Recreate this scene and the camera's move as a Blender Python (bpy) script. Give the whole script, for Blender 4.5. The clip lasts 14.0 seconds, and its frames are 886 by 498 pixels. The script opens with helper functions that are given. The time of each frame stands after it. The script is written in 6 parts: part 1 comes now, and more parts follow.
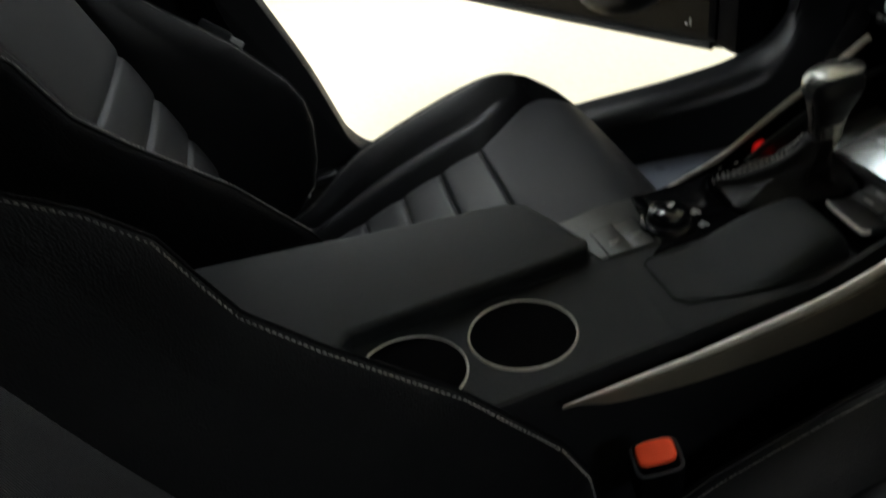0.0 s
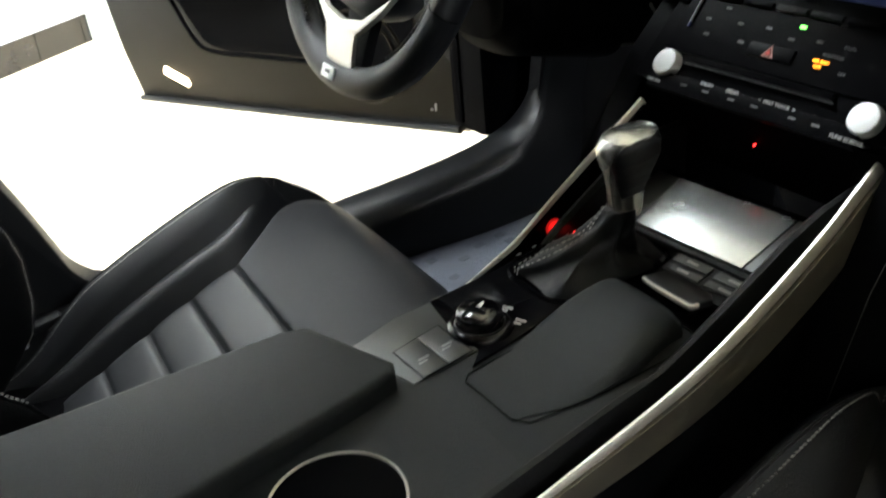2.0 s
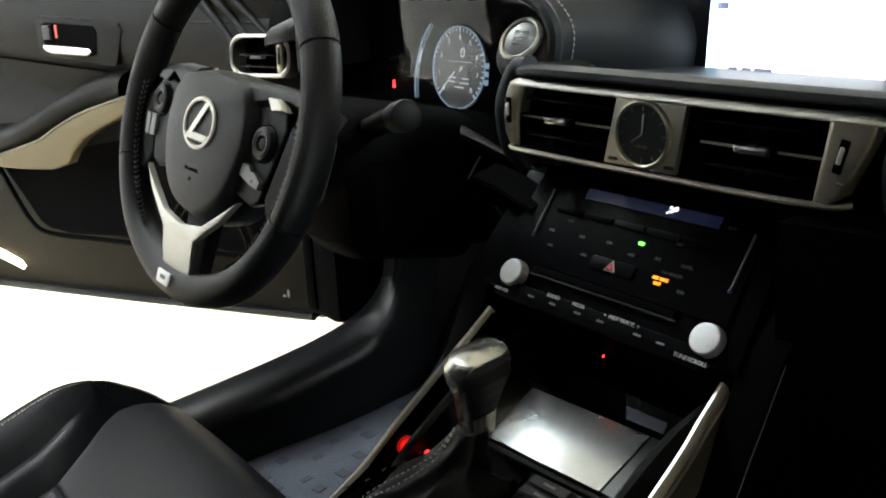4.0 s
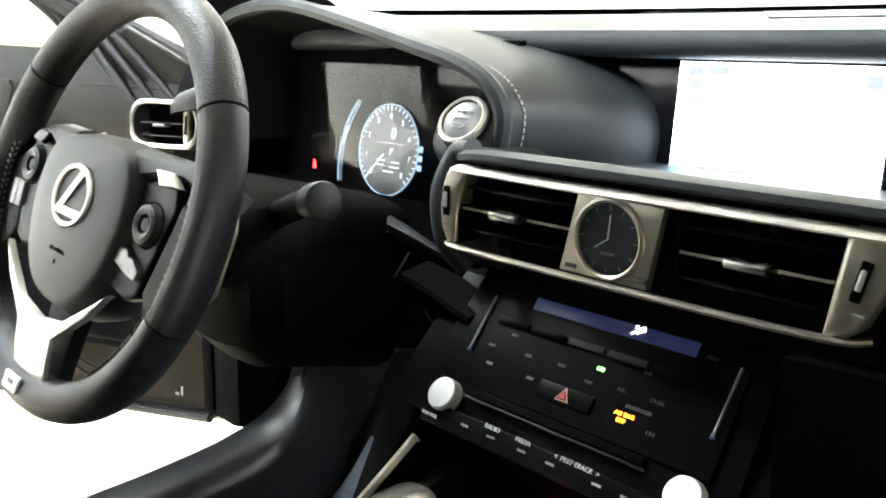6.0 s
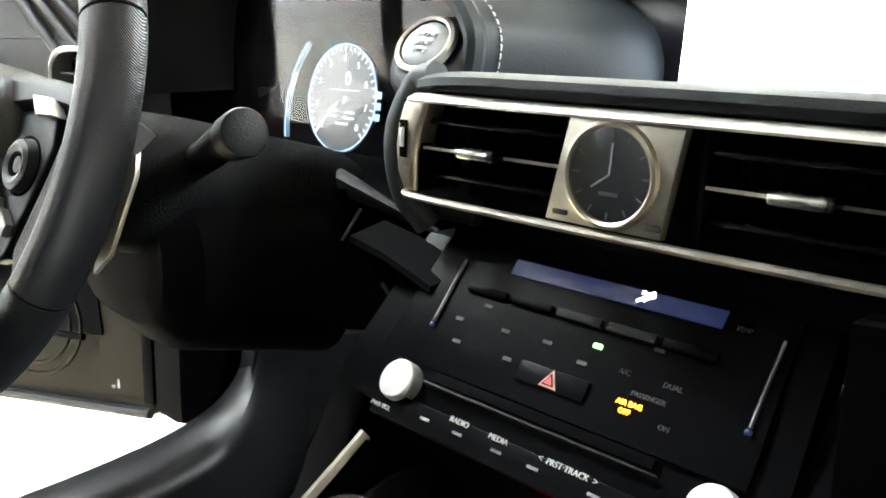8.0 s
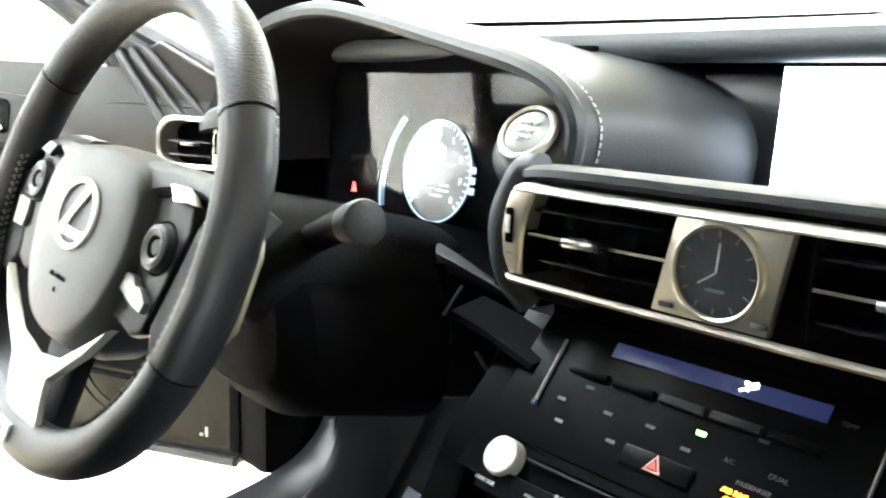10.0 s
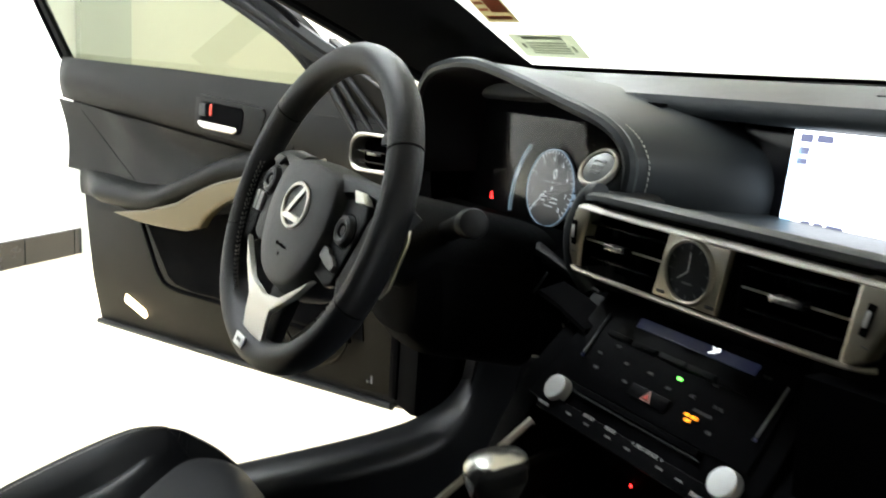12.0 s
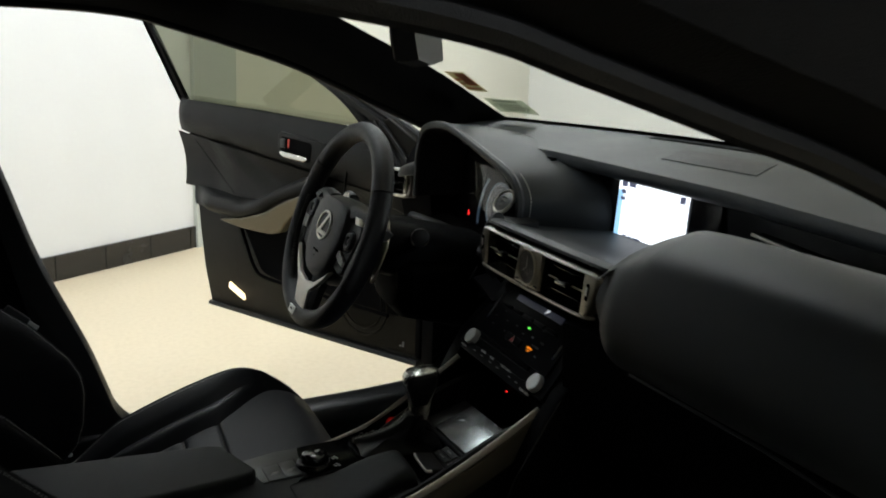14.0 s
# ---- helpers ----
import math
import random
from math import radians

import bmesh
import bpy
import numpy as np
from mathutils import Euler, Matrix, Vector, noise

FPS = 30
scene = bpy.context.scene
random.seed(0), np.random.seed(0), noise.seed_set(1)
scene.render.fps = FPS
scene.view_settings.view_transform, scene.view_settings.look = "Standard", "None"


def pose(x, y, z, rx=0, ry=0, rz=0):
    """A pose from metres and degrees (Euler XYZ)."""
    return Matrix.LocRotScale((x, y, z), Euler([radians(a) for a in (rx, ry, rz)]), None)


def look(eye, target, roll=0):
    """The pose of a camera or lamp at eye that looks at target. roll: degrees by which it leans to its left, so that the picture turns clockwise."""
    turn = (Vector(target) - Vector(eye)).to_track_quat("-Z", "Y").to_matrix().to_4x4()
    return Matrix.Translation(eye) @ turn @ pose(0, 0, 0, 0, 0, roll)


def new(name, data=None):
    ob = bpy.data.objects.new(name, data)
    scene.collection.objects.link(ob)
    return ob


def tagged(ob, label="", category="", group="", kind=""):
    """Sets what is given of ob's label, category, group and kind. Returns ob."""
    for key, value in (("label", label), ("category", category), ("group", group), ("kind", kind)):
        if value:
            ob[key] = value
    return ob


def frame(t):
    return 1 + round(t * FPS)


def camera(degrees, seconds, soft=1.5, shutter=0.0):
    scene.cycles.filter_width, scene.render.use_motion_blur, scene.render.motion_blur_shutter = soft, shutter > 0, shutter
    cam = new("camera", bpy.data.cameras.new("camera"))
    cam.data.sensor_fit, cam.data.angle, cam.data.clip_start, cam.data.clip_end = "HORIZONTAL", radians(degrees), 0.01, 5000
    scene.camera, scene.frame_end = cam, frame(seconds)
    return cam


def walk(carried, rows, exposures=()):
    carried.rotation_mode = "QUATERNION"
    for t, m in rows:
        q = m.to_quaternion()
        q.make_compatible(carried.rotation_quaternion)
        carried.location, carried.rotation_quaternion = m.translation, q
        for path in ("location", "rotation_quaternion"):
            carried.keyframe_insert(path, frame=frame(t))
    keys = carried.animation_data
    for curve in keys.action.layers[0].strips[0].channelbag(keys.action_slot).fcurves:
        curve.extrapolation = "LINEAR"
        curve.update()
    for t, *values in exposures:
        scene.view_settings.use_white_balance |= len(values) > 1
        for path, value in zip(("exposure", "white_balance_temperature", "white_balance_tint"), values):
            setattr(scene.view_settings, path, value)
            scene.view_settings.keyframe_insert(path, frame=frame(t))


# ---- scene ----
cam = camera(54.5, 14.0, soft=1.8, shutter=0.5)
PATH = [
    (0, (0.613, -0.077, 1.005), (-1.052, 0.153, -0.079), -7.9),
    (0.5, (0.559, -0.089, 0.944), (-1.015, 0.219, -0.251), -11.2),
    (1, (0.534, -0.083, 0.94), (-0.976, 0.35, -0.298), -12.4),
    (1.5, (0.502, -0.067, 0.945), (-1.04, 0.589, -0.147), -8.5),
    (2, (0.474, -0.062, 0.947), (-1.086, 0.756, 0.0), -5.8),
    (2.5, (0.463, -0.049, 0.951), (-1.091, 0.863, 0.084), -4.4),
    (3, (0.455, -0.034, 0.958), (-1.093, 0.957, 0.17), -3.8),
    (3.5, (0.445, -0.026, 0.969), (-1.074, 1.091, 0.302), -3.2),
    (4, (0.438, -0.016, 0.976), (-1.052, 1.159, 0.344), -2.7),
    (4.2, (0.438, -0.01, 0.978), (-1.052, 1.174, 0.363), -2.7),
    (6.3, (0.317, 0.089, 0.943), (-1.089, 1.447, 0.518), 1.8),
    (6.5, (0.307, 0.109, 0.931), (-1.139, 1.427, 0.511), 1.1),
    (7, (0.286, 0.152, 0.9), (-1.155, 1.476, 0.486), 1.7),
    (7.2, (0.276, 0.155, 0.899), (-1.131, 1.509, 0.468), 2.1),
    (9.3, (0.252, 0.161, 0.904), (-1.103, 1.56, 0.449), 1.8),
    (9.5, (0.266, 0.160, 0.914), (-1.173, 1.488, 0.508), 0.5),
    (10, (0.253, 0.121, 0.931), (-1.223, 1.421, 0.568), 1.9),
    (10.5, (0.287, 0.096, 0.936), (-1.273, 1.296, 0.581), 1.7),
    (11, (0.383, 0.053, 0.955), (-1.313, 1.044, 0.575), 1.6),
    (11.5, (0.451, 0.025, 0.983), (-1.276, 0.969, 0.626), 3.0),
    (12, (0.508, 0.016, 0.981), (-1.202, 0.977, 0.592), 3.8),
    (12.5, (0.601, -0.008, 1.01), (-1.104, 0.914, 0.516), 4.4),
    (13, (0.723, -0.015, 1.041), (-0.991, 0.861, 0.497), 4.7),
    (13.5, (0.874, 0.011, 1.104), (-0.909, 0.758, 0.593), 1.9),
    (14, (1.063, -0.045, 1.12), (-0.743, 0.702, 0.695), 2.1),
]
EXPOSURES = [(0.0, 0.5), (0.25, 1.4), (0.5, 2.72), (0.8, 2.8), (1.1, 2.9), (1.5, 3.05), (1.9, 2.25), (2.2, 1.3), (2.5, 0.6), (3.2, 0.2), (4.0, 1.3), (6.5, 2.92), (7.0, 3.0), (7.2, 3.0), (9.5, 3.95), (10.0, 3.7), (10.6, 3.3), (11.5, 1.8),
             (12.0, 1.4), (12.5, 0.7), (13.0, 0.05), (13.5, -0.25), (14.0, -0.35)]
walk(cam, [(t, look(eye, target, roll)) for t, eye, target, roll in PATH], EXPOSURES)

# ---- light of the showroom ----
world = bpy.data.worlds.new("showroom_air")
scene.world = world
world.use_nodes = True
world.node_tree.nodes["Background"].inputs[0].default_value = (0.9, 0.95, 1.0, 1)
world.node_tree.nodes["Background"].inputs[1].default_value = 0.012

# ---- materials ----


def mat(name, color, rough, metal=0.0, grain=0.0, scale=300.0, var=0.12, blotch=6.0, emit=None, power=0.0,
        coat=0.0, alpha=1.0, trans=0.0, weave=0.0, rvar=0.1, spec=0.5):
    m = bpy.data.materials.new(name)
    m.use_nodes = True
    nt = m.node_tree
    b = nt.nodes["Principled BSDF"]
    b.inputs["Base Color"].default_value = (*color, 1)
    b.inputs["Roughness"].default_value = rough
    b.inputs["Metallic"].default_value = metal
    b.inputs["Coat Weight"].default_value = coat
    b.inputs["Transmission Weight"].default_value = trans
    b.inputs["Specular IOR Level"].default_value = spec
    if emit:
        b.inputs["Emission Color"].default_value = (*emit, 1)
        b.inputs["Emission Strength"].default_value = power
    co = nt.nodes.new("ShaderNodeTexCoord")
    if var > 0:
        big = nt.nodes.new("ShaderNodeTexNoise")
        big.inputs["Scale"].default_value = blotch
        big.inputs["Detail"].default_value = 6
        nt.links.new(co.outputs["Object"], big.inputs["Vector"])
        ramp = nt.nodes.new("ShaderNodeMix")
        ramp.data_type = "RGBA"
        ramp.inputs[6].default_value = (*[c * (1 - var) for c in color], 1)
        ramp.inputs[7].default_value = (*[min(1, c * (1 + var)) for c in color], 1)
        nt.links.new(big.outputs["Fac"], ramp.inputs[0])
        nt.links.new(ramp.outputs[2], b.inputs["Base Color"])
        span = nt.nodes.new("ShaderNodeMapRange")
        span.inputs["To Min"].default_value = max(0.02, rough - rvar)
        span.inputs["To Max"].default_value = min(1, rough + rvar)
        nt.links.new(big.outputs["Fac"], span.inputs["Value"])
        nt.links.new(span.outputs[0], b.inputs["Roughness"])
    if grain > 0:
        if weave:
            tex = nt.nodes.new("ShaderNodeTexWave")
            tex.bands_direction = "DIAGONAL"
            tex.inputs["Scale"].default_value = weave
            tex.inputs["Distortion"].default_value = 1.0
            out = tex.outputs["Fac"]
        else:
            tex = nt.nodes.new("ShaderNodeTexVoronoi")
            tex.inputs["Scale"].default_value = scale
            out = tex.outputs["Distance"]
        nt.links.new(co.outputs["Object"], tex.inputs["Vector"])
        bump = nt.nodes.new("ShaderNodeBump")
        bump.inputs["Strength"].default_value = grain
        bump.inputs["Distance"].default_value = 0.001
        nt.links.new(out, bump.inputs["Height"])
        nt.links.new(bump.outputs[0], b.inputs["Normal"])
    return m


LEATHER = mat("black_leather", (0.0068, 0.0072, 0.0084), 0.50, grain=0.28, scale=900, var=0.25, spec=0.24)
PERF = mat("perforated_leather", (0.0064, 0.0067, 0.0080), 0.47, grain=0.5, var=0.2, weave=420, spec=0.22)
SOFT = mat("soft_black_dash", (0.0150, 0.0180, 0.0200), 0.52, grain=0.14, scale=900, var=0.15, spec=0.30)
HARD = mat("hard_black_plastic", (0.0045, 0.0048, 0.0056), 0.5, grain=0.25, scale=900, var=0.2, spec=0.2)
# near-black without sheen; recesses and dash undersides carry their shade in it
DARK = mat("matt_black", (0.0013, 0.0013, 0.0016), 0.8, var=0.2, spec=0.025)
PIANO = mat("piano_black_plate", (0.003, 0.003, 0.0036), 0.10, var=0.1, rvar=0.03, spec=0.02)
GLOSSK = mat("polished_black_knob", (0.004, 0.004, 0.005), 0.08, var=0.05, rvar=0.02, spec=0.5)
GLOSS = mat("gloss_black", (0.0035, 0.0035, 0.0045), 0.14, var=0.1, rvar=0.03, spec=0.22)
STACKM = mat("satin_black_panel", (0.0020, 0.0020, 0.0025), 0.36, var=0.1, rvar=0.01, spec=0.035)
SILVER = mat("satin_silver_trim", (0.62, 0.60, 0.54), 0.42, metal=0.55, var=0.08, blotch=20)
BRUSH = mat("brushed_dark_nickel", (0.42, 0.39, 0.325), 0.34, metal=0.92, var=0.12, blotch=60)
CHAMP = mat("champagne_trim", (0.100, 0.078, 0.038), 0.38, metal=0.35, var=0.1, blotch=20)
CHROME = mat("polished_chrome", (0.62, 0.61, 0.59), 0.10, metal=1.0, var=0.05, rvar=0.03)
KNOBM = mat("brushed_knob_metal", (0.62, 0.63, 0.63), 0.42, metal=0.6, var=0.05, blotch=40)
STITCH = mat("grey_thread", (0.33, 0.32, 0.30), 0.8, var=0.1)
DIMTHREAD = mat("dark_thread", (0.11, 0.108, 0.10), 0.85, var=0.1)
CARPET = mat("black_carpet", (0.003, 0.003, 0.0035), 0.95, grain=0.8, scale=500, var=0.4, blotch=40, spec=0.1)
MATCL = mat("blue_grey_floor_mat", (0.046, 0.053, 0.070), 0.85, grain=0.9, scale=260, var=0.45, blotch=18)
DOORC = mat("dark_door_panel", (0.0038, 0.0036, 0.0034), 0.46, grain=0.3, scale=700, var=0.2, spec=0.13)
DOORLOW = mat("brown_black_door_plastic", (0.0050, 0.0039, 0.0022), 0.42, grain=0.3, scale=700, var=0.25, spec=0.07)
PAINT = mat("black_body_paint", (0.006, 0.006, 0.007), 0.25, coat=1.0, var=0.1)
HEADL = mat("dark_headliner", (0.0038, 0.0038, 0.0042), 0.9, grain=0.5, scale=800, var=0.15, spec=0.15)
RED = mat("red_buckle_plastic", (0.86, 0.085, 0.03), 0.45, var=0.08, spec=0.2)
REDSOFT = mat("red_lock_flag", (0.6, 0.06, 0.04), 0.5, var=0.08)
WHITE = mat("white_print", (0.55, 0.55, 0.55), 0.6, var=0.0)
GREYP = mat("grey_print", (0.20, 0.20, 0.20), 0.6, var=0.0)
WHEELM = mat("dark_grey_hub_plastic", (0.0230, 0.0240, 0.0250), 0.52, grain=0.25, scale=1100, var=0.12, spec=0.30)
RIMM = mat("dark_rim_leather", (0.0080, 0.0082, 0.0086), 0.46, grain=0.45, scale=650, var=0.2, spec=0.24)
SILLM = mat("glossy_black_sill_plastic", (0.0030, 0.0032, 0.0038), 0.33, grain=0.12, scale=900, var=0.25, blotch=9, spec=0.24)
KEYM = mat("satin_grey_wheel_key", (0.20, 0.20, 0.195), 0.42, metal=0.25, var=0.08, blotch=30)
BTN = mat("grey_button_plastic", (0.022, 0.023, 0.025), 0.42, grain=0.2, scale=900, var=0.15, spec=0.4)
PLATE = mat("brushed_tray_lid", (0.46, 0.48, 0.49), 0.27, metal=0.8, var=0.06, blotch=15, rvar=0.015)
ARMM = mat("matt_armrest_leather", (0.0092, 0.0108, 0.0115), 0.58, grain=0.3, scale=900, var=0.2, spec=0.20)
DECKM = mat("matt_console_plastic", (0.0098, 0.0118, 0.0125), 0.55, grain=0.35, scale=1000, var=0.2, spec=0.22)
CAPM = mat("grey_button_cap", (0.060, 0.062, 0.060), 0.34, metal=0.5, var=0.05)
STARTR = mat("satin_ring_metal", (0.46, 0.445, 0.40), 0.38, metal=0.8, var=0.06, blotch=40)
# seat leather darkened for the low light on backrest sides; also column shroud
BACKM = mat("leather_darkened_for_shade", (0.0025, 0.0027, 0.0031), 0.60, grain=0.45, scale=700, var=0.3, spec=0.06)
# satin trim with the dark it mirrors put into the colour; also pale edges
SKIRT = mat("beige_satin_tone", (0.135, 0.122, 0.095), 0.40, metal=0.5, var=0.12, blotch=20)
SATINK = mat("satin_grey_key_plate", (0.029, 0.031, 0.030), 0.36, metal=0.25, var=0.08, blotch=30)
CROWN = mat("polished_shifter_metal", (0.42, 0.415, 0.39), 0.24, metal=0.9, var=0.05)
# wall paint greyed to stand for the unlit far side of the room
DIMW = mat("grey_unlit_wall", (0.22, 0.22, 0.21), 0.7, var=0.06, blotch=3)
WALLP = mat("white_wall_paint", (0.83, 0.84, 0.845), 0.6, grain=0.03, scale=120, var=0.03, blotch=3)
CREAM = mat("pale_cream_wall_paint", (0.78, 0.765, 0.70), 0.6, grain=0.025, scale=120, var=0.04, blotch=3)
JOINT = mat("panel_joint_paint", (0.71, 0.72, 0.69), 0.6, var=0.05, blotch=3)
GREYW = mat("grey_column_paint", (0.50, 0.53, 0.50), 0.6, var=0.05, blotch=3)
BASE = mat("black_base_tile", (0.012, 0.011, 0.011), 0.25, var=0.4, blotch=9)
GROUT = mat("pale_grout", (0.3, 0.28, 0.24), 0.9, var=0.1)
CEILM = mat("white_ceiling", (0.8, 0.8, 0.78), 0.8, var=0.03)
LAMPM = mat("lit_panel", (0.9, 0.9, 0.9), 0.5, var=0, emit=(0.93, 1.0, 1.04), power=13.0)
DIALM = mat("dial_face", (0.02, 0.022, 0.026), 0.3, var=0.1)
SCALEM = mat("dim_dial_scale", (0.02, 0.03, 0.04), 0.5, var=0, emit=(0.25, 0.45, 0.70), power=0.04)
BLUEW = mat("lit_dial_ring", (0.03, 0.04, 0.05), 0.5, var=0, emit=(0.50, 0.75, 1.0), power=0.16)
WHITEL = mat("lit_white_mark", (0.2, 0.2, 0.2), 0.5, var=0, emit=(0.9, 0.95, 1.0), power=0.8)
DIALW = mat("lit_dial_mark", (0.05, 0.05, 0.05), 0.5, var=0, emit=(0.80, 0.90, 1.0), power=0.24)
STPRINT = mat("faint_panel_print", (0.032, 0.032, 0.033), 0.6, var=0.0)
SCREENM = mat("lit_screen", (0.05, 0.05, 0.05), 0.3, var=0, emit=(0.86, 0.92, 1.0), power=2.6)
SCRBLUE = mat("lit_screen_blue", (0.05, 0.05, 0.05), 0.3, var=0, emit=(0.35, 0.66, 0.95), power=1.6)
SCRGREY = mat("lit_screen_key", (0.05, 0.05, 0.05), 0.3, var=0, emit=(0.16, 0.18, 0.30), power=0.7)
LCDM = mat("lit_blue_strip", (0.005, 0.006, 0.016), 0.3, var=0, emit=(0.026, 0.037, 0.13), power=0.060)
ORANGE = mat("lit_orange", (0.2, 0.1, 0.02), 0.5, var=0, emit=(1.0, 0.27, 0.012), power=1.5)
GREEN = mat("lit_green", (0.02, 0.2, 0.02), 0.5, var=0, emit=(0.15, 1.0, 0.1), power=2.0)
REDL = mat("lit_red", (0.2, 0.02, 0.02), 0.5, var=0, emit=(1.0, 0.02, 0.02), power=3.0)
# three glowing reds that paint the reflection of the shifter's lamp
REDFAINT = mat("faint_red_reflection", (0.05, 0.005, 0.005), 0.5, var=0, emit=(1.0, 0.015, 0.012), power=0.10)
REDDIM = mat("dim_red_reflection", (0.1, 0.01, 0.01), 0.5, var=0, emit=(1.0, 0.015, 0.012), power=0.32)
REDMID = mat("mid_red_reflection", (0.2, 0.02, 0.02), 0.5, var=0, emit=(1.0, 0.015, 0.012), power=0.8)
AMBERL = mat("lit_door_lamp", (0.8, 0.7, 0.5), 0.4, var=0, emit=(1.0, 0.78, 0.48), power=2.2)
STICKG = mat("grey_green_sticker", (0.72, 0.75, 0.64), 0.7, var=0.1)
STICKD = mat("dark_sticker_print", (0.40, 0.43, 0.35), 0.7, var=0.1)
STICKY = mat("pale_yellow_sticker", (0.62, 0.55, 0.36), 0.7, var=0.1)
STICKR = mat("red_brown_sticker", (0.45, 0.17, 0.10), 0.7, var=0.1)


def floor_material():
    m = mat("cream_vinyl_floor", (0.62, 0.53, 0.38), 0.42, grain=0.05, scale=60, var=0.05, blotch=2)
    nt = m.node_tree
    b = nt.nodes["Principled BSDF"]
    co = nt.nodes.new("ShaderNodeTexCoord")
    fine = nt.nodes.new("ShaderNodeTexNoise")
    fine.inputs["Scale"].default_value = 45
    fine.inputs["Detail"].default_value = 8
    nt.links.new(co.outputs["Object"], fine.inputs["Vector"])
    mix = nt.nodes.new("ShaderNodeMix")
    mix.data_type, mix.blend_type = "RGBA", "MULTIPLY"
    mix.inputs[0].default_value = 0.25
    ramp = nt.nodes.new("ShaderNodeValToRGB")
    ramp.color_ramp.elements[0].position, ramp.color_ramp.elements[0].color = 0.3, (0.75, 0.72, 0.66, 1)
    ramp.color_ramp.elements[1].position, ramp.color_ramp.elements[1].color = 0.6, (1, 1, 1, 1)
    nt.links.new(fine.outputs["Fac"], ramp.inputs[0])
    src = b.inputs["Base Color"].links[0].from_socket
    nt.links.new(src, mix.inputs[6])
    nt.links.new(ramp.outputs[0], mix.inputs[7])
    nt.links.new(mix.outputs[2], b.inputs["Base Color"])
    return m


def glass_material(name, tint, gloss):
    m = bpy.data.materials.new(name)
    m.use_nodes = True
    nt = m.node_tree
    nt.nodes.remove(nt.nodes["Principled BSDF"])
    t = nt.nodes.new("ShaderNodeBsdfTransparent")
    t.inputs[0].default_value = (*tint, 1)
    g = nt.nodes.new("ShaderNodeBsdfGlossy")
    g.inputs["Roughness"].default_value = 0.02
    lw = nt.nodes.new("ShaderNodeLayerWeight")
    lw.inputs["Blend"].default_value = 0.5
    p = nt.nodes.new("ShaderNodeMath")
    p.operation = "POWER"
    p.inputs[1].default_value = 5.0
    nt.links.new(lw.outputs["Facing"], p.inputs[0])
    f = nt.nodes.new("ShaderNodeMath")
    f.operation = "MULTIPLY_ADD"
    f.inputs[1].default_value, f.inputs[2].default_value = 0.5, gloss
    nt.links.new(p.outputs[0], f.inputs[0])
    x = nt.nodes.new("ShaderNodeMixShader")
    nt.links.new(f.outputs[0], x.inputs[0])
    nt.links.new(t.outputs[0], x.inputs[1])
    nt.links.new(g.outputs[0], x.inputs[2])
    nt.links.new(x.outputs[0], nt.nodes["Material Output"].inputs[0])
    return m


def paper(m, share):
    """Thin paper on glass: part of the daylight behind it comes through."""
    nt = m.node_tree
    b = nt.nodes["Principled BSDF"]
    t = nt.nodes.new("ShaderNodeBsdfTranslucent")
    nt.links.new(b.inputs["Base Color"].links[0].from_socket, t.inputs["Color"])
    x = nt.nodes.new("ShaderNodeMixShader")
    x.inputs[0].default_value = share
    nt.links.new(b.outputs[0], x.inputs[1])
    nt.links.new(t.outputs[0], x.inputs[2])
    nt.links.new(x.outputs[0], nt.nodes["Material Output"].inputs[0])


for m_ in (STICKG, STICKD, STICKY, STICKR):
    paper(m_, 0.6)
FLOORM = floor_material()
WGLASS = glass_material("windshield_glass", (0.93, 0.95, 0.92), 0.03)
DGLASS = glass_material("tinted_door_glass", (0.25, 0.262, 0.195), 0.04)
LENS = glass_material("dial_lens", (0.92, 0.92, 0.92), 0.03)

# ---- mesh helpers ----


def merge(bm, tmp, m=None):
    if m is not None:
        bmesh.ops.transform(tmp, matrix=m, verts=tmp.verts)
    tmp.verts.index_update()
    vs = [bm.verts.new(v.co) for v in tmp.verts]
    for f in tmp.faces:
        try:
            bm.faces.new([vs[v.index] for v in f.verts])
        except ValueError:
            pass
    tmp.free()
    return bm


def box(c, s, r=(0, 0, 0), bev=0.003, seg=2, bm=None):
    t = bmesh.new()
    bmesh.ops.create_cube(t, size=1)
    bmesh.ops.scale(t, vec=s, verts=t.verts)
    if bev > 0:
        bmesh.ops.bevel(t, geom=t.edges[:], offset=min(bev, 0.45 * min(s)), segments=seg, affect="EDGES", profile=0.6)
    return merge(bm or bmesh.new(), t, pose(*c, *r))


def prism(pts, h, m=None, bev=0.0, seg=2, bm=None):
    """A polygon in x, y, raised from z 0 to h."""
    t = bmesh.new()
    lo = [t.verts.new((x, y, 0)) for x, y in pts]
    hi = [t.verts.new((x, y, h)) for x, y in pts]
    n = len(pts)
    t.faces.new(lo[::-1])
    top = t.faces.new(hi)
    for i in range(n):
        t.faces.new([lo[i], lo[(i + 1) % n], hi[(i + 1) % n], hi[i]])
    bmesh.ops.recalc_face_normals(t, faces=t.faces)
    if bev > 0:
        bmesh.ops.bevel(t, geom=list(top.edges), offset=bev, segments=seg, affect="EDGES", profile=0.6)
    return merge(bm or bmesh.new(), t, m)


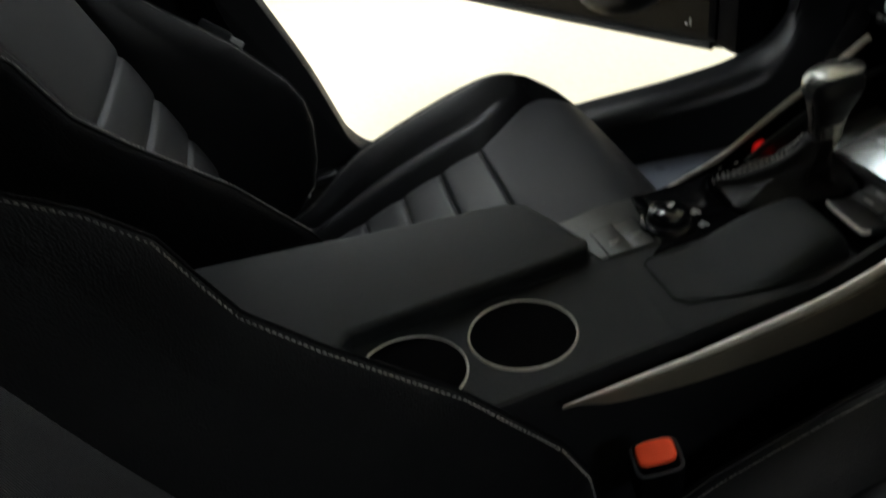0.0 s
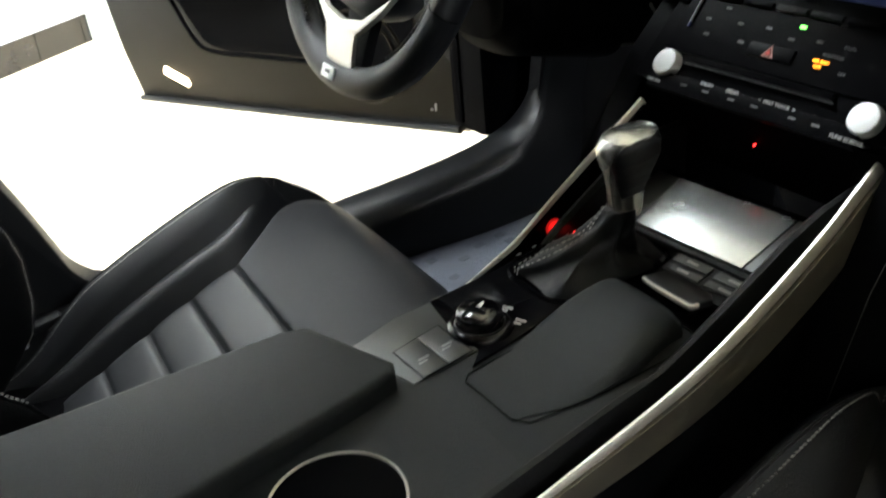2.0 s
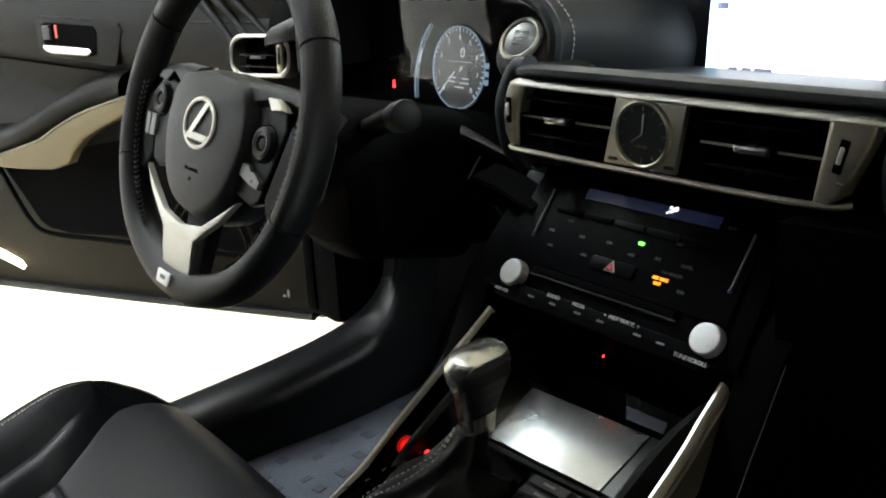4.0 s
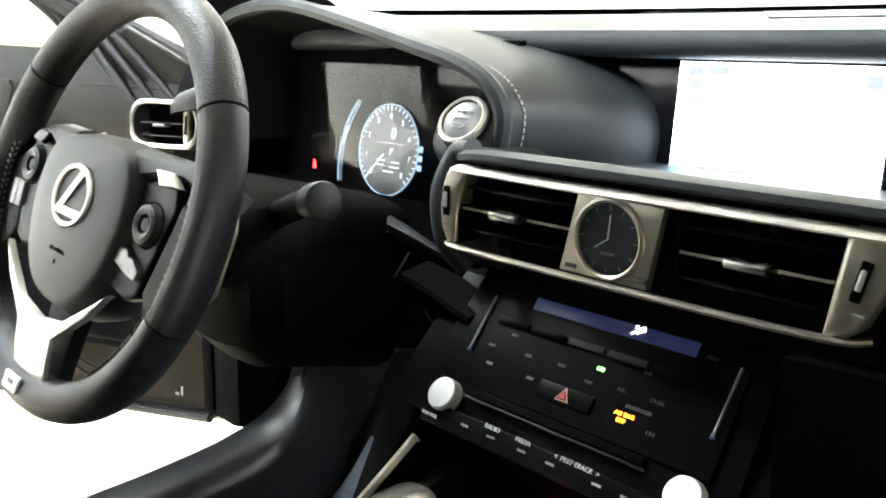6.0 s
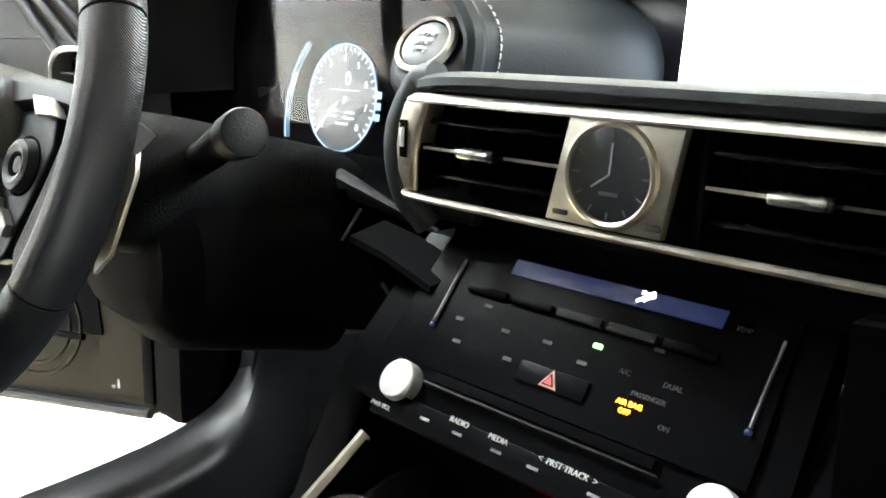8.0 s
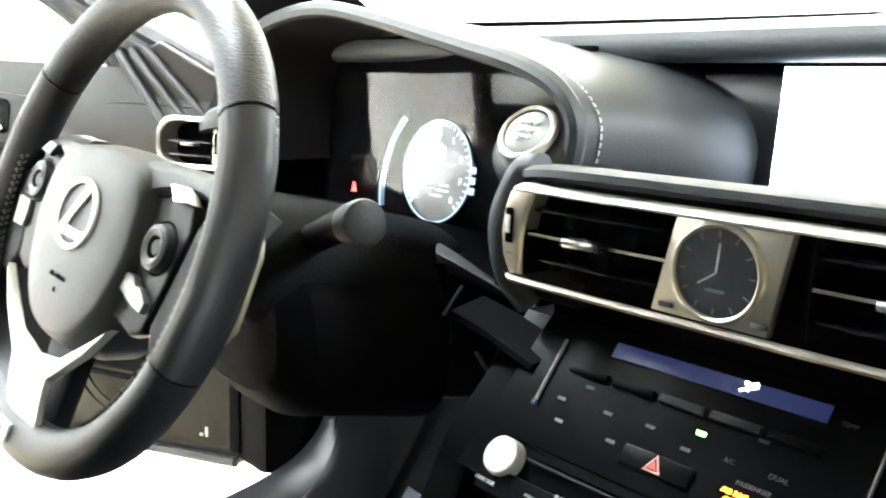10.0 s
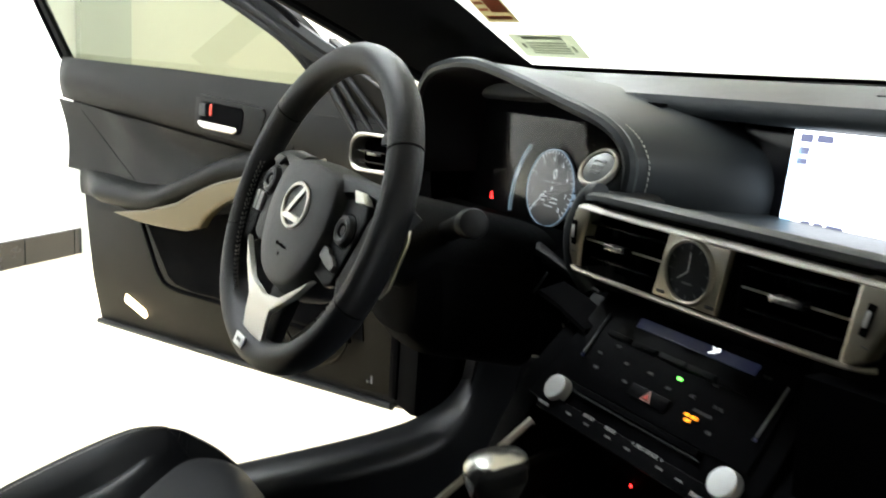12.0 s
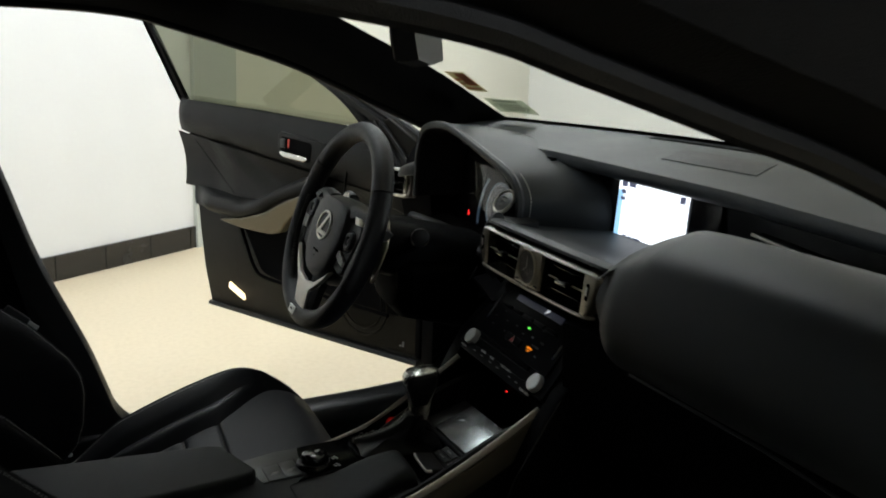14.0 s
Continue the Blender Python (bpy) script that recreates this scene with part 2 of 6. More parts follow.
def spline(pts, n):
    """A smooth line through points, n steps a stretch."""
    p = [Vector(q) for q in pts]
    p = [p[0] * 2 - p[1], *p, p[-1] * 2 - p[-2]]
    out = []
    for i in range(1, len(p) - 2):
        for k in range(n):
            t = k / n
            out.append(0.5 * (2 * p[i] + (p[i + 1] - p[i - 1]) * t + (2 * p[i - 1] - 5 * p[i] + 4 * p[i + 1] - p[i + 2]) * t * t
                              + (3 * p[i] - p[i - 1] - 3 * p[i + 1] + p[i + 2]) * t ** 3))
    return out + [p[-2]]


def loft(loops, bm=None, cap=True, ring=True, closed=False):
    bm = bm or bmesh.new()
    rows = [[bm.verts.new(v) for v in l] for l in loops]
    pairs = list(zip(rows, rows[1:])) + ([(rows[-1], rows[0])] if closed else [])
    for a, b in pairs:
        n = len(a)
        for i in range(n if ring else n - 1):
            j = (i + 1) % n
            bm.faces.new([a[i], a[j], b[j], b[i]])
    if cap and ring and not closed:
        bm.faces.new(rows[0][::-1])
        bm.faces.new(rows[-1])
    bmesh.ops.recalc_face_normals(bm, faces=bm.faces)
    return bm


def circle(n, rx, ry=None):
    return [(rx * math.cos(2 * math.pi * i / n), (ry or rx) * math.sin(2 * math.pi * i / n)) for i in range(n)]


def sweep(pts, prof, up=(0, 0, 1), closed=False, bm=None, size=None):
    """A profile carried along a line; its first axis points sideways, its second along up."""
    pts = [Vector(p) for p in pts]
    loops = []
    for i, p in enumerate(pts):
        a = pts[i - 1] if i or closed else p
        b = pts[(i + 1) % len(pts)] if i + 1 < len(pts) or closed else p
        d = (b - a).normalized()
        side = d.cross(Vector(up)).normalized()
        top = side.cross(d)
        k = size(i / (len(pts) - 1)) if size else 1.0
        loops.append([p + side * x * k + top * y * k for x, y in prof])
    return loft(loops, bm, closed=closed)


def rod(a, b, r0, r1=None, n=16, bm=None, round_end=0.0):
    a, b = Vector(a), Vector(b)
    d = (b - a).normalized()
    q = d.to_track_quat("Z", "Y").to_matrix()
    r1 = r0 if r1 is None else r1
    rings = [(a, r0), (b, r1)]
    if round_end:
        rings = [(a, r0), (b - d * round_end, r1), (b - d * round_end * 0.3, r1 * 0.93), (b, r1 * 0.75)]
    return loft([[p + q @ Vector((x, y, 0)) for x, y in circle(n, r)] for p, r in rings], bm)


def lathe(prof, m, n=40, bm=None):
    """Radius and height pairs turned about z, then placed by m."""
    t = loft([[Vector((r * math.cos(2 * math.pi * i / n), r * math.sin(2 * math.pi * i / n), h)) for i in range(n)] for r, h in prof])
    return merge(bm or bmesh.new(), t, m)


def sheet(f, nu, nv, bm=None, back=None):
    """An open surface f(u, v); back: a vector by which a second skin lies behind it, joined round the edges."""
    bm = bm or bmesh.new()
    g = [[bm.verts.new(f(i / nu, j / nv)) for j in range(nv + 1)] for i in range(nu + 1)]
    for i in range(nu):
        for j in range(nv):
            bm.faces.new([g[i][j], g[i + 1][j], g[i + 1][j + 1], g[i][j + 1]])
    if back is not None:
        h = [[bm.verts.new(v.co + Vector(back)) for v in r] for r in g]
        for i in range(nu):
            for j in range(nv):
                bm.faces.new([h[i][j + 1], h[i + 1][j + 1], h[i + 1][j], h[i][j]])
        rim = [(i, 0) for i in range(nu)] + [(nu, j) for j in range(nv)] + [(i, nv) for i in range(nu, 0, -1)] + [(0, j) for j in range(nv, 0, -1)]
        for (a, b), (c, d) in zip(rim, rim[1:] + rim[:1]):
            bm.faces.new([g[a][b], h[a][b], h[c][d], g[c][d]])
    bmesh.ops.recalc_face_normals(bm, faces=bm.faces)
    return bm


def thing(name, label, category, at=(0, 0, 0), group="", kind=""):
    ob = new(name)
    ob.location = at
    ob.empty_display_size = 0.05
    return tagged(ob, label, category, group, kind)


def part(name, bm, material, parent=None, label="", sharp=40):
    me = bpy.data.meshes.new(name)
    bm.to_mesh(me)
    bm.free()
    me.materials.append(material)
    me.polygons.foreach_set("use_smooth", [True] * len(me.polygons))
    me.set_sharp_from_angle(angle=radians(sharp))
    ob = new(name, me)
    if parent is not None:
        ob.parent = parent
        if parent.data is None:
            ob.matrix_parent_inverse = Matrix.Translation(-parent.location)
    if label:
        ob["label"] = label
    return ob


def solo(name, bm, material, label, category, group="", kind="", sharp=40):
    return tagged(part(name, bm, material, sharp=sharp), label, category, group, kind)


def lettering(text, size, m, bm=None, deep=0.0003):
    """Text in the built-in font, centred, lying in x, y of m."""
    cu = bpy.data.curves.new("writing", "FONT")
    cu.body, cu.size, cu.align_x, cu.align_y, cu.extrude = text, size, "CENTER", "CENTER", deep
    cu.resolution_u = 3
    ob = bpy.data.objects.new("writing", cu)
    scene.collection.objects.link(ob)
    me = bpy.data.meshes.new_from_object(ob.evaluated_get(bpy.context.evaluated_depsgraph_get()))
    bpy.data.objects.remove(ob)
    bpy.data.curves.remove(cu)
    t = bmesh.new()
    t.from_mesh(me)
    bpy.data.meshes.remove(me)
    return merge(bm or bmesh.new(), t, m)


def dashes(pts, normal, step=0.006, length=0.004, r=0.0007, bm=None, slant=0.0):
    """Stitches along a line, lying on a surface with that normal."""
    bm = bm or bmesh.new()
    pts = [Vector(p) for p in pts]
    n = Vector(normal).normalized()
    run = 0.0
    for a, b in zip(pts, pts[1:]):
        d = b - a
        l = d.length
        if l < 1e-6:
            continue
        d /= l
        s = d.cross(n).normalized() * r
        while run < l:
            p, q = a + d * run - s * slant, a + d * min(run + length, l + length * 0.5) + s * slant
            mid = (p + q) / 2 + n * r * 1.6
            v = [bm.verts.new(w) for w in (p - s, p + s, q + s, q - s)]
            t = [bm.verts.new(w) for w in (mid - s * 0.7, mid + s * 0.7)]
            for f in ((v[0], v[1], t[1], t[0]), (t[0], t[1], v[2], v[3]), (v[0], t[0], v[3]), (v[1], v[2], t[1])):
                bm.faces.new(f)
            run += step
        run -= l
    return bm


def basis(o, x, y):
    """A pose from an origin, the way of its x and about the way of its y."""
    x = Vector(x).normalized()
    z = x.cross(Vector(y)).normalized()
    y = z.cross(x)
    m = Matrix((x, y, z)).transposed().to_4x4()
    m.translation = o
    return m


def smooth(a, b, x):
    t = min(1.0, max(0.0, (x - a) / (b - a)))
    return t * t * (3 - 2 * t)

# ---- the room ----
ALONG, INTO, CORNER = Vector((-0.657, 0.753, 0)), Vector((0.753, 0.657, 0)), Vector((-3.6, -0.05, 0))
ROOM = basis(CORNER, ALONG, -INTO)      # x along the long wall, y out of the room


def room_box(name, lo, hi, material, label, category, kind="structure"):
    c = [(a + b) / 2 for a, b in zip(lo, hi)]
    bm = box(c, [b - a for a, b in zip(lo, hi)], bev=0)
    bmesh.ops.transform(bm, matrix=ROOM, verts=bm.verts)
    return solo(name, bm, material, label, category, kind=kind)


H = 2.9
room_box("floor", (-7, -9, -0.1), (6, 0.0, 0.0), FLOORM, "cream speckled vinyl showroom floor", "floor")
room_box("ceiling", (-7.2, -9.2, H), (6.2, 0.2, H + 0.1), CEILM, "plain white showroom ceiling", "ceiling")
room_box("wall_west", (-7, 0.0, -0.1), (0.72, 0.12, H), WALLP, "bright white painted wall behind the open door", "wall")
room_box("wall_column", (0.72, -0.03, -0.1), (1.08, 0.12, H), GREYW, "pale grey painted pilaster in the wall", "wall")
room_box("wall_cream", (1.08, 0.0, -0.1), (6, 0.12, H), CREAM, "cream painted wall past the pilaster", "wall")
room_box("wall_north", (6, -9.2, -0.1), (6.12, 0.12, H), WALLP, "white painted end wall", "wall")
room_box("wall_south", (-7.12, -9.2, -0.1), (-7, 0.12, H), DIMW, "end wall out of view, greyed as if unlit", "wall")
room_box("wall_east", (-7, -9.12, -0.1), (6, -9, H), DIMW, "far wall out of view, greyed as if unlit", "wall")
north = bpy.data.objects["wall_north"]
for px, py in ((-5.31, 6.415), (-4.815, 6.847)):
    q = Vector((px, py, 0.0)) - CORNER
    b = box((5.999, -(INTO.x * q.x + INTO.y * q.y), H / 2), (0.004, 0.012, H - 0.02), bev=0)
    bmesh.ops.transform(b, matrix=ROOM, verts=b.verts)
    part("panel_joint", b, JOINT, north)
base = thing("baseboard", "black glossy stone tile baseboard along the wall", "baseboard", kind="structure")
for k in range(-20, 12):
    a = 0.675 + 0.31 * k
    b = box((a + 0.1535, -0.008, 0.064), (0.304, 0.016, 0.128), bev=0.001, seg=1)
    bmesh.ops.transform(b, matrix=ROOM, verts=b.verts)
    part("tile", b, BASE, base)
grout = box((0, -0.004, 0.063), (13, 0.007, 0.126), bev=0)
bmesh.ops.transform(grout, matrix=ROOM, verts=grout.verts)
part("grout", grout, GROUT, base)

# panels hang out of view; the last is added to light the passenger side
for a, n in ((-5.2, -1.2), (-2.9, -1.2), (-0.6, -1.2), (1.7, -1.4), (4.0, -1.6), (1.9, -4.3), (-3.2, -6.2)):
    lamp = thing("ceiling_light", "lit white ceiling panel light, out of view", "ceiling light", at=ROOM @ Vector((a, n, H)), group="ceiling lights")
    b = box((a, n, H - 0.012), (1.18, 1.18, 0.01), bev=0.001)
    bmesh.ops.transform(b, matrix=ROOM, verts=b.verts)
    part("diffuser", b, LAMPM, lamp)
    b = bmesh.new()
    for c, s in (((a - 0.6, n, H - 0.011), (0.02, 1.22, 0.022)), ((a + 0.6, n, H - 0.011), (0.02, 1.22, 0.022)),
                 ((a, n - 0.6, H - 0.011), (1.18, 0.02, 0.022)), ((a, n + 0.6, H - 0.011), (1.18, 0.02, 0.022))):
        box(c, s, bev=0.002, bm=b)
    bmesh.ops.transform(b, matrix=ROOM, verts=b.verts)
    part("frame", b, CEILM, lamp)

# ---- the car's shell ----
MID = 0.02
shell = thing("car_body", "black car body seen from inside, with open front doors", "car body", at=(MID, 0, 0.2), kind="structure")


def screen_y(x, z):
    return 0.358 + (1.218 - z) / 0.49 + 0.13 * (1 - ((x - MID) / 0.64) ** 2)


# floor pan with its toe board
def pan(u, v):
    y = -0.95 + 2.05 * v
    return Vector((-0.68 + 1.4 * u, y, 0.26 + 0.3 * smooth(0.75, 1.05, y)))


part("floor_pan", sheet(pan, 8, 40, back=(0, 0, -0.05)), CARPET, shell, "black carpet")
part("firewall", box((MID, 1.12, 0.69), (1.4, 0.05, 0.44), bev=0.01), DARK, shell)
part("rear_bulkhead", box((MID, -0.98, 0.75), (1.42, 0.06, 1.0), bev=0.01), DARK, shell)
part("roof", sheet(lambda u, v: Vector((-0.64 + 1.32 * u, -0.98 + 1.2 * v, 1.275 + 0.03 * (1 - (2 * u - 1) ** 2) - 0.03 * smooth(0.8, 1, v))), 16, 16, back=(0, 0, 0.03)), HEADL, shell, "dark headliner")


def sill(side):
    x = MID + side * 0.72
    line = spline([(x, -0.6, 0.345), (x, -0.1, 0.345), (x, 0.15, 0.352), (x, 0.379, 0.367), (x, 0.56, 0.380), (x, 0.68, 0.400),
                   (x, 0.745, 0.445), (x, 0.775, 0.53), (x, 0.79, 0.66), (x, 0.80, 0.80)], 6)
    prof = [(-0.045, -0.20), (-0.045, -0.01), (-0.035, 0.0), (0.02, 0.004), (0.045, -0.008), (0.055, -0.03), (0.058, -0.20)]
    if side > 0:
        prof = [(-a, b) for a, b in prof][::-1]
    return sweep(line, [(a, b) for a, b in prof], up=(0, -0.25, 1), size=lambda u: 1 - 0.58 * smooth(0.52, 0.74, u))


for side in (-1, 1):
    part("door_sill", sill(side), SILLM, shell, "smooth black sill cover")
    x = MID + side * 0.72
    part("kick_panel", prism([(0.72, 0.27), (1.1, 0.27), (1.1, 0.85), (0.80, 0.85), (0.78, 0.6), (0.76, 0.48)], 0.03, basis((x - 0.015, 0, 0), (0, 1, 0), (0, 0, 1))), CARPET, shell)

# B pillars with the lower belt cover
part("door_check_cover", box((-0.790, 0.755, 0.665), (0.10, 0.15, 0.55), bev=0.02), DARK, shell)
part("hinge_pillar", box((-0.770, 0.925, 0.64), (0.12, 0.21, 0.66), bev=0.03), HARD, shell)
part("hinge_pillar", box((0.815, 0.90, 0.62), (0.13, 0.26, 0.70), bev=0.03), HARD, shell)
edge = spline([(0, -0.25, 1.0), (0, -0.207, 0.891), (0, -0.15, 0.713), (0, -0.07, 0.527), (0, -0.036, 0.43), (0, -0.021, 0.390), (0, 0.009, 0.357), (0, 0.05, 0.345)], 5)
pill = [(p.y, p.z) for p in edge] + [(0.05, 0.25), (-0.5, 0.25), (-0.5, 1.22), (-0.30, 1.22)]
for side in (-1, 1):
    x = -0.78 if side < 0 else 0.80
    part("b_pillar", prism(pill, 0.06, basis((x, 0, 0), (0, 1, 0), (0, 0, 1)), bev=0.008), HARD, shell)


def pillar(side, low, high):
    loops = []
    for (y0, z0), (y1, z1) in zip(low, high):
        a = Vector((MID + side * 0.70, y0, z0))
        b = Vector((MID + side * 0.635, y1, z1))
        out = Vector((side * 0.05, 0.012, 0.035))
        mid = (a + b) / 2 - Vector((side * 0.012, 0.004, 0.006))
        loops.append([a + out * 0.7, a + out * 0.1, a, a * 0.75 + b * 0.25 - Vector((side * 0.008, 0, 0.004)), mid, b, b + Vector((side * 0.016, 0.012, -0.004)), b + Vector((side * 0.05, 0.014, -0.012))])
    dense = []
    for k in range(len(loops[0])):
        dense.append(spline([l[k] for l in loops], 6))
    return loft([[d[i] for d in dense] for i in range(len(dense[0]))])


LOWL = [(-0.98, 1.16), (-0.5, 1.19), (-0.18, 1.199), (0.013, 1.193), (0.133, 1.167), (0.316, 1.116), (0.42, 1.075), (0.56, 1.015), (0.72, 0.945), (0.86, 0.87)]
UPR_ = [(-0.98, 1.28), (-0.5, 1.29), (-0.18, 1.285), (0.013, 1.28), (0.15, 1.27), (0.22, 1.258), (0.30, 1.235), (0.36, 1.215), (0.45, 1.18), (0.632, 1.096), (0.76, 1.022), (0.90, 0.95)]
UPL = [(-0.98, 1.28), (-0.5, 1.29), (-0.18, 1.285), (0.013, 1.28), (0.18, 1.27), (0.358, 1.218), (0.50, 1.157), (0.632, 1.096), (0.76, 1.022), (0.90, 0.95)]
LOWR = [(-0.98, 1.15), (-0.5, 1.17), (-0.18, 1.168), (0.0, 1.152), (0.099, 1.139), (0.153, 1.124), (0.234, 1.100), (0.29, 1.084), (0.363, 1.057), (0.56, 0.980), (0.72, 0.90), (0.86, 0.84)]
part("a_pillar", pillar(-1, LOWL, UPL), HEADL, shell, "dark fabric-covered pillar and roof rail")
part("a_pillar", pillar(1, LOWR, UPR_), HEADL, shell, "dark fabric-covered pillar and roof rail")
# rubber seal along the near door opening
part("door_seal", sweep(spline([(MID + 0.715, y - 0.0, z - 0.004) for y, z in LOWR], 6), circle(8, 0.008)), HARD, shell, "soft black rubber seal")
part("door_seal", sweep(spline([(MID - 0.715, y, z - 0.004) for y, z in LOWL], 6), circle(8, 0.008)), HARD, shell, "soft black rubber seal")
part("header", sweep([(-0.62, 0.20, 1.262), (MID, 0.27, 1.282), (0.66, 0.20, 1.262)], [(-0.03, -0.012), (0.03, -0.012), (0.035, 0.015), (-0.035, 0.015)]), HEADL, shell)

glass = part("windshield", sheet(lambda u, v: Vector((-0.63 + 1.3 * u, screen_y(-0.63 + 1.3 * u, 0.985 + 0.27 * v), 0.985 + 0.27 * v)), 24, 12), WGLASS)
tagged(glass, "clear laminated windshield glass above the dashboard", "windshield", kind="structure")
glass.visible_shadow = False
part("glass_edge_band", sheet(lambda u, v: Vector((-0.63 + 1.3 * u, screen_y(-0.63 + 1.3 * u, 0.997 + 0.013 * v) - 0.003, 0.997 + 0.013 * v)), 24, 1), DARK, glass, "black ceramic border")

# ---- dashboard ----
dash = thing("dashboard", "black soft-touch dashboard with a raised instrument hood", "dashboard", at=(MID, 0.6, 0.7))
PLUM = [(-0.66, 0.64), (-0.2, 0.679), (0.25, 0.667), (0.50, 0.628), (0.74, 0.57)]


def lip_y(x):
    for (a, ya), (b, yb) in zip(PLUM, PLUM[1:]):
        if x <= b:
            return ya + (yb - ya) * max(0, (x - a)) / (b - a)
    return PLUM[-1][1]


def top_pad(u, v):
    x = -0.66 + 1.40 * u
    y0, y1 = lip_y(x), screen_y(x, 1.004)
    q = max(0.0, (v - 0.12) / 0.88)
    if v < 0.12:
        a = v / 0.12 * math.pi * 0.75
        return Vector((x, y0 + 0.012 - 0.012 * math.sin(a) * 1.0, 0.962 + 0.0075 - 0.0125 * math.cos(a)))
    z = 0.979 + 0.006 * math.sin(math.pi * q) + 0.025 * q
    return Vector((x, y0 + (y1 - y0) * q + 0.002, z))


part("top_pad", sheet(top_pad, 70, 50), SOFT, dash)
# dark recess under the upper pad, and the shelf in front of the display
part("recess", sheet(lambda u, v: Vector((-0.25 + 0.99 * u, lip_y(-0.25 + 0.99 * u) + 0.052 - 0.006 * v, 0.860 + 0.112 * v )), 30, 6, back=(0, 0.01, 0)), GLOSS, dash, "dark glossy recess panel")
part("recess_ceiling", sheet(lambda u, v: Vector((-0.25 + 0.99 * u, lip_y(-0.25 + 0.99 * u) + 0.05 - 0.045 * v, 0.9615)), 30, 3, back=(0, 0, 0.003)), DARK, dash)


def shelf(u, v):
    x = -0.125 + 0.865 * u
    y = 0.535 + (lip_y(x) + 0.052 - 0.535) * v
    return Vector((x, y, 0.884 - 0.012 * smooth(0, 0.35, v) - 0.003 * v))


part("shelf", sheet(shelf, 40, 12, back=(0, 0, -0.008)), SOFT, dash, "smooth black shelf below the display")
part("vent_pad", sweep(spline([(-0.128, 0.534, 0.8795), (-0.10, 0.528, 0.8825), (-0.05, 0.525, 0.8835), (0.1, 0.525, 0.8835), (0.2, 0.528, 0.883), (0.235, 0.532, 0.882)], 6),
                       [(-0.014, -0.003), (-0.016, 0.0), (-0.010, 0.0045), (0.002, 0.0055), (0.009, 0.0025), (0.0095, -0.002)]), SOFT, dash, "padded strip above the vents")


# the passenger's pad: a rolled cushion over the glove box
def pad_right(u, v):
    x = 0.205 + 0.555 * u
    table = ((0.205, 0.886), (0.25, 0.914), (0.30, 0.938), (0.34, 0.953), (0.375, 0.960), (0.58, 0.964), (0.78, 0.958))
    top = spline([(p, 0, q) for p, q in table], 8)
    ridge_z = next((p.z + (q.z - p.z) * (x - p.x) / (q.x - p.x) for p, q in zip(top, top[1:]) if p.x <= x <= q.x), top[-1].z)
    rise = smooth(0.0, 0.30, u)
    front = 0.512 - 0.067 * smooth(0, 0.22, u) + 0.03 * u
    line = [(lip_y(x) + 0.045, 0.868 + 0.05 * rise), (0.61, 0.870 + 0.065 * rise), (0.543, ridge_z), (0.508 - 0.02 * rise, ridge_z - 0.018), (front + 0.012, ridge_z * 0.45 + 0.865 * 0.55),
            (front, 0.846), (front + 0.014, 0.810), (front + 0.05, 0.793)]
    pts = spline([(0, a, b) for a, b in line], 6)
    k = min(len(pts) - 2, int(v * (len(pts) - 1)))
    p = pts[k].lerp(pts[k + 1], v * (len(pts) - 1) - k)
    return Vector((x, p.y, p.z))


part("passenger_pad", sheet(pad_right, 56, 42), SOFT, dash, "rolled soft pad over the glove box")
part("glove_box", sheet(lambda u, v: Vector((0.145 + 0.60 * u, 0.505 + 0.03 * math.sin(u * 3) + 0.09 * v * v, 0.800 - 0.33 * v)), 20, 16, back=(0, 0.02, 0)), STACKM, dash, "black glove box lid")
part("glove_box_gap", sweep([(0.30, 0.502, 0.785), (0.50, 0.512, 0.783), (0.72, 0.502, 0.781)], circle(6, 0.0018)), BTN, dash)
part("silver_line", sweep([(0.24, 0.7085, 0.925), (0.46, 0.672, 0.917), (0.70, 0.615, 0.908)], [(-0.001, -0.0018), (0.001, -0.0018), (0.001, 0.0018), (-0.001, 0.0018)]), SILVER, dash, "thin satin line in the recess")
part("recess_tick", box((-0.115, 0.7135, 0.932), (0.035, 0.002, 0.0015), bev=0), BTN, dash)
# speaker grille and defroster slots
def mesh_patch(u, v):
    x, y = 0.0 + 0.20 * u - 0.045 * v, 0.742 + 0.075 * v
    q = (y - lip_y(x)) / (screen_y(x, 1.004) - lip_y(x))
    q = max(0.0, (q * 1.0))
    return Vector((x, y, 0.9800 + 0.006 * math.sin(math.pi * q) + 0.025 * q + 0.0012 * math.sin(math.pi * u) * math.sin(math.pi * v)))


part("speaker_grille", sheet(mesh_patch, 14, 10, back=(0, 0, -0.004)), HARD, dash, "fine grey speaker mesh")
for x0, x1 in ((-0.20, 0.10), (0.16, 0.42)):
    part("defroster_slot", sheet(lambda u, v: Vector((x0 + (x1 - x0) * u, screen_y(x0 + (x1 - x0) * u, 1.004) - 0.05 + 0.012 * v, 1.0035 + 0.001 * v)), 12, 2, back=(0, 0, -0.004)), DARK, dash)

# the instrument hood: an arch at the front that runs back into the pad
ARCH = [(-0.605, 0.845), (-0.602, 0.90), (-0.592, 0.952), (-0.565, 0.988), (-0.51, 1.001), (-0.44, 1.003), (-0.36, 0.990), (-0.25, 0.966), (-0.185, 0.951), (-0.148, 0.935), (-0.130, 0.912), (-0.132, 0.885), (-0.142, 0.868)]
BACK = [(-0.63, 0.86), (-0.625, 0.91), (-0.61, 0.95), (-0.57, 0.975), (-0.51, 0.985), (-0.44, 0.988), (-0.36, 0.985), (-0.27, 0.978), (-0.215, 0.970), (-0.15, 0.958), (-0.09, 0.93), (-0.07, 0.90), (-0.07, 0.868)]
fr = spline([(x, 0, z) for x, z in ARCH], 5)
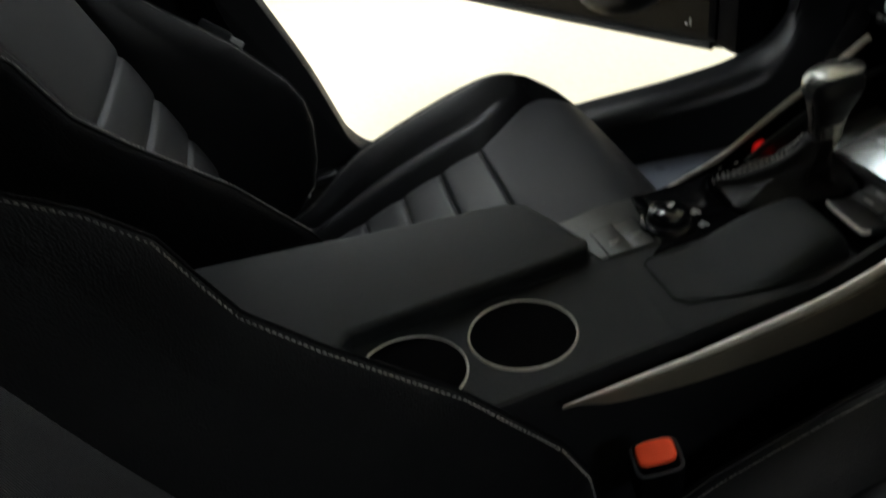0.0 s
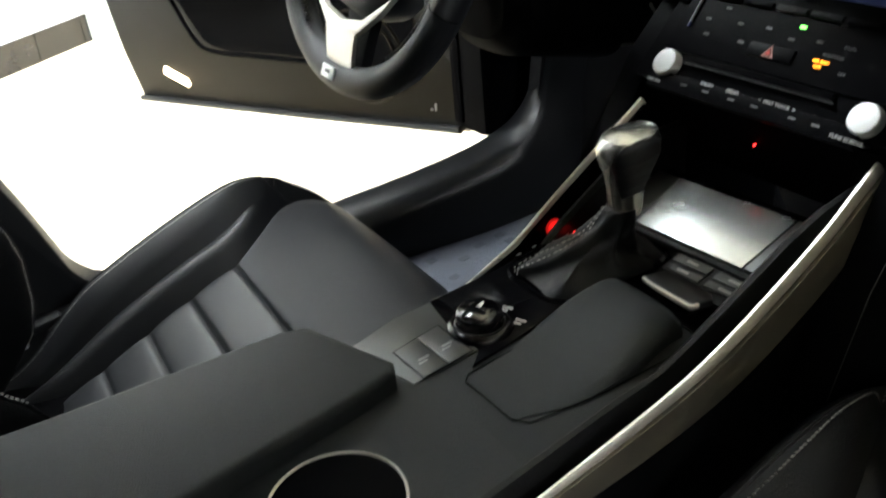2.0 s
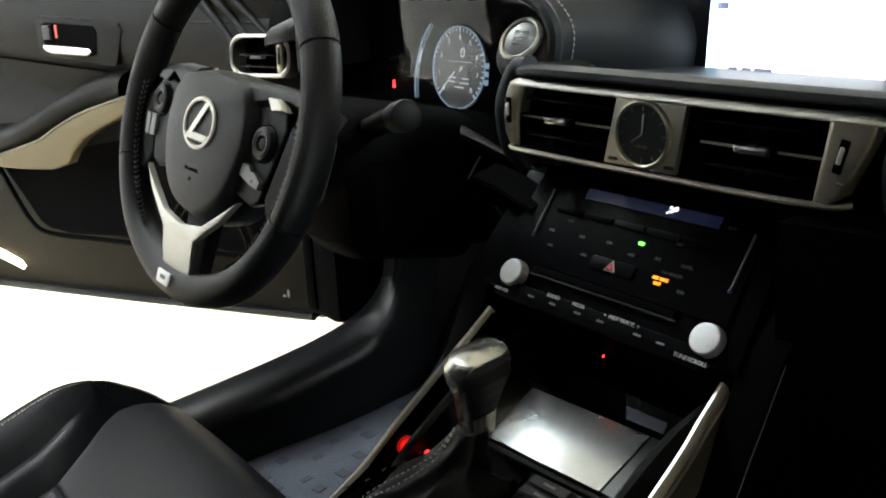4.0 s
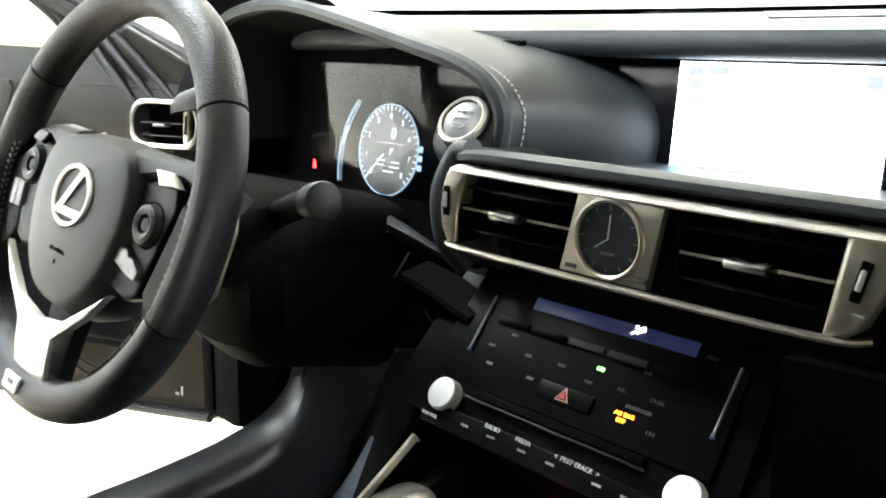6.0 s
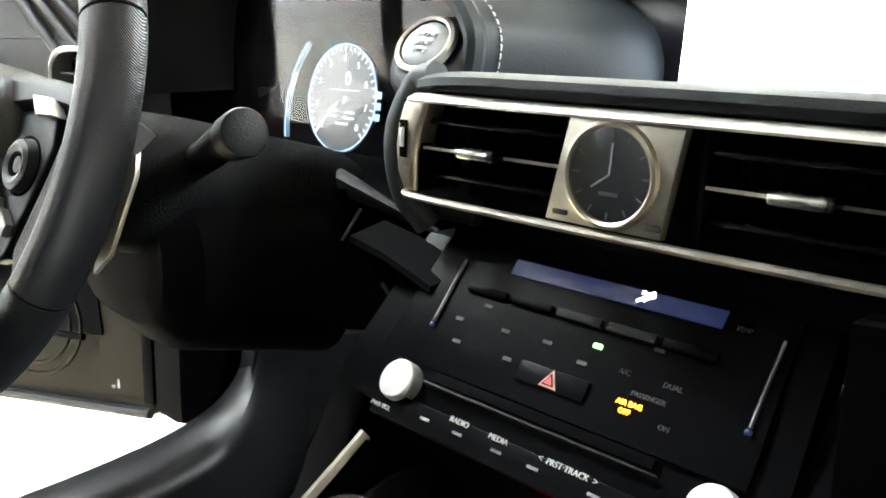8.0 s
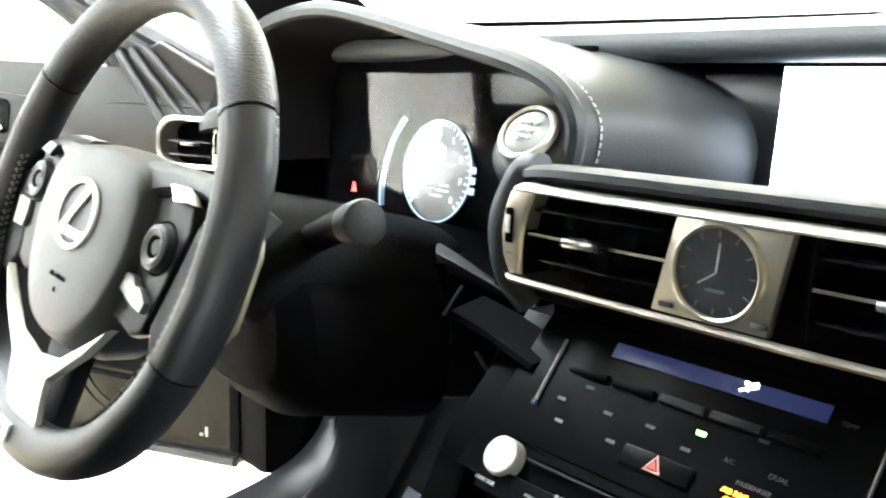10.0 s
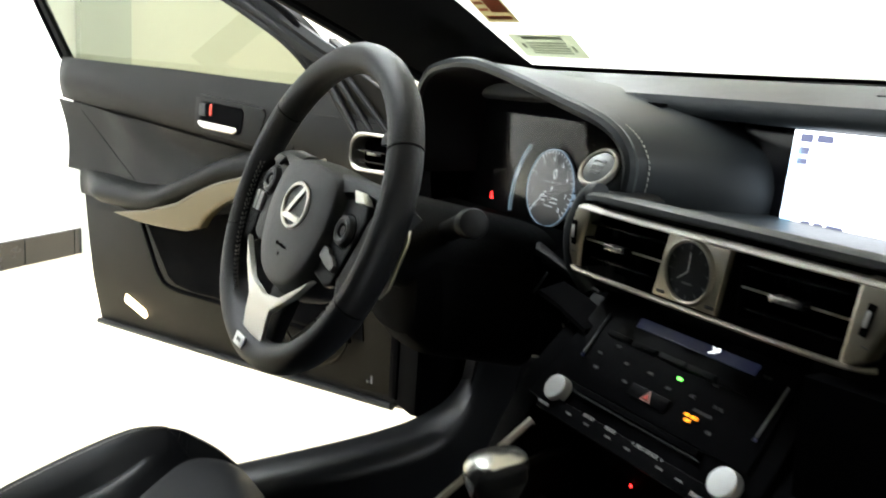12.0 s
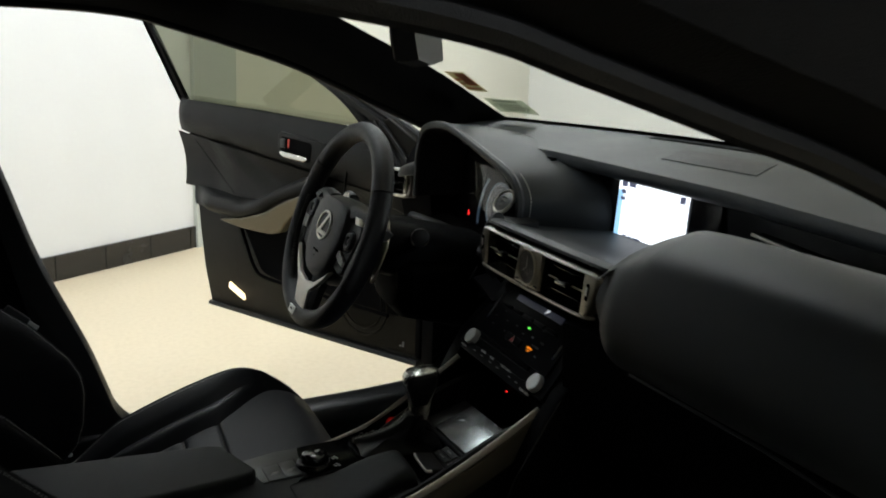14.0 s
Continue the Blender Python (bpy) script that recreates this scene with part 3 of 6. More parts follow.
bk = spline([(x, 0, z) for x, z in BACK], 5)
nA = len(fr)


def hood(u, v):
    i = round(u * (nA - 1))
    a, b = fr[i], bk[i]
    t = v
    y = 0.578 + (0.72 + 0.05 * (1 - u) - 0.578) * t
    p = a.lerp(b, smooth(0, 1, t) * 0.5 + 0.5 * t)
    bulge = 0.006 * math.sin(math.pi * t)
    c = Vector((-0.36, 0, 0.88))
    d = (p - c).normalized() * bulge
    return Vector((p.x + d.x, y, p.z + d.z))


def hood_in(u, v):
    i = round(u * (nA - 1))
    c = Vector((-0.36, 0, 0.885))
    p = fr[i] + (c - fr[i]) * (0.05 + 0.13 * v)
    return Vector((p.x, 0.578 + 0.085 * v, p.z))


part("hood", sheet(hood, nA - 1, 14), SOFT, dash, "leather-wrapped instrument hood")
part("hood_rim", sweep([Vector((p.x, 0.578, p.z)) * 0.985 + Vector((-0.36, 0.578, 0.885)) * 0.015 for p in fr], circle(8, 0.0075), up=(0, 1, 0)), SOFT, dash)
part("hood_lining", sheet(hood_in, nA - 1, 10), HARD, dash, "matt black hood lining")
side = [hood(u, 0.10) + Vector((0.001, 0, 0.0005)) for u in [0.70 + 0.013 * k for k in range(20)]]
part("hood_stitching", dashes(side, (0.8, 0, 0.6), 0.0058, 0.0042, 0.0007), STITCH, dash, "pale twin-needle stitching")
# ---- instruments ----
part("dial_back", box((-0.392, 0.672, 0.870), (0.39, 0.01, 0.20), bev=0.002), DARK, dash, "glossy black instrument face")
cluster = thing("instrument_cluster", "round lit rev counter display with a blue-white ring", "instrument cluster", at=(-0.366, 0.66, 0.855))
FACE = basis((-0.366, 0.655, 0.855), (1, 0, 0), (0, 0.12, 1)) @ Matrix.Diagonal((0.87, 0.87, 1, 1))
part("dial_face", lathe([(0.0005, 0), (0.056, 0), (0.056, -0.004), (0.0005, -0.004)], FACE), DIALM, cluster)
part("dial_ring", sweep([FACE @ Vector((0.0555 * x, 0.0555 * y, 0.001)) for x, y in circle(48, 1)], circle(6, 0.0008), closed=True, up=(0, 1, 0)), BLUEW, cluster, "thin lit blue ring")
b = bmesh.new()
for k in range(33):
    a = math.radians(225 - 270 * k / 32)
    l = 0.006 if k % 4 == 0 else 0.003
    box((0.0515 * math.cos(a), 0.0515 * math.sin(a), 0.001), (l, 0.0011, 0.001), (0, 0, math.degrees(a)), bev=0, bm=b)
bmesh.ops.transform(b, matrix=FACE, verts=b.verts)
part("dial_marks", b, DIALW, cluster)
b = bmesh.new()
for k in range(9):
    a = math.radians(225 - 270 * k / 8)
    lettering(str(k), 0.010, FACE @ pose(0.041 * math.cos(a), 0.041 * math.sin(a), 0.001), b)
lettering("0", 0.020, FACE @ pose(0.008, 0.020, 0.001), b)
lettering("P", 0.012, FACE @ pose(0.006, -0.002, 0.001), b)
part("dial_numbers", b, DIALW, cluster)
b = box((0.003, 0.0085, 0.001), (0.05, 0.0007, 0.0007), bev=0)
for i, (x, y, w) in enumerate(((-0.012, -0.013, 0.016), (0.016, -0.014, 0.014), (-0.012, -0.019, 0.012), (0.014, -0.020, 0.018), (0.004, -0.026, 0.02))):
    box((x, y, 0.001), (w, 0.0022, 0.0006), bev=0, bm=b)
bmesh.ops.transform(b, matrix=FACE, verts=b.verts)
part("dial_readout", b, DIALW, cluster)
b = bmesh.new()
box((-0.021, -0.021, 0.0025), (0.045, 0.0012, 0.001), (0, 0, 45), bev=0, bm=b)
bmesh.ops.transform(b, matrix=FACE, verts=b.verts)
part("needle", b, DIALW, cluster)
arc = spline([FACE @ Vector(q) for q in ((-0.064, 0.056, 0), (-0.080, 0.032, 0), (-0.090, 0.002, 0), (-0.0925, -0.028, 0), (-0.090, -0.048, 0))], 6)
part("side_scale", sweep(arc, [(-0.0030, -0.0004), (0.0030, -0.0004), (0.0030, 0.0004), (-0.0030, 0.0004)], up=(0, -1, 0)), SCALEM, cluster, "broad dim blue side scale")
part("scale_edge", sweep([p + Vector((-0.0034, -0.0006, 0)) for p in arc], circle(6, 0.0008), up=(0, -1, 0)), BLUEW, cluster)
part("scale_bar", sweep([p + Vector((0.0010, -0.0008, 0)) for p in arc[8:13]], [(-0.0016, -0.0004), (0.0016, -0.0004), (0.0016, 0.0004), (-0.0016, 0.0004)], up=(0, -1, 0)), DIALW, cluster)
b = bmesh.new()
for k in range(3):
    box((0.0585, 0.006 - 0.011 * k, 0.0006), (0.008, 0.007, 0.0006), bev=0, bm=b)
bmesh.ops.transform(b, matrix=FACE, verts=b.verts)
part("fuel_signs", b, BLUEW, cluster)
part("warning_lamp", prism([(-0.0035, -0.0045), (0.0035, -0.0045), (0.0018, 0.0), (0.0006, 0.0055), (-0.0010, 0.0055), (-0.0018, 0.0)], 0.001, basis((-0.500, 0.655, 0.826), (1, 0, 0), (0, 0, 1))), REDL, cluster, "lit red warning lamp")
lens = part("lens", sheet(lambda u, v: Vector((-0.56 + 0.40 * u, 0.656 - 0.054 * u - 0.0103 * v - 0.018 * math.sin(math.pi * u), 0.795 + 0.15 * v)), 16, 10), LENS, cluster, "clear curved lens")
part("cluster_ledge", sheet(lambda u, v: Vector((-0.60 + 0.40 * u, 0.575 + 0.075 * v, 0.800 + 0.008 * v - 0.012 * smooth(0.75, 1, u))), 20, 4, back=(0, 0, -0.012)), DARK, dash)
part("hood_sill", sweep(spline([(-0.615, 0.572, 0.800), (-0.50, 0.570, 0.807), (-0.39, 0.570, 0.810), (-0.32, 0.571, 0.806), (-0.26, 0.572, 0.797), (-0.21, 0.575, 0.786), (-0.165, 0.582, 0.774)], 6),
                        [(-0.006, -0.010), (0.003, -0.009), (0.0065, -0.003), (0.0055, 0.005), (0.001, 0.009), (-0.006, 0.010)], size=lambda u: 1 - 0.75 * smooth(0.55, 1, u)), HARD, dash, "curved lower lip of the instrument hood")

# start button on the hood's end
STARTM = basis((-0.1685, 0.5715, 0.9005), (0.99, 0.12, -0.04), (0, 0.6, 0.8))
part("button_bezel", lathe([(0.0005, -0.0005), (0.026, -0.0005), (0.031, -0.0018), (0.0345, -0.006), (0.036, -0.014), (0.034, -0.030)], STARTM @ pose(0.002, -0.002, 0)), HARD, dash, "rounded black tongue at the end of the hood")
start = thing("start_button", "round silver-ringed engine start button", "button", at=(-0.1685, 0.5715, 0.9005))
part("ring", lathe([(0.0187, 0.0), (0.0187, 0.0042), (0.0205, 0.0052), (0.0228, 0.0036), (0.0236, 0.0)], STARTM @ pose(0, 0, 0.003)), STARTR, start, "satin ring")
part("cap", lathe([(0.0005, 0.0045), (0.014, 0.004), (0.0178, 0.003), (0.0182, -0.003)], STARTM @ pose(0, 0, 0.003)), CAPM, start)
b = lettering("ENGINE", 0.0048, STARTM @ pose(0, 0.006, 0.0078))
lettering("START", 0.0054, STARTM @ pose(0, -0.001, 0.0078), b)
lettering("STOP", 0.0054, STARTM @ pose(0, -0.007, 0.0078), b)
part("writing", b, GREYP, start)

# display in the recess
disp = thing("display_screen", "bright white navigation display, lit, with small keys", "screen", at=(0.028, 0.712, 0.86))
SCR = basis((0.028, 0.7085, 0.908), (1, 0, 0), (0, 0.06, 1))
part("bezel", box((0.028, 0.7145, 0.908), (0.30, 0.008, 0.108), (-3.4, 0, 0), bev=0.002), GLOSS, disp)
part("panel", box((0, 0, 0), (0.170, 0.094, 0.001), bev=0, bm=None), SCREENM, disp).matrix_basis = SCR
for name, x, y, w, h, m in (("map_edge", -0.078, -0.005, 0.012, 0.07, SCRBLUE), ("key", -0.07, 0.040, 0.014, 0.008, SCRGREY), ("key", -0.05, 0.0405, 0.018, 0.007, SCRGREY),
                            ("key", -0.071, 0.028, 0.012, 0.007, SCRGREY), ("key", -0.071, 0.018, 0.012, 0.006, SCRGREY), ("key", -0.055, -0.040, 0.010, 0.007, SCRGREY),
                            ("key", -0.041, -0.040, 0.010, 0.007, SCRGREY), ("key", -0.024, -0.040, 0.018, 0.007, SCRGREY), ("key", 0.072, 0.036, 0.012, 0.01, SCRGREY)):
    q = part(name, box((0, 0, 0), (w, h, 0.0006), bev=0.0002), m, disp)
    q.matrix_basis = SCR @ pose(x, y, 0.001)

# ---- centre vents and clock ----
vents = thing("centre_vents", "satin-framed centre air vents with a clock between", "air vent", at=(0.028, 0.53, 0.81))
VZ0, VZ1, VY = 0.8130, 0.8715, 0.520
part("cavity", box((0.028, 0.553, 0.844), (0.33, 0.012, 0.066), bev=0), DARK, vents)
strip = [(-0.004, -0.0022), (0.0030, -0.0022), (0.0042, -0.0008), (0.0034, 0.0008), (-0.002, 0.0030), (-0.004, 0.0032)]
part("upper_strip", sweep(spline([(-0.1285, 0.5215, VZ1 - 0.0005), (-0.115, 0.5195, VZ1), (0.0, 0.5165, VZ1), (0.10, 0.5165, VZ1), (0.192, 0.521, VZ1 - 0.001), (0.203, 0.530, VZ1 - 0.004)], 6), strip), SILVER, vents)
part("lower_strip", sweep(spline([(-0.134, 0.5225, VZ0 + 0.001), (-0.115, 0.519, VZ0), (0.0, 0.5165, VZ0), (0.10, 0.5165, VZ0), (0.165, 0.521, VZ0), (0.18, 0.53, VZ0 + 0.001)], 6), [(0.0005, -0.0030), (0.0035, -0.0030), (0.0044, -0.0012), (0.0036, 0.0006), (0.0005, 0.0010)]), BRUSH, vents)
for outline, wx, tilt in (([(-0.133, 0.8145), (-0.1235, 0.8150), (-0.1235, 0.838), (-0.1195, 0.855), (-0.1105, 0.8735), (-0.127, 0.8745), (-0.1350, 0.868), (-0.1395, 0.856), (-0.1415, 0.842), (-0.1395, 0.826)], -0.1330, 0),
                          ([(0.1585, 0.8125), (0.168, 0.8125), (0.178, 0.8190), (0.1935, 0.8560), (0.1970, 0.8680), (0.1910, 0.8735), (0.1665, 0.8735)], 0.1760, 12)):
    end = part("end_plate", prism(outline, 0.015, basis((0, 0.533, 0), (1, 0, 0), (0, 0, 1)), bev=0.0035, seg=3), BRUSH, vents, "brushed nickel end plate")
    part("wheel_slot", box((wx, 0.5185, 0.8465), (0.0062, 0.004, 0.023), (0, tilt, 0), bev=0.001), DARK, end)
    part("thumb_wheel", box((wx, 0.5175, 0.8475), (0.0034, 0.005, 0.012), (0, tilt, 0), bev=0.0015), KNOBM, end)
    part("plate_sign", box((wx + 0.001, 0.5176, 0.8285), (0.0055, 0.0006, 0.0012), (0, tilt, 0), bev=0), GREYP, end)
for x0, x1, tab in ((-0.1225, -0.018, -0.073), (0.066, 0.160, 0.113)):
    part("vent_wall", box((x0 - 0.001, 0.535, 0.844), (0.003, 0.026, 0.058), bev=0), DARK, vents)
    for z in (0.8275, 0.8435, 0.8595):
        part("slat", box(((x0 + x1) / 2, 0.534, z), (x1 - x0, 0.018, 0.0026), (12, 0, 0), bev=0.001), GLOSS, vents, "glossy black slat")
    part("slat_edge", box(((x0 + x1) / 2, 0.5245, 0.8418), (x1 - x0, 0.0012, 0.0016), bev=0), BRUSH, vents)
    part("tab", box((tab, 0.5195, 0.8425), (0.026, 0.012, 0.0058), bev=0.0022), CROWN, vents, "polished slider tab")
    part("tab_end", box((tab + 0.0145, 0.5195, 0.8422), (0.003, 0.0115, 0.0052), bev=0.001), GLOSS, vents)
    for k in range(5):
        part("upright_vane", box((x0 + (x1 - x0) * (k + 0.5) / 5, 0.546, 0.844), (0.0015, 0.012, 0.055), bev=0), DARK, vents)
part("vent_housing", sweep(spline([(-0.140, 0.548, 0.788), (-0.1485, 0.536, 0.808), (-0.1535, 0.533, 0.830), (-0.1545, 0.534, 0.850), (-0.1505, 0.538, 0.868), (-0.144, 0.542, 0.881), (-0.128, 0.540, 0.884)], 6), circle(16, 0.0095), up=(0, -1, 0)), SOFT, dash, "rounded black vent housing")
clock = thing("dashboard_clock", "round analogue clock in a square satin plate", "clock", at=(0.019, 0.517, 0.82))
CK = basis((0.0195, 0.5185, 0.8425), (1, 0, 0), (0, 0.02, 1))
part("plate", prism([(-0.039, -0.0275), (0.0300, -0.0280), (0.0385, 0.0255), (-0.0275, 0.0265)], 0.006, CK @ pose(0, 0, -0.004), bev=0.0015), BRUSH, clock)
part("bezel", lathe([(0.0232, 0.0005), (0.0238, 0.0046), (0.0252, 0.0056), (0.0268, 0.0050), (0.0276, 0.0022), (0.0278, 0.001)], CK, 64), BRUSH, clock, "brushed round bezel")
part("face", lathe([(0.0005, 0.0026), (0.0236, 0.0026), (0.0236, 0.0)], CK), DIALM, clock)
b = bmesh.new()
for k in range(12):
    a = math.radians(30 * k)
    box((0.0205 * math.cos(a), 0.0205 * math.sin(a), 0.0032), (0.0035, 0.0008, 0.0006), (0, 0, 30 * k), bev=0, bm=b)
box((0, -0.0095, 0.0032), (0.011, 0.0018, 0.0004), bev=0, bm=b)
bmesh.ops.transform(b, matrix=CK, verts=b.verts)
part("marks", b, GREYP, clock)
b = box((0.0008, 0.008, 0.0042), (0.0009, 0.016, 0.0005), (0, 0, -3), bev=0)
box((-0.005, -0.0035, 0.0042), (0.0009, 0.0115, 0.0005), (0, 0, -55), bev=0, bm=b)
bmesh.ops.transform(b, matrix=CK, verts=b.verts)
part("pointers", b, WHITE, clock)
part("lens", lathe([(0.0005, 0.0052), (0.0236, 0.0046), (0.0236, 0.0044)], CK), LENS, clock)
for x in (-0.0285, 0.0265):
    q = part("set_key", box((0, 0, 0), (0.009, 0.003, 0.002), bev=0.0008), BTN, clock)
    q.matrix_basis = CK @ pose(x + 0.0, -0.0225, 0.003)

# ---- centre stack: climate and radio ----
stack = thing("centre_stack", "glossy black radio and climate panel with two silver knobs", "control panel", at=(0, 0.52, 0.68))
ST = basis((-0.006, 0.5199, 0.7300), (1, 0, 0), (0, 0.62, 0.785))   # x across, y up the slope, z out


def on_stack(x, z):
    """Where a point seen at x and height z lies on the panel."""
    return x + 0.006, (z - 0.7300) / 0.785


def stack_part(name, bm, material, parent=None, label=""):
    bmesh.ops.transform(bm, matrix=ST, verts=bm.verts)
    return part(name, bm, material, parent or stack, label)


stack_part("panel", prism([(-0.136, -0.053), (0.138, -0.053), (0.130, 0.068), (-0.124, 0.068)], 0.02, pose(0, 0, -0.02), bev=0.003), STACKM)
stack_part("climate_panel", prism([(-0.114, -0.0237), (0.118, -0.0237), (0.114, 0.061), (-0.108, 0.061)], 0.003, bev=0.0015), STACKM)
x, y = on_stack(0.0025, 0.7715)
stack_part("lcd_strip", box((x, y, 0.0035), (0.137, 0.0098, 0.001), bev=0), LCDM, None, "dim blue display strip")
x, y = on_stack(0.0255, 0.7725)
b = box((x + 0.0028, y + 0.0002, 0.0045), (0.0052, 0.0015, 0.0004), (0, 0, 28), bev=0)
box((x - 0.0022, y - 0.0018, 0.0045), (0.0060, 0.0015, 0.0004), (0, 0, 34), bev=0, bm=b)
box((x - 0.0022, y + 0.0022, 0.0045), (0.0022, 0.0022, 0.0004), bev=0, bm=b)
box((x + 0.0030, y + 0.0026, 0.0045), (0.0030, 0.0020, 0.0004), (0, 0, 30), bev=0, bm=b)
box((x + 0.0002, y - 0.0002, 0.0045), (0.0016, 0.0050, 0.0004), (0, 0, -12), bev=0, bm=b)
stack_part("airflow_sign", b, WHITEL)
for k in range(5):
    xx = -0.075 + 0.034 * k
    stack_part("climate_key", box((xx + 0.006, on_stack(0, 0.7555)[1], 0.004), (0.030, 0.0055, 0.004), bev=0.0012), HARD if k in (2, 3) else STACKM)
for xx, zz in ((-0.086, 0.739), (-0.05, 0.740), (-0.02, 0.741), (-0.04, 0.728), (0.006, 0.737), (-0.08, 0.728), (0.045, 0.752), (-0.07, 0.749)):
    px, py = on_stack(xx, zz)
    stack_part("key_sign", box((px, py, 0.0034), (0.006, 0.0022, 0.0005), bev=0), STPRINT)
px, py = on_stack(0.011, 0.7460)
stack_part("green_lamp", box((px, py, 0.0038), (0.0055, 0.0026, 0.001), bev=0.0004), GREEN, None, "lit green lamp")
px, py = on_stack(-0.006, 0.7253)
stack_part("hazard_key", box((px, py, 0.0035), (0.046, 0.012, 0.003), bev=0.001), STACKM)
sign = stack_part("hazard_sign", prism([(px - 0.0058, py - 0.0048), (px + 0.0058, py - 0.0048), (px, py + 0.0055)], 0.0007, pose(0, 0, 0.005)), mat("dull_red_print", (0.5, 0.22, 0.18), 0.6, var=0), None, "dull red hazard triangle")
stack_part("sign_gap", prism([(px - 0.0040, py - 0.0037), (px + 0.0040, py - 0.0037), (px, py + 0.0034)], 0.0004, pose(0, 0, 0.0056)), STACKM, sign)
stack_part("sign_core", prism([(px - 0.0028, py - 0.0030), (px + 0.0028, py - 0.0030), (px, py + 0.0019)], 0.0004, pose(0, 0, 0.0059)), REDSOFT, sign)
px, py = on_stack(0.042, 0.7253)
b = lettering("AIR BAG", 0.0040, pose(px, py + 0.0022, 0.0036))
lettering("OFF", 0.0040, pose(px - 0.001, py - 0.0022, 0.0036), b)
stack_part("airbag_lamp", b, ORANGE, None, "lit orange airbag writing")
for text, xx, zz, s in (("PASSENGER", 0.050, 0.7318, 0.0038), ("A/C", 0.032, 0.739, 0.0042), ("DUAL", 0.060, 0.739, 0.0042), ("TEMP", 0.082, 0.7695, 0.0036), ("ON", 0.064, 0.7225, 0.004)):
    px, py = on_stack(xx, zz)
    stack_part("writing", lettering(text, s, pose(px, py, 0.0034)), STPRINT)
for xx in (-0.1035, 0.1030):
    px, py0 = on_stack(xx, 0.7335)
    py1 = on_stack(xx, 0.7690)[1]
    sl = stack_part("temperature_slider", box((px, (py0 + py1) / 2, 0.004), (0.0013, py1 - py0, 0.0026), bev=0.0004), GREYP, None, "slim satin touch slider")
    stack_part("slider_tip", box((px, py0 - 0.0022, 0.0042), (0.003, 0.0025, 0.002), bev=0.0005), LCDM, sl)
# radio strip
px, py = on_stack(-0.008, 0.7085)
stack_part("disc_slot", box((px, py, 0.0015), (0.150, 0.0060, 0.004), bev=0.0005), DARK)
stack_part("slot_edge", box((px, py - 0.0052, 0.0035), (0.158, 0.0012, 0.003), bev=0.0004), HARD)
part("radio_face", prism([(-0.116, -0.0), (0.104, -0.0), (0.104, 0.016), (-0.116, 0.016)], 0.006, ST @ pose(0.006, on_stack(0, 0.6865)[1] - 0.006, -0.001), bev=0.001), STACKM, stack)
for text, xx, zz, s in (("RADIO", -0.048, 0.6935, 0.0046), ("MEDIA", -0.019, 0.6935, 0.0046), ("<  PRST\u00b7TRACK  >", 0.027, 0.6935, 0.0046), ("PWR\u00b7VOL", -0.108, 0.6860, 0.0040), ("TUNE\u00b7SCROLL", 0.097, 0.6855, 0.0046)):
    px, py = on_stack(xx, zz)
    stack_part("writing", lettering(text, s, pose(px, py, 0.0058)), WHITE)
for xx in (-0.046, -0.017, 0.008, 0.046, 0.068, -0.072):
    px, py = on_stack(xx, 0.6885)
    stack_part("radio_key_mark", box((px, py, 0.0056), (0.0070, 0.0016, 0.0006), bev=0), GREYP)
for xx, yy, zz in ((-0.104, 0.490, 0.7055), (0.102, 0.491, 0.7045)):
    base_m = basis((xx, yy, zz), (1, 0, 0), (0, 0.62, 0.785))
    kn = part("knob", lathe([(0.0005, 0.0016), (0.0105, 0.0018), (0.0118, 0.0016), (0.0126, 0.0006), (0.0129, -0.001), (0.0133, -0.008), (0.0138, -0.016)], base_m), KNOBM, stack, "dished satin silver knob")
    part("collar", lathe([(0.0165, -0.018), (0.0165, -0.014), (0.0146, -0.013), (0.0140, -0.020)], base_m), BTN, kn)
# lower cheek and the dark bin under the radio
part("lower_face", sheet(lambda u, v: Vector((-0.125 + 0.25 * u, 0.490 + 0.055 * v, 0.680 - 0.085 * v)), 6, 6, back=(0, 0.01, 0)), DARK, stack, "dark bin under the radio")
part("red_lamp", box((-0.011, 0.510, 0.645), (0.0011, 0.002, 0.0024), (0, 10, 0), bev=0.0003), REDL, stack, "tiny lit red lamp")
for sx in (-1, 1):
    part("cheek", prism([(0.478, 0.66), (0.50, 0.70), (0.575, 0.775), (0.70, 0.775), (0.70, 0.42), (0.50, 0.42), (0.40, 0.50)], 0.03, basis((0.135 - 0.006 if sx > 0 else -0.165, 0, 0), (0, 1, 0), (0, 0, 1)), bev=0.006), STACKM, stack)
part("cheek_stitching", dashes([(0.161, 0.50, 0.70), (0.161, 0.44, 0.60), (0.161, 0.41, 0.52)], (1, 0, 0), 0.0045, 0.0045, 0.0004), DIMTHREAD, stack)

part("housing_fill", prism([(-0.160, 0.792), (-0.166, 0.82), (-0.167, 0.852), (-0.162, 0.874), (-0.150, 0.884), (-0.110, 0.884), (-0.100, 0.880), (-0.100, 0.792)], 0.05, basis((0, 0.596, 0), (1, 0, 0), (0, 0, 1)), bev=0.010, seg=3), HARD, dash, "black housing round the end of the vents")
# black block added to close a bright gap above the stack
part("stack_gap_filler", box((0, 0.612, 0.784), (0.27, 0.09, 0.028), bev=0.003), DARK, dash)
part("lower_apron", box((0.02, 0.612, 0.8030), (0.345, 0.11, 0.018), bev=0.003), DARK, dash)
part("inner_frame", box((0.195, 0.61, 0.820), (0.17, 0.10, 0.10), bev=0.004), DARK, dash)
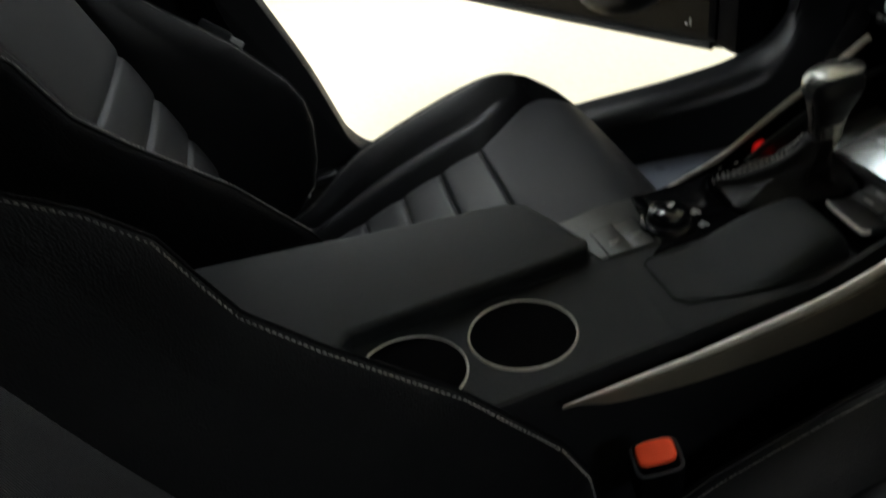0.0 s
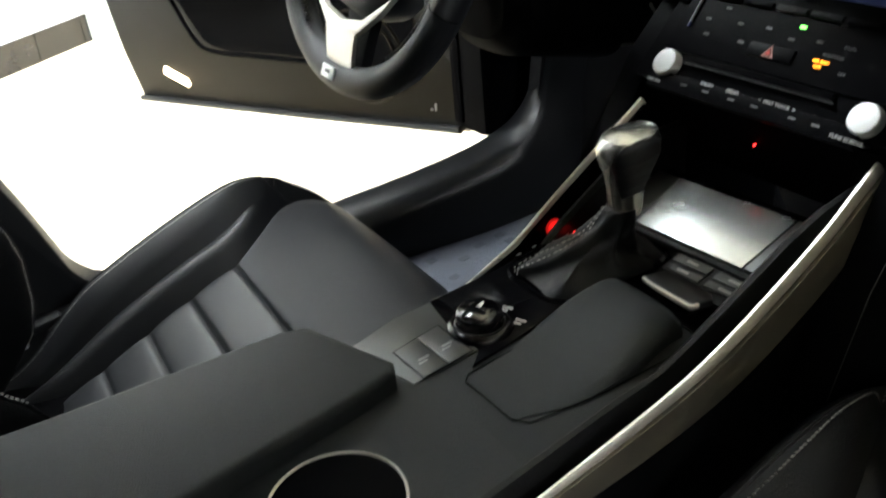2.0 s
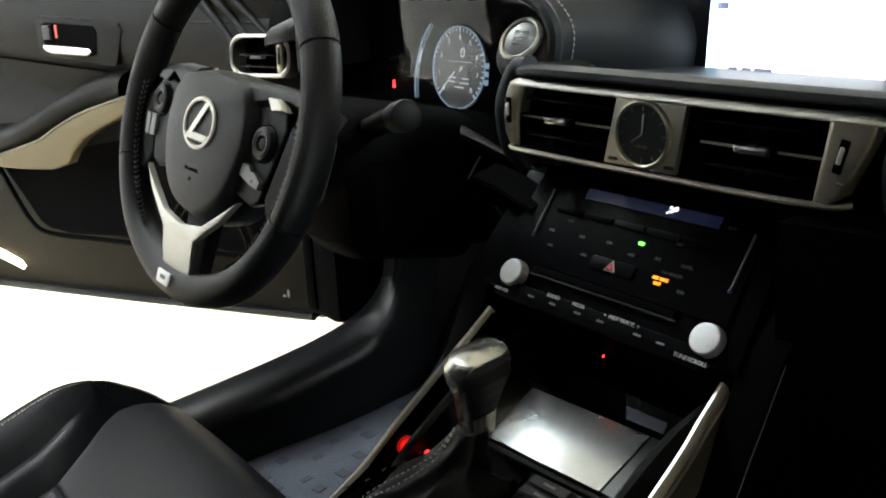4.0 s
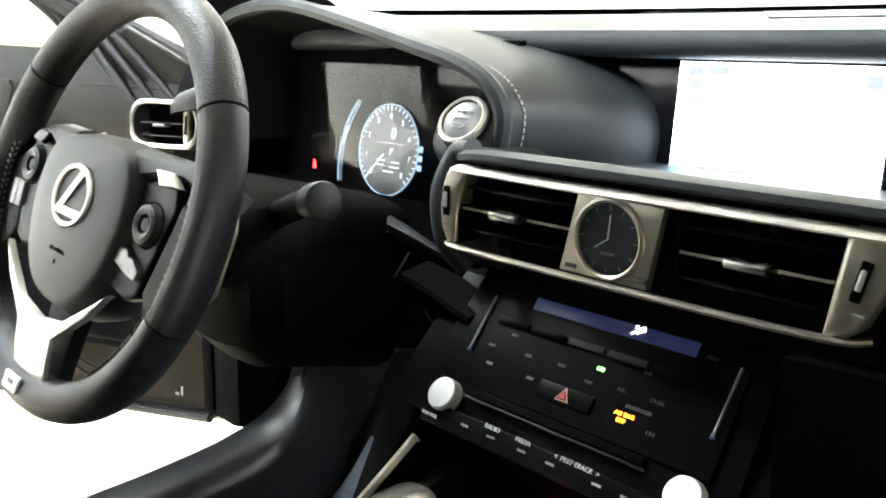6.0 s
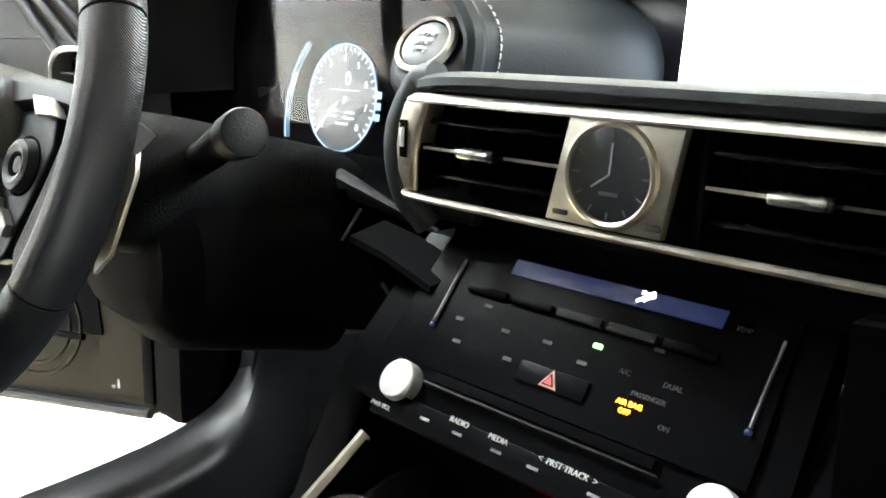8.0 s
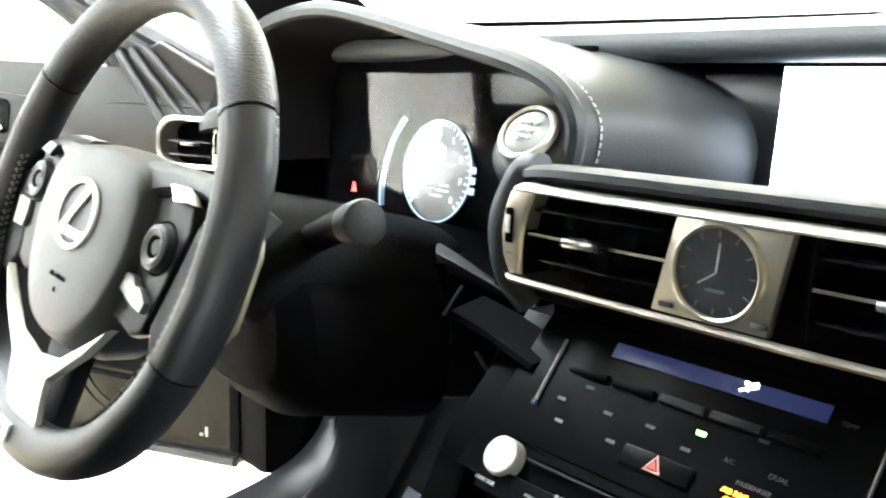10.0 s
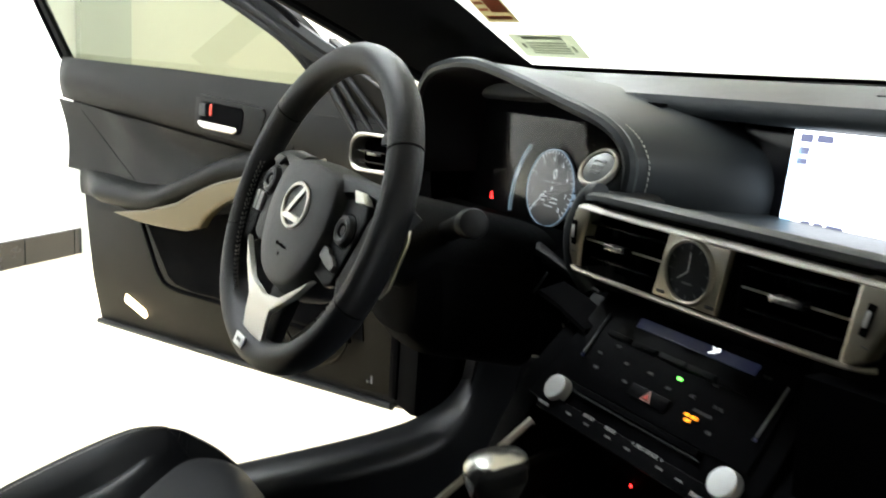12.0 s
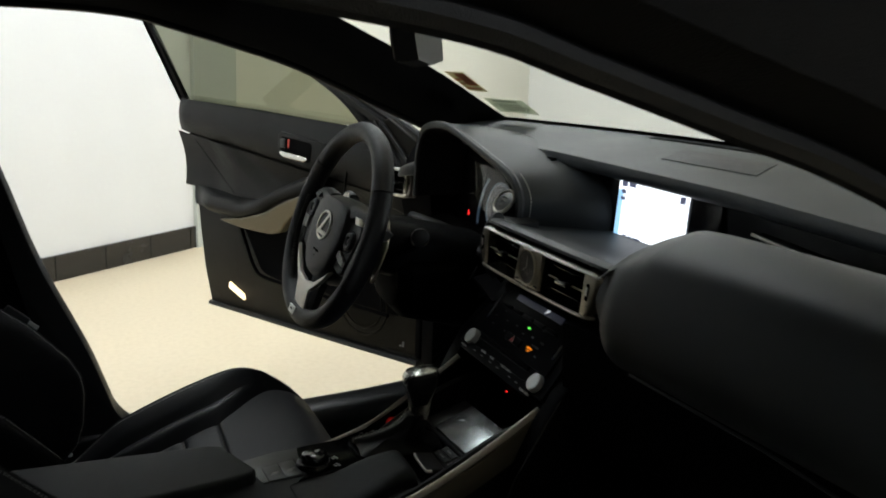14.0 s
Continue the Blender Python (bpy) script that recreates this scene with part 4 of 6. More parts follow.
# column, stalks and knee panels
def knee(u, v):
    x = -0.66 + 0.41 * u
    low = 0.618 + 0.014 * smooth(0, 0.5, u) + 0.030 * smooth(0.5, 1, u)
    return Vector((x, 0.535 + 0.035 * v + 0.05 * v * v - 0.018 * math.sin(math.pi * min(1, 1.1 * u)) + 0.03 * smooth(0.86, 1, u), 0.795 - (0.795 - low) * v))


# knee panel, ledge and lower shroud: shade under the dash put into the colour
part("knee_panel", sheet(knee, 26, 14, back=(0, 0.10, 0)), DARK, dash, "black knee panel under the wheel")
part("lower_edge", sweep([knee(k / 24, 1.0) + Vector((0, -0.001, 0)) for k in range(25)] + [knee(1, 1 - 0.1 * k) + Vector((0.001, 0, 0)) for k in range(1, 5)], circle(8, 0.0017)), SKIRT, dash, "thin beige lower edge")
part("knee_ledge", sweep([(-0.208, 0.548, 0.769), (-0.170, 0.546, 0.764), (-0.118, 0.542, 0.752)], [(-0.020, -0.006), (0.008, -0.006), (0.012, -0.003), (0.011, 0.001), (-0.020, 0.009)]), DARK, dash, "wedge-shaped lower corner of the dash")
part("knee_trim", sweep([(-0.200, 0.540, 0.790), (-0.213, 0.534, 0.766)], circle(6, 0.0012)), BTN, dash)
# sheet put into the open gap, with the brownish shade as its colour
part("footwell_side", sheet(lambda u, v: Vector((-0.175 - 0.06 * u, 0.56 + 0.09 * v, 0.76 - 0.16 * u)), 6, 6, back=(0, 0.01, 0)), DOORLOW, dash, "brownish black sheet filling the dark gap by the footwell")
column = thing("steering_column", "black column shroud behind the steering wheel", "steering column", at=(-0.36, 0.47, 0.78))
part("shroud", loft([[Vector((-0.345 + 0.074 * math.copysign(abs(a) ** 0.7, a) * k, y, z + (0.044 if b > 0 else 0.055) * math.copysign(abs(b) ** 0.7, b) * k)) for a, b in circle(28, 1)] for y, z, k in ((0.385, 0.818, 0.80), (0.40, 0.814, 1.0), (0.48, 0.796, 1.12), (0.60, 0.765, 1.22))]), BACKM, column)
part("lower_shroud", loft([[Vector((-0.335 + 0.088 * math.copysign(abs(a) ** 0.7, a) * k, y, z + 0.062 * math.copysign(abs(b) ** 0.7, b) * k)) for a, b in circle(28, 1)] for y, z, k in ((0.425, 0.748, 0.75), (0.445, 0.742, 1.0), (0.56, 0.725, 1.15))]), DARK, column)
for name, pts, r in (("stalk", [(-0.295, 0.462, 0.815), (-0.250, 0.452, 0.829), (-0.210, 0.438, 0.841), (-0.178, 0.428, 0.848)], 0.0112),
                     ("stalk", [(-0.42, 0.425, 0.828), (-0.49, 0.425, 0.842), (-0.535, 0.42, 0.850)], 0.0085)):
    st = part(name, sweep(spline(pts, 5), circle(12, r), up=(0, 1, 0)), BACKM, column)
    end = Vector(pts[-1])
    d = (end - Vector(pts[-2])).normalized()
    part("stalk_end", rod(end - d * 0.006, end + d * 0.020, 0.0138, 0.0146, 24, round_end=0.004), HARD, st)
# ---- steering wheel ----
wheel = thing("steering_wheel", "black leather three-spoke steering wheel with satin lower spoke", "steering wheel", at=(-0.3672, 0.3399, 0.8358))
YAW, TIP = 4.2, 19.4
WM = Matrix.Translation((-0.3672, 0.3399, 0.8358)) @ pose(0, 0, 0, 0, 0, YAW) @ pose(0, 0, 0, 90 - TIP, 0, 0) @ pose(0, 0, 0, 0, 0, -4)   # x right, y up the wheel, z to the driver
R, r = 0.1705, 0.0168


HUBM = pose(0.002, 0, -0.010)


def wheel_part(name, bm, material, parent=None, label="", sharp=40):
    bmesh.ops.transform(bm, matrix=WM, verts=bm.verts)
    return part(name, bm, material, parent or wheel, label, sharp)


def rim(a0, a1, k=1.0, n=60):
    loops = []
    for i in range(n + 1):
        a = math.radians(a0 + (a1 - a0) * i / n)
        c = Vector((math.cos(a), math.sin(a), 0))
        fat = 1.0 + 0.12 * max(0, math.cos(math.radians(abs((math.degrees(a) % 180) - 35) * 3))) * (1 if math.degrees(a) % 360 < 180 else 0)
        flat = 0.003 * max(0, -math.sin(a) - 0.75) / 0.25
        loops.append([c * (R - flat + r * k * fat * x) + Vector((0, 0, r * 1.05 * k * y)) for x, y in circle(18, 1)])
    return loft(loops)


for name, a0, a1, m, lab in (("rim_top", 32, 148, RIMM, "smooth black upper rim"), ("rim_grip", -22, 31.2, PERF, "perforated leather grip"), ("rim_grip", 148.8, 202, PERF, "perforated leather grip"),
                             ("rim_lower", 202.6, 337.4, LEATHER, "smooth leather lower rim")):
    wheel_part(name, rim(a0, a1), m, None, lab)
wheel_part("rim_core", rim(0, 360, 0.93, 90), DARK)
for a0, a1 in ((172, 236), (-56, 8)):
    b = bmesh.new()
    for da, z_ in ((0.0, 0.30), (0.6, 0.52)):
        pts = [Vector(((R - r * 0.99) * math.cos(math.radians(a + da)), (R - r * 0.99) * math.sin(math.radians(a + da)), r * z_)) for a in [a0 + (a1 - a0) * k / 20 for k in range(21)]]
        dashes(pts, (0, 0, 1), 0.0060, 0.0046, 0.0012, b, slant=1.5 if z_ < 0.4 else -1.5)
    wheel_part("rim_stitching", b, DIMTHREAD, None, "dark cross stitching")
def hub_part(name, bm, material, parent=None, label=""):
    bmesh.ops.transform(bm, matrix=HUBM, verts=bm.verts)
    return wheel_part(name, bm, material, parent, label)


# hub: a shield with a flat face and sloping sides
hubline = [(-0.066, 0.045), (-0.035, 0.051), (0, 0.053), (0.035, 0.051), (0.066, 0.045), (0.081, 0.026), (0.086, -0.004), (0.082, -0.034), (0.066, -0.070), (0.038, -0.094), (0, -0.102), (-0.038, -0.094), (-0.066, -0.070), (-0.082, -0.034), (-0.086, -0.004), (-0.081, 0.026)]
hl = [(p.x, p.y) for p in spline([(x, y, 0) for x, y in hubline + hubline[:1]], 3)[:-1]]
hub = hub_part("hub", loft([[Vector((x * k, y * k - 0.004 * (1 - k), z)) for x, y in hl] for k, z in ((0.97, -0.030), (1.0, -0.012), (0.985, 0.002), (0.90, 0.0195), (0.875, 0.0228), (0.84, 0.0242), (0.60, 0.0262), (0.25, 0.0275))]), WHEELM, None, "padded black airbag cover")
hub_part("emblem_ring", loft([[Vector((math.cos(a) * (0.0285 + 0.0024 * c), -0.004 + math.sin(a) * (0.0240 + 0.0024 * c), 0.0282 + 0.002 * s)) for c, s in circle(8, 1)] for a in [2 * math.pi * k / 40 for k in range(40)]], closed=True), SILVER, hub, "oval satin emblem ring")
hub_part("emblem_bar", prism([(0.007, 0.018), (0.015, 0.016), (-0.008, -0.014), (0.022, -0.014), (0.018, -0.021), (-0.022, -0.021)], 0.003, pose(0, 0, 0.0268), bev=0.0008), SILVER, hub)
b = lettering("SRS AIRBAG", 0.0052, pose(0, -0.050, 0.0268))
box((0.0, -0.0595, 0.0264), (0.0035, 0.0035, 0.0005), bev=0, bm=b)
hub_part("airbag_mark", b, DARK, hub)


def shoulder(s):
    """The wing from the hub's upper corner out to the rim."""
    loops = []
    for x, top, low, zf in ((0.050, 0.051, 0.022, 0.006), (0.066, 0.0505, 0.024, 0.006), (0.082, 0.051, 0.029, 0.004), (0.102, 0.051, 0.034, 0.001), (0.122, 0.049, 0.034, -0.002), (0.142, 0.045, 0.028, -0.005), (0.158, 0.040, 0.022, -0.008)):
        loops.append([Vector((s * x, y, z)) for y, z in ((top - 0.004, zf - 0.030), (top, zf - 0.016), (top - 0.003, zf - 0.006), (top - 0.008, zf), (low + 0.004, zf + 0.002), (low, zf - 0.002), (low, zf - 0.022))])
    return loft(loops)


def rocker(s):
    """A key with a waist, wider at its lower end."""
    return [(s * x, y) for x, y in ((-0.015, 0.006), (-0.004, 0.007), (0.000, 0.0035), (0.005, 0.0045), (0.015, 0.0), (0.0145, -0.007), (0.004, -0.0075), (-0.014, -0.005))][::s]


for s, kx, ky in ((-1, 0.110, 0.006), (1, 0.101, -0.004)):
    wheel_part("spoke_cover", shoulder(s), WHEELM, None, "smooth shoulder of the airbag cover")
    sp = wheel_part("spoke", loft([[Vector((s * x, yc + hh * a, zc + 0.012 * c)) for a, c in circle(16, 1)] for x, yc, hh, zc in ((0.045, 0.000, 0.050, -0.012), (0.085, -0.004, 0.048, -0.012), (0.120, -0.010, 0.046, -0.013), (0.160, -0.014, 0.036, -0.014))]), HARD, None, "black side spoke")
    pod = [(0.074, 0.026), (0.100, 0.031), (0.124, 0.029), (0.130, 0.012), (0.124, -0.006), (0.118, -0.030), (0.110, -0.058), (0.096, -0.064), (0.066, -0.058), (0.070, -0.030)]
    plate = wheel_part("key_plate", prism([(s * x, y) for x, y in pod][::s], 0.010, pose(0, 0, -0.007), bev=0.004, seg=3), HARD, sp)
    grip = [(0.132, 0.020), (0.160, 0.006), (0.160, -0.045), (0.146, -0.082), (0.122, -0.068), (0.114, -0.052), (0.121, -0.026), (0.127, -0.004)]
    wheel_part("spoke_grip", prism([(s * x, y) for x, y in grip][::s], 0.013, pose(0, 0, -0.011), bev=0.005, seg=3), PERF, None, "perforated spoke grip")
    wheel_part("spoke_tip", prism([(s * 0.094, 0.0375), (s * 0.111, 0.0385), (s * 0.124, 0.0290), (s * 0.104, 0.0265)][::s], 0.010, pose(0, 0, -0.002), bev=0.0025), SILVER if s > 0 else BTN, sp, "satin tip of the spoke")
    ring = wheel_part("round_key", lathe([(0.0070, 0.010), (0.0078, 0.0150), (0.0115, 0.0165), (0.0148, 0.0150), (0.0165, 0.0095)], pose(s * kx, ky, -0.0065)), BTN, plate)
    wheel_part("key_centre", lathe([(0.0005, 0.0142), (0.005, 0.0138), (0.0062, 0.009)], pose(s * kx, ky, -0.0065)), HARD, ring)
    wheel_part("ring_groove", lathe([(0.0166, 0.0095), (0.0182, 0.0100), (0.0184, 0.0088)], pose(s * kx, ky, -0.0065)), DARK, ring)
    if s > 0:
        wheel_part("long_key", prism(rocker(1), 0.006, pose(0.092, -0.0355, 0.002, 0, 0, -9) @ Matrix.Diagonal((1.25, 1.15, 1, 1)), bev=0.002), KEYM, plate)
        wheel_part("key_mark", box((0.098, -0.040, 0.0084), (0.0022, 0.0022, 0.0005), bev=0), GREYP, plate)
    else:
        for dx, w in ((-0.0065, 0.009), (0.0055, 0.011)):
            wheel_part("long_key", prism([(-w / 2, 0.011), (w / 2, 0.0095), (w / 2, -0.0125), (-w / 2, -0.0125)], 0.006, pose(-0.124 + dx, -0.022, 0.001, 0, 0, 6), bev=0.002), KEYM, plate)
    wheel_part("shift_paddle", prism([(s * 0.090, 0.034), (s * 0.100, 0.052), (s * 0.112, 0.048), (s * 0.132, 0.028), (s * 0.1400, 0.010), (s * 0.1390, -0.040), (s * 0.128, -0.055), (s * 0.118, -0.030), (s * 0.10, -0.01)][::s], 0.003, pose(0, 0, -0.046), bev=0.0008), BRUSH, sp, "satin shift paddle")
# the forked lower spoke: two facets that meet in a crease
fork = [(-0.094, -0.062), (-0.078, -0.074), (-0.040, -0.099), (0, -0.106), (0.040, -0.099), (0.078, -0.074), (0.094, -0.062), (0.070, -0.088), (0.031, -0.117), (0, -0.121), (-0.031, -0.117), (-0.070, -0.088)]
low = wheel_part("lower_spoke", prism(fork, 0.007, pose(0, 0, 0.009), bev=0.002), SILVER, None, "satin silver forked spoke")
wheel_part("spoke_tongue", loft([[Vector((x, y, z)) for x, y, z in ((-w, y, z0 - 0.005), (w, y, z0 - 0.005), (w + 0.001, y, z0), (-w - 0.001, y, z0))] for y, w, z0 in ((-0.1165, 0.0305, 0.0158), (-0.134, 0.0285, 0.0135), (-0.1535, 0.0265, 0.0095))]), SILVER, low)
wheel_part("spoke_side", prism([(-0.030, -0.06), (0.030, -0.06), (0.024, -0.118), (0.022, -0.156), (-0.022, -0.156), (-0.024, -0.118)], 0.012, pose(0, 0, -0.0175), bev=0.002), HARD, low)
plate = wheel_part("badge", box((-0.004, -0.1635, 0.0178), (0.026, 0.0135, 0.003), bev=0.001), KNOBM, None, "small pale rim badge")
wheel_part("badge_mark", box((-0.004, -0.1628, 0.0196), (0.010, 0.004, 0.0006), bev=0), BTN, plate)

# left air vent beyond the wheel
lv = thing("side_vent", "satin-framed round-cornered side air vent", "air vent", at=(-0.67, 0.56, 0.85), group="side vents")
LV = basis((-0.690, 0.560, 0.862), (1, 0.45, 0.0), (0, 0.1, 1))


def ring_frame(w, h, wall, deep, m, n=10):
    def line(a, b):
        out = []
        for cx, cy, a0 in ((a - 0.022, b - 0.022, 0), (-a + 0.022, b - 0.022, 90), (-a + 0.022, -b + 0.022, 180), (a - 0.022, -b + 0.022, 270)):
            out += [(cx + 0.022 * math.cos(math.radians(a0 + k * 90 / n)), cy + 0.022 * math.sin(math.radians(a0 + k * 90 / n))) for k in range(n + 1)]
        return out
    o, i = line(w / 2, h / 2), line(w / 2 - wall, h / 2 - wall)
    t = loft([[Vector((x, y, -deep)) for x, y in o], [Vector((x, y, 0)) for x, y in o], [Vector((x * 0.5 + u * 0.5, y * 0.5 + v * 0.5, 0.002)) for (x, y), (u, v) in zip(o, i)], [Vector((x, y, 0)) for x, y in i], [Vector((x, y, -deep)) for x, y in i]], cap=False)
    bmesh.ops.transform(t, matrix=m, verts=t.verts)
    return t


def side_vent(owner, m):
    part("surround", ring_frame(0.106, 0.060, 0.0050, 0.03, m), STARTR, owner, "satin surround")
    for y in (-0.013, 0.003):
        t = box((0, y, -0.012), (0.082, 0.0025, 0.016), (15, 0, 0), bev=0.001)
        bmesh.ops.transform(t, matrix=m, verts=t.verts)
        part("slat", t, GLOSS, owner)
    t = box((0.034, 0, -0.004), (0.009, 0.048, 0.008), bev=0.003)
    bmesh.ops.transform(t, matrix=m, verts=t.verts)
    post = part("post", t, BRUSH, owner)
    t = box((0.034, 0, 0.0005), (0.003, 0.024, 0.002), bev=0.0005)
    bmesh.ops.transform(t, matrix=m, verts=t.verts)
    part("wheel_slot", t, DARK, post)
    t = box((-0.008, -0.002, -0.006), (0.020, 0.004, 0.012), bev=0.0015)
    bmesh.ops.transform(t, matrix=m, verts=t.verts)
    part("tab", t, KEYM, owner)
    t = box((0, 0, -0.028), (0.09, 0.052, 0.004), bev=0)
    bmesh.ops.transform(t, matrix=m, verts=t.verts)
    part("cavity", t, DARK, owner)


side_vent(lv, LV)
part("vent_cap", loft([[Vector((-0.652 + 0.062 * k * a, 0.606 + 0.046 * k * b, 0.880 + z + 0.010 * a)) for a, b in circle(24, 1)] for k, z in ((1.0, 0.0), (1.0, 0.008), (0.94, 0.017), (0.8, 0.0235), (0.5, 0.028), (0.1, 0.029))]), HARD, dash)
part("dash_end", loft([[Vector((-0.73, 0.68 + 0.09 * a, 0.84 + 0.13 * b)) for a, b in circle(24, 1)], [Vector((-0.60, 0.68 + 0.07 * a, 0.84 + 0.10 * b)) for a, b in circle(24, 1)]]), DARK, dash)
rv = thing("side_vent", "satin-framed round-cornered side air vent", "air vent", at=(0.66, 0.48, 0.85), group="side vents")
side_vent(rv, basis((0.728, 0.447, 0.893), (1, 0.35, 0), (0, 0.1, 1)) @ Matrix.Diagonal((0.78, 0.78, 0.9, 1)))

# ---- centre console ----
console = thing("centre_console", "black centre console with cup holders and satin side trims", "console", at=(0.03, 0.2, 0.3))
RIGHT = [(-0.45, 0.19), (-0.083, 0.180), (0.014, 0.164), (0.13, 0.141), (0.246, 0.119), (0.34, 0.106), (0.43, 0.108), (0.52, 0.112)]
LEFT = [(-0.45, -0.10), (-0.083, -0.092), (0.05, -0.086), (0.10, -0.070), (0.13, -0.060), (0.18, -0.074), (0.246, -0.082), (0.30, -0.092), (0.36, -0.106), (0.43, -0.110), (0.52, -0.112)]
CZ = 0.568


def xr(y, table):
    for (a, xa), (b, xb) in zip(table, table[1:]):
        if y <= b:
            return xa + (xb - xa) * (y - a) / (b - a)
    return table[-1][1]


# top deck with two round wells
CUPS = ((0.088, 0.050), (0.104, -0.044))
CR = 0.0435


def deck():
    bm = bmesh.new()
    n = 40
    ys = [-0.14 + 0.30 * k / 12 for k in range(13)]
    poly = [(xr(y, RIGHT) - 0.006, y) for y in ys] + [(0.0, 0.16), (0.045, -0.14)][0:1] + [(0.02, 0.10), (0.047, -0.02), (0.056, -0.14)]
    vs = [bm.verts.new((x, y, CZ)) for x, y in poly]
    es = [bm.edges.new((vs[i], vs[(i + 1) % len(vs)])) for i in range(len(vs))]
    for cx, cy in CUPS:
        ring = [bm.verts.new((cx + x, cy + y, CZ)) for x, y in circle(n, CR)]
        es += [bm.edges.new((ring[i], ring[(i + 1) % n])) for i in range(n)]
    bmesh.ops.triangle_fill(bm, use_beauty=True, edges=es)
    for f in list(bm.faces):
        c = f.calc_center_median()
        if any((c.x - x) ** 2 + (c.y - y) ** 2 < CR ** 2 * 0.98 for x, y in CUPS):
            bm.faces.remove(f)
    bmesh.ops.recalc_face_normals(bm, faces=bm.faces)
    for f in bm.faces:
        if f.normal.z < 0:
            f.normal_flip()
    return bm


part("cup_deck", deck(), DECKM, console, "matt black deck round the cup holders")
for cx, cy in CUPS:
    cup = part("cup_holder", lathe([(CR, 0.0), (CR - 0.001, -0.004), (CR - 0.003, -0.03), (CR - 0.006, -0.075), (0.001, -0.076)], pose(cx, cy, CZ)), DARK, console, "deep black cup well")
    part("ring", lathe([(CR - 0.0010, -0.003), (CR - 0.0008, 0.0010), (CR + 0.0002, 0.0016), (CR + 0.0010, 0.0010), (CR + 0.0013, -0.001)], pose(cx, cy, CZ), 60), SILVER, cup, "thin bright rim ring")


def side_wall(table, out, z0=0.28):
    ys = [-0.45 + 0.97 * k / 30 for k in range(31)]
    loops = []
    for y in ys:
        x = xr(y, table)
        top = CZ + 0.085 * smooth(0.28, 0.50, y) if out > 0 else CZ - 0.012 + 0.085 * smooth(0.28, 0.50, y) - 0.03 * smooth(0.1, 0.28, y) * (1 - smooth(0.28, 0.34, y))
        loops.append([Vector((x - out * 0.010, y, top - 0.004)), Vector((x - out * 0.006, y, top)), Vector((x - out * 0.002, y, top - 0.001)), Vector((x, y, top - 0.006)), Vector((x + out * 0.004, y, top - 0.05)), Vector((x + out * 0.006, y, z0)), Vector((x - out * 0.012, y, z0))])
    return loft(loops)


part("side_panel", side_wall(RIGHT, 1), HARD, console)
part("side_panel", side_wall(LEFT, -1), HARD, console)
part("inner_fill", box((0.02, 0.03, 0.42), (0.16, 0.85, 0.14), bev=0.01), DARK, console)
# trims
TR = [(0.119, 0.492, 0.672), (0.122, 0.462, 0.655), (0.126, 0.429, 0.637), (0.130, 0.363, 0.603), (0.135, 0.292, 0.576), (0.148, 0.187, 0.563), (0.163, 0.105, 0.563), (0.170, 0.075, 0.565), (0.1745, 0.054, 0.566)]
TL = [(-0.120, 0.478, 0.668), (-0.122, 0.455, 0.650), (-0.124, 0.432, 0.633), (-0.125, 0.370, 0.591), (-0.112, 0.325, 0.574), (-0.095, 0.277, 0.5675), (-0.080, 0.240, 0.5665), (-0.076, 0.215, 0.5655)]
tr_prof = [(-0.0028, -0.0045), (0.0034, -0.0045), (0.0036, -0.0025), (0.0024, 0.0018), (0.0006, 0.0036), (-0.0020, 0.0030), (-0.0031, 0.0)]
skirt = [(-0.003, -0.040), (0.0062, -0.038), (0.0082, -0.020), (0.0062, -0.0060), (-0.003, -0.0056)]
for pts, sgn in ((TR, 1), (TL, -1)):
    prof = [(-x * sgn, y) for x, y in tr_prof]
    t = part("side_trim", sweep(spline(pts, 6), prof, size=lambda u: 1.0 - 0.92 * smooth(0.38, 1, u)), SILVER, console, "satin silver sweeping trim")
    part("trim_skirt", sweep(spline(pts, 6), [(-x * sgn, y) for x, y in skirt], size=lambda u: 1.0 - 0.92 * smooth(0.38, 1, u)), SKIRT if sgn > 0 else PIANO, t, "lower face of the trim, its dark reflection put into the beige" if sgn > 0 else "glossy black inner face of the trim")
    part("trim_groove", sweep([p + Vector((-sgn * 0.0030, 0, -0.0036)) for p in spline(pts[:5], 6)], circle(6, 0.0010)), DARK, t)
# armrest
arm_pts = [(-0.092, -0.46), (-0.090, 0.085), (-0.082, 0.104), (0.000, 0.137), (0.012, 0.132), (0.022, 0.10), (0.046, -0.02), (0.058, -0.085), (0.085, -0.105), (0.17, -0.115), (0.18, -0.46)]
part("armrest", prism(arm_pts, 0.045, pose(0, 0, CZ - 0.028), bev=0.007, seg=4), ARMM, console, "padded black armrest lid")
part("armrest_gap", prism([(x * 1.0 + (0.003 if x > 0 else -0.001), y + 0.004) for x, y in arm_pts], 0.004, pose(0, 0, CZ - 0.012)), DARK, console)
# front deck, palm rest, keys
part("front_deck", prism([(-0.058, 0.118), (0.020, 0.138), (0.02, 0.105), (xr(0.105, RIGHT) - 0.006, 0.105), (0.115, 0.246), (0.102, 0.34), (0.104, 0.43), (-0.104, 0.43), (-0.100, 0.34), (-0.0865, 0.272), (-0.080, 0.223), (-0.073, 0.174)], 0.02, pose(0, 0, CZ - 0.021), bev=0.002), DECKM, console)


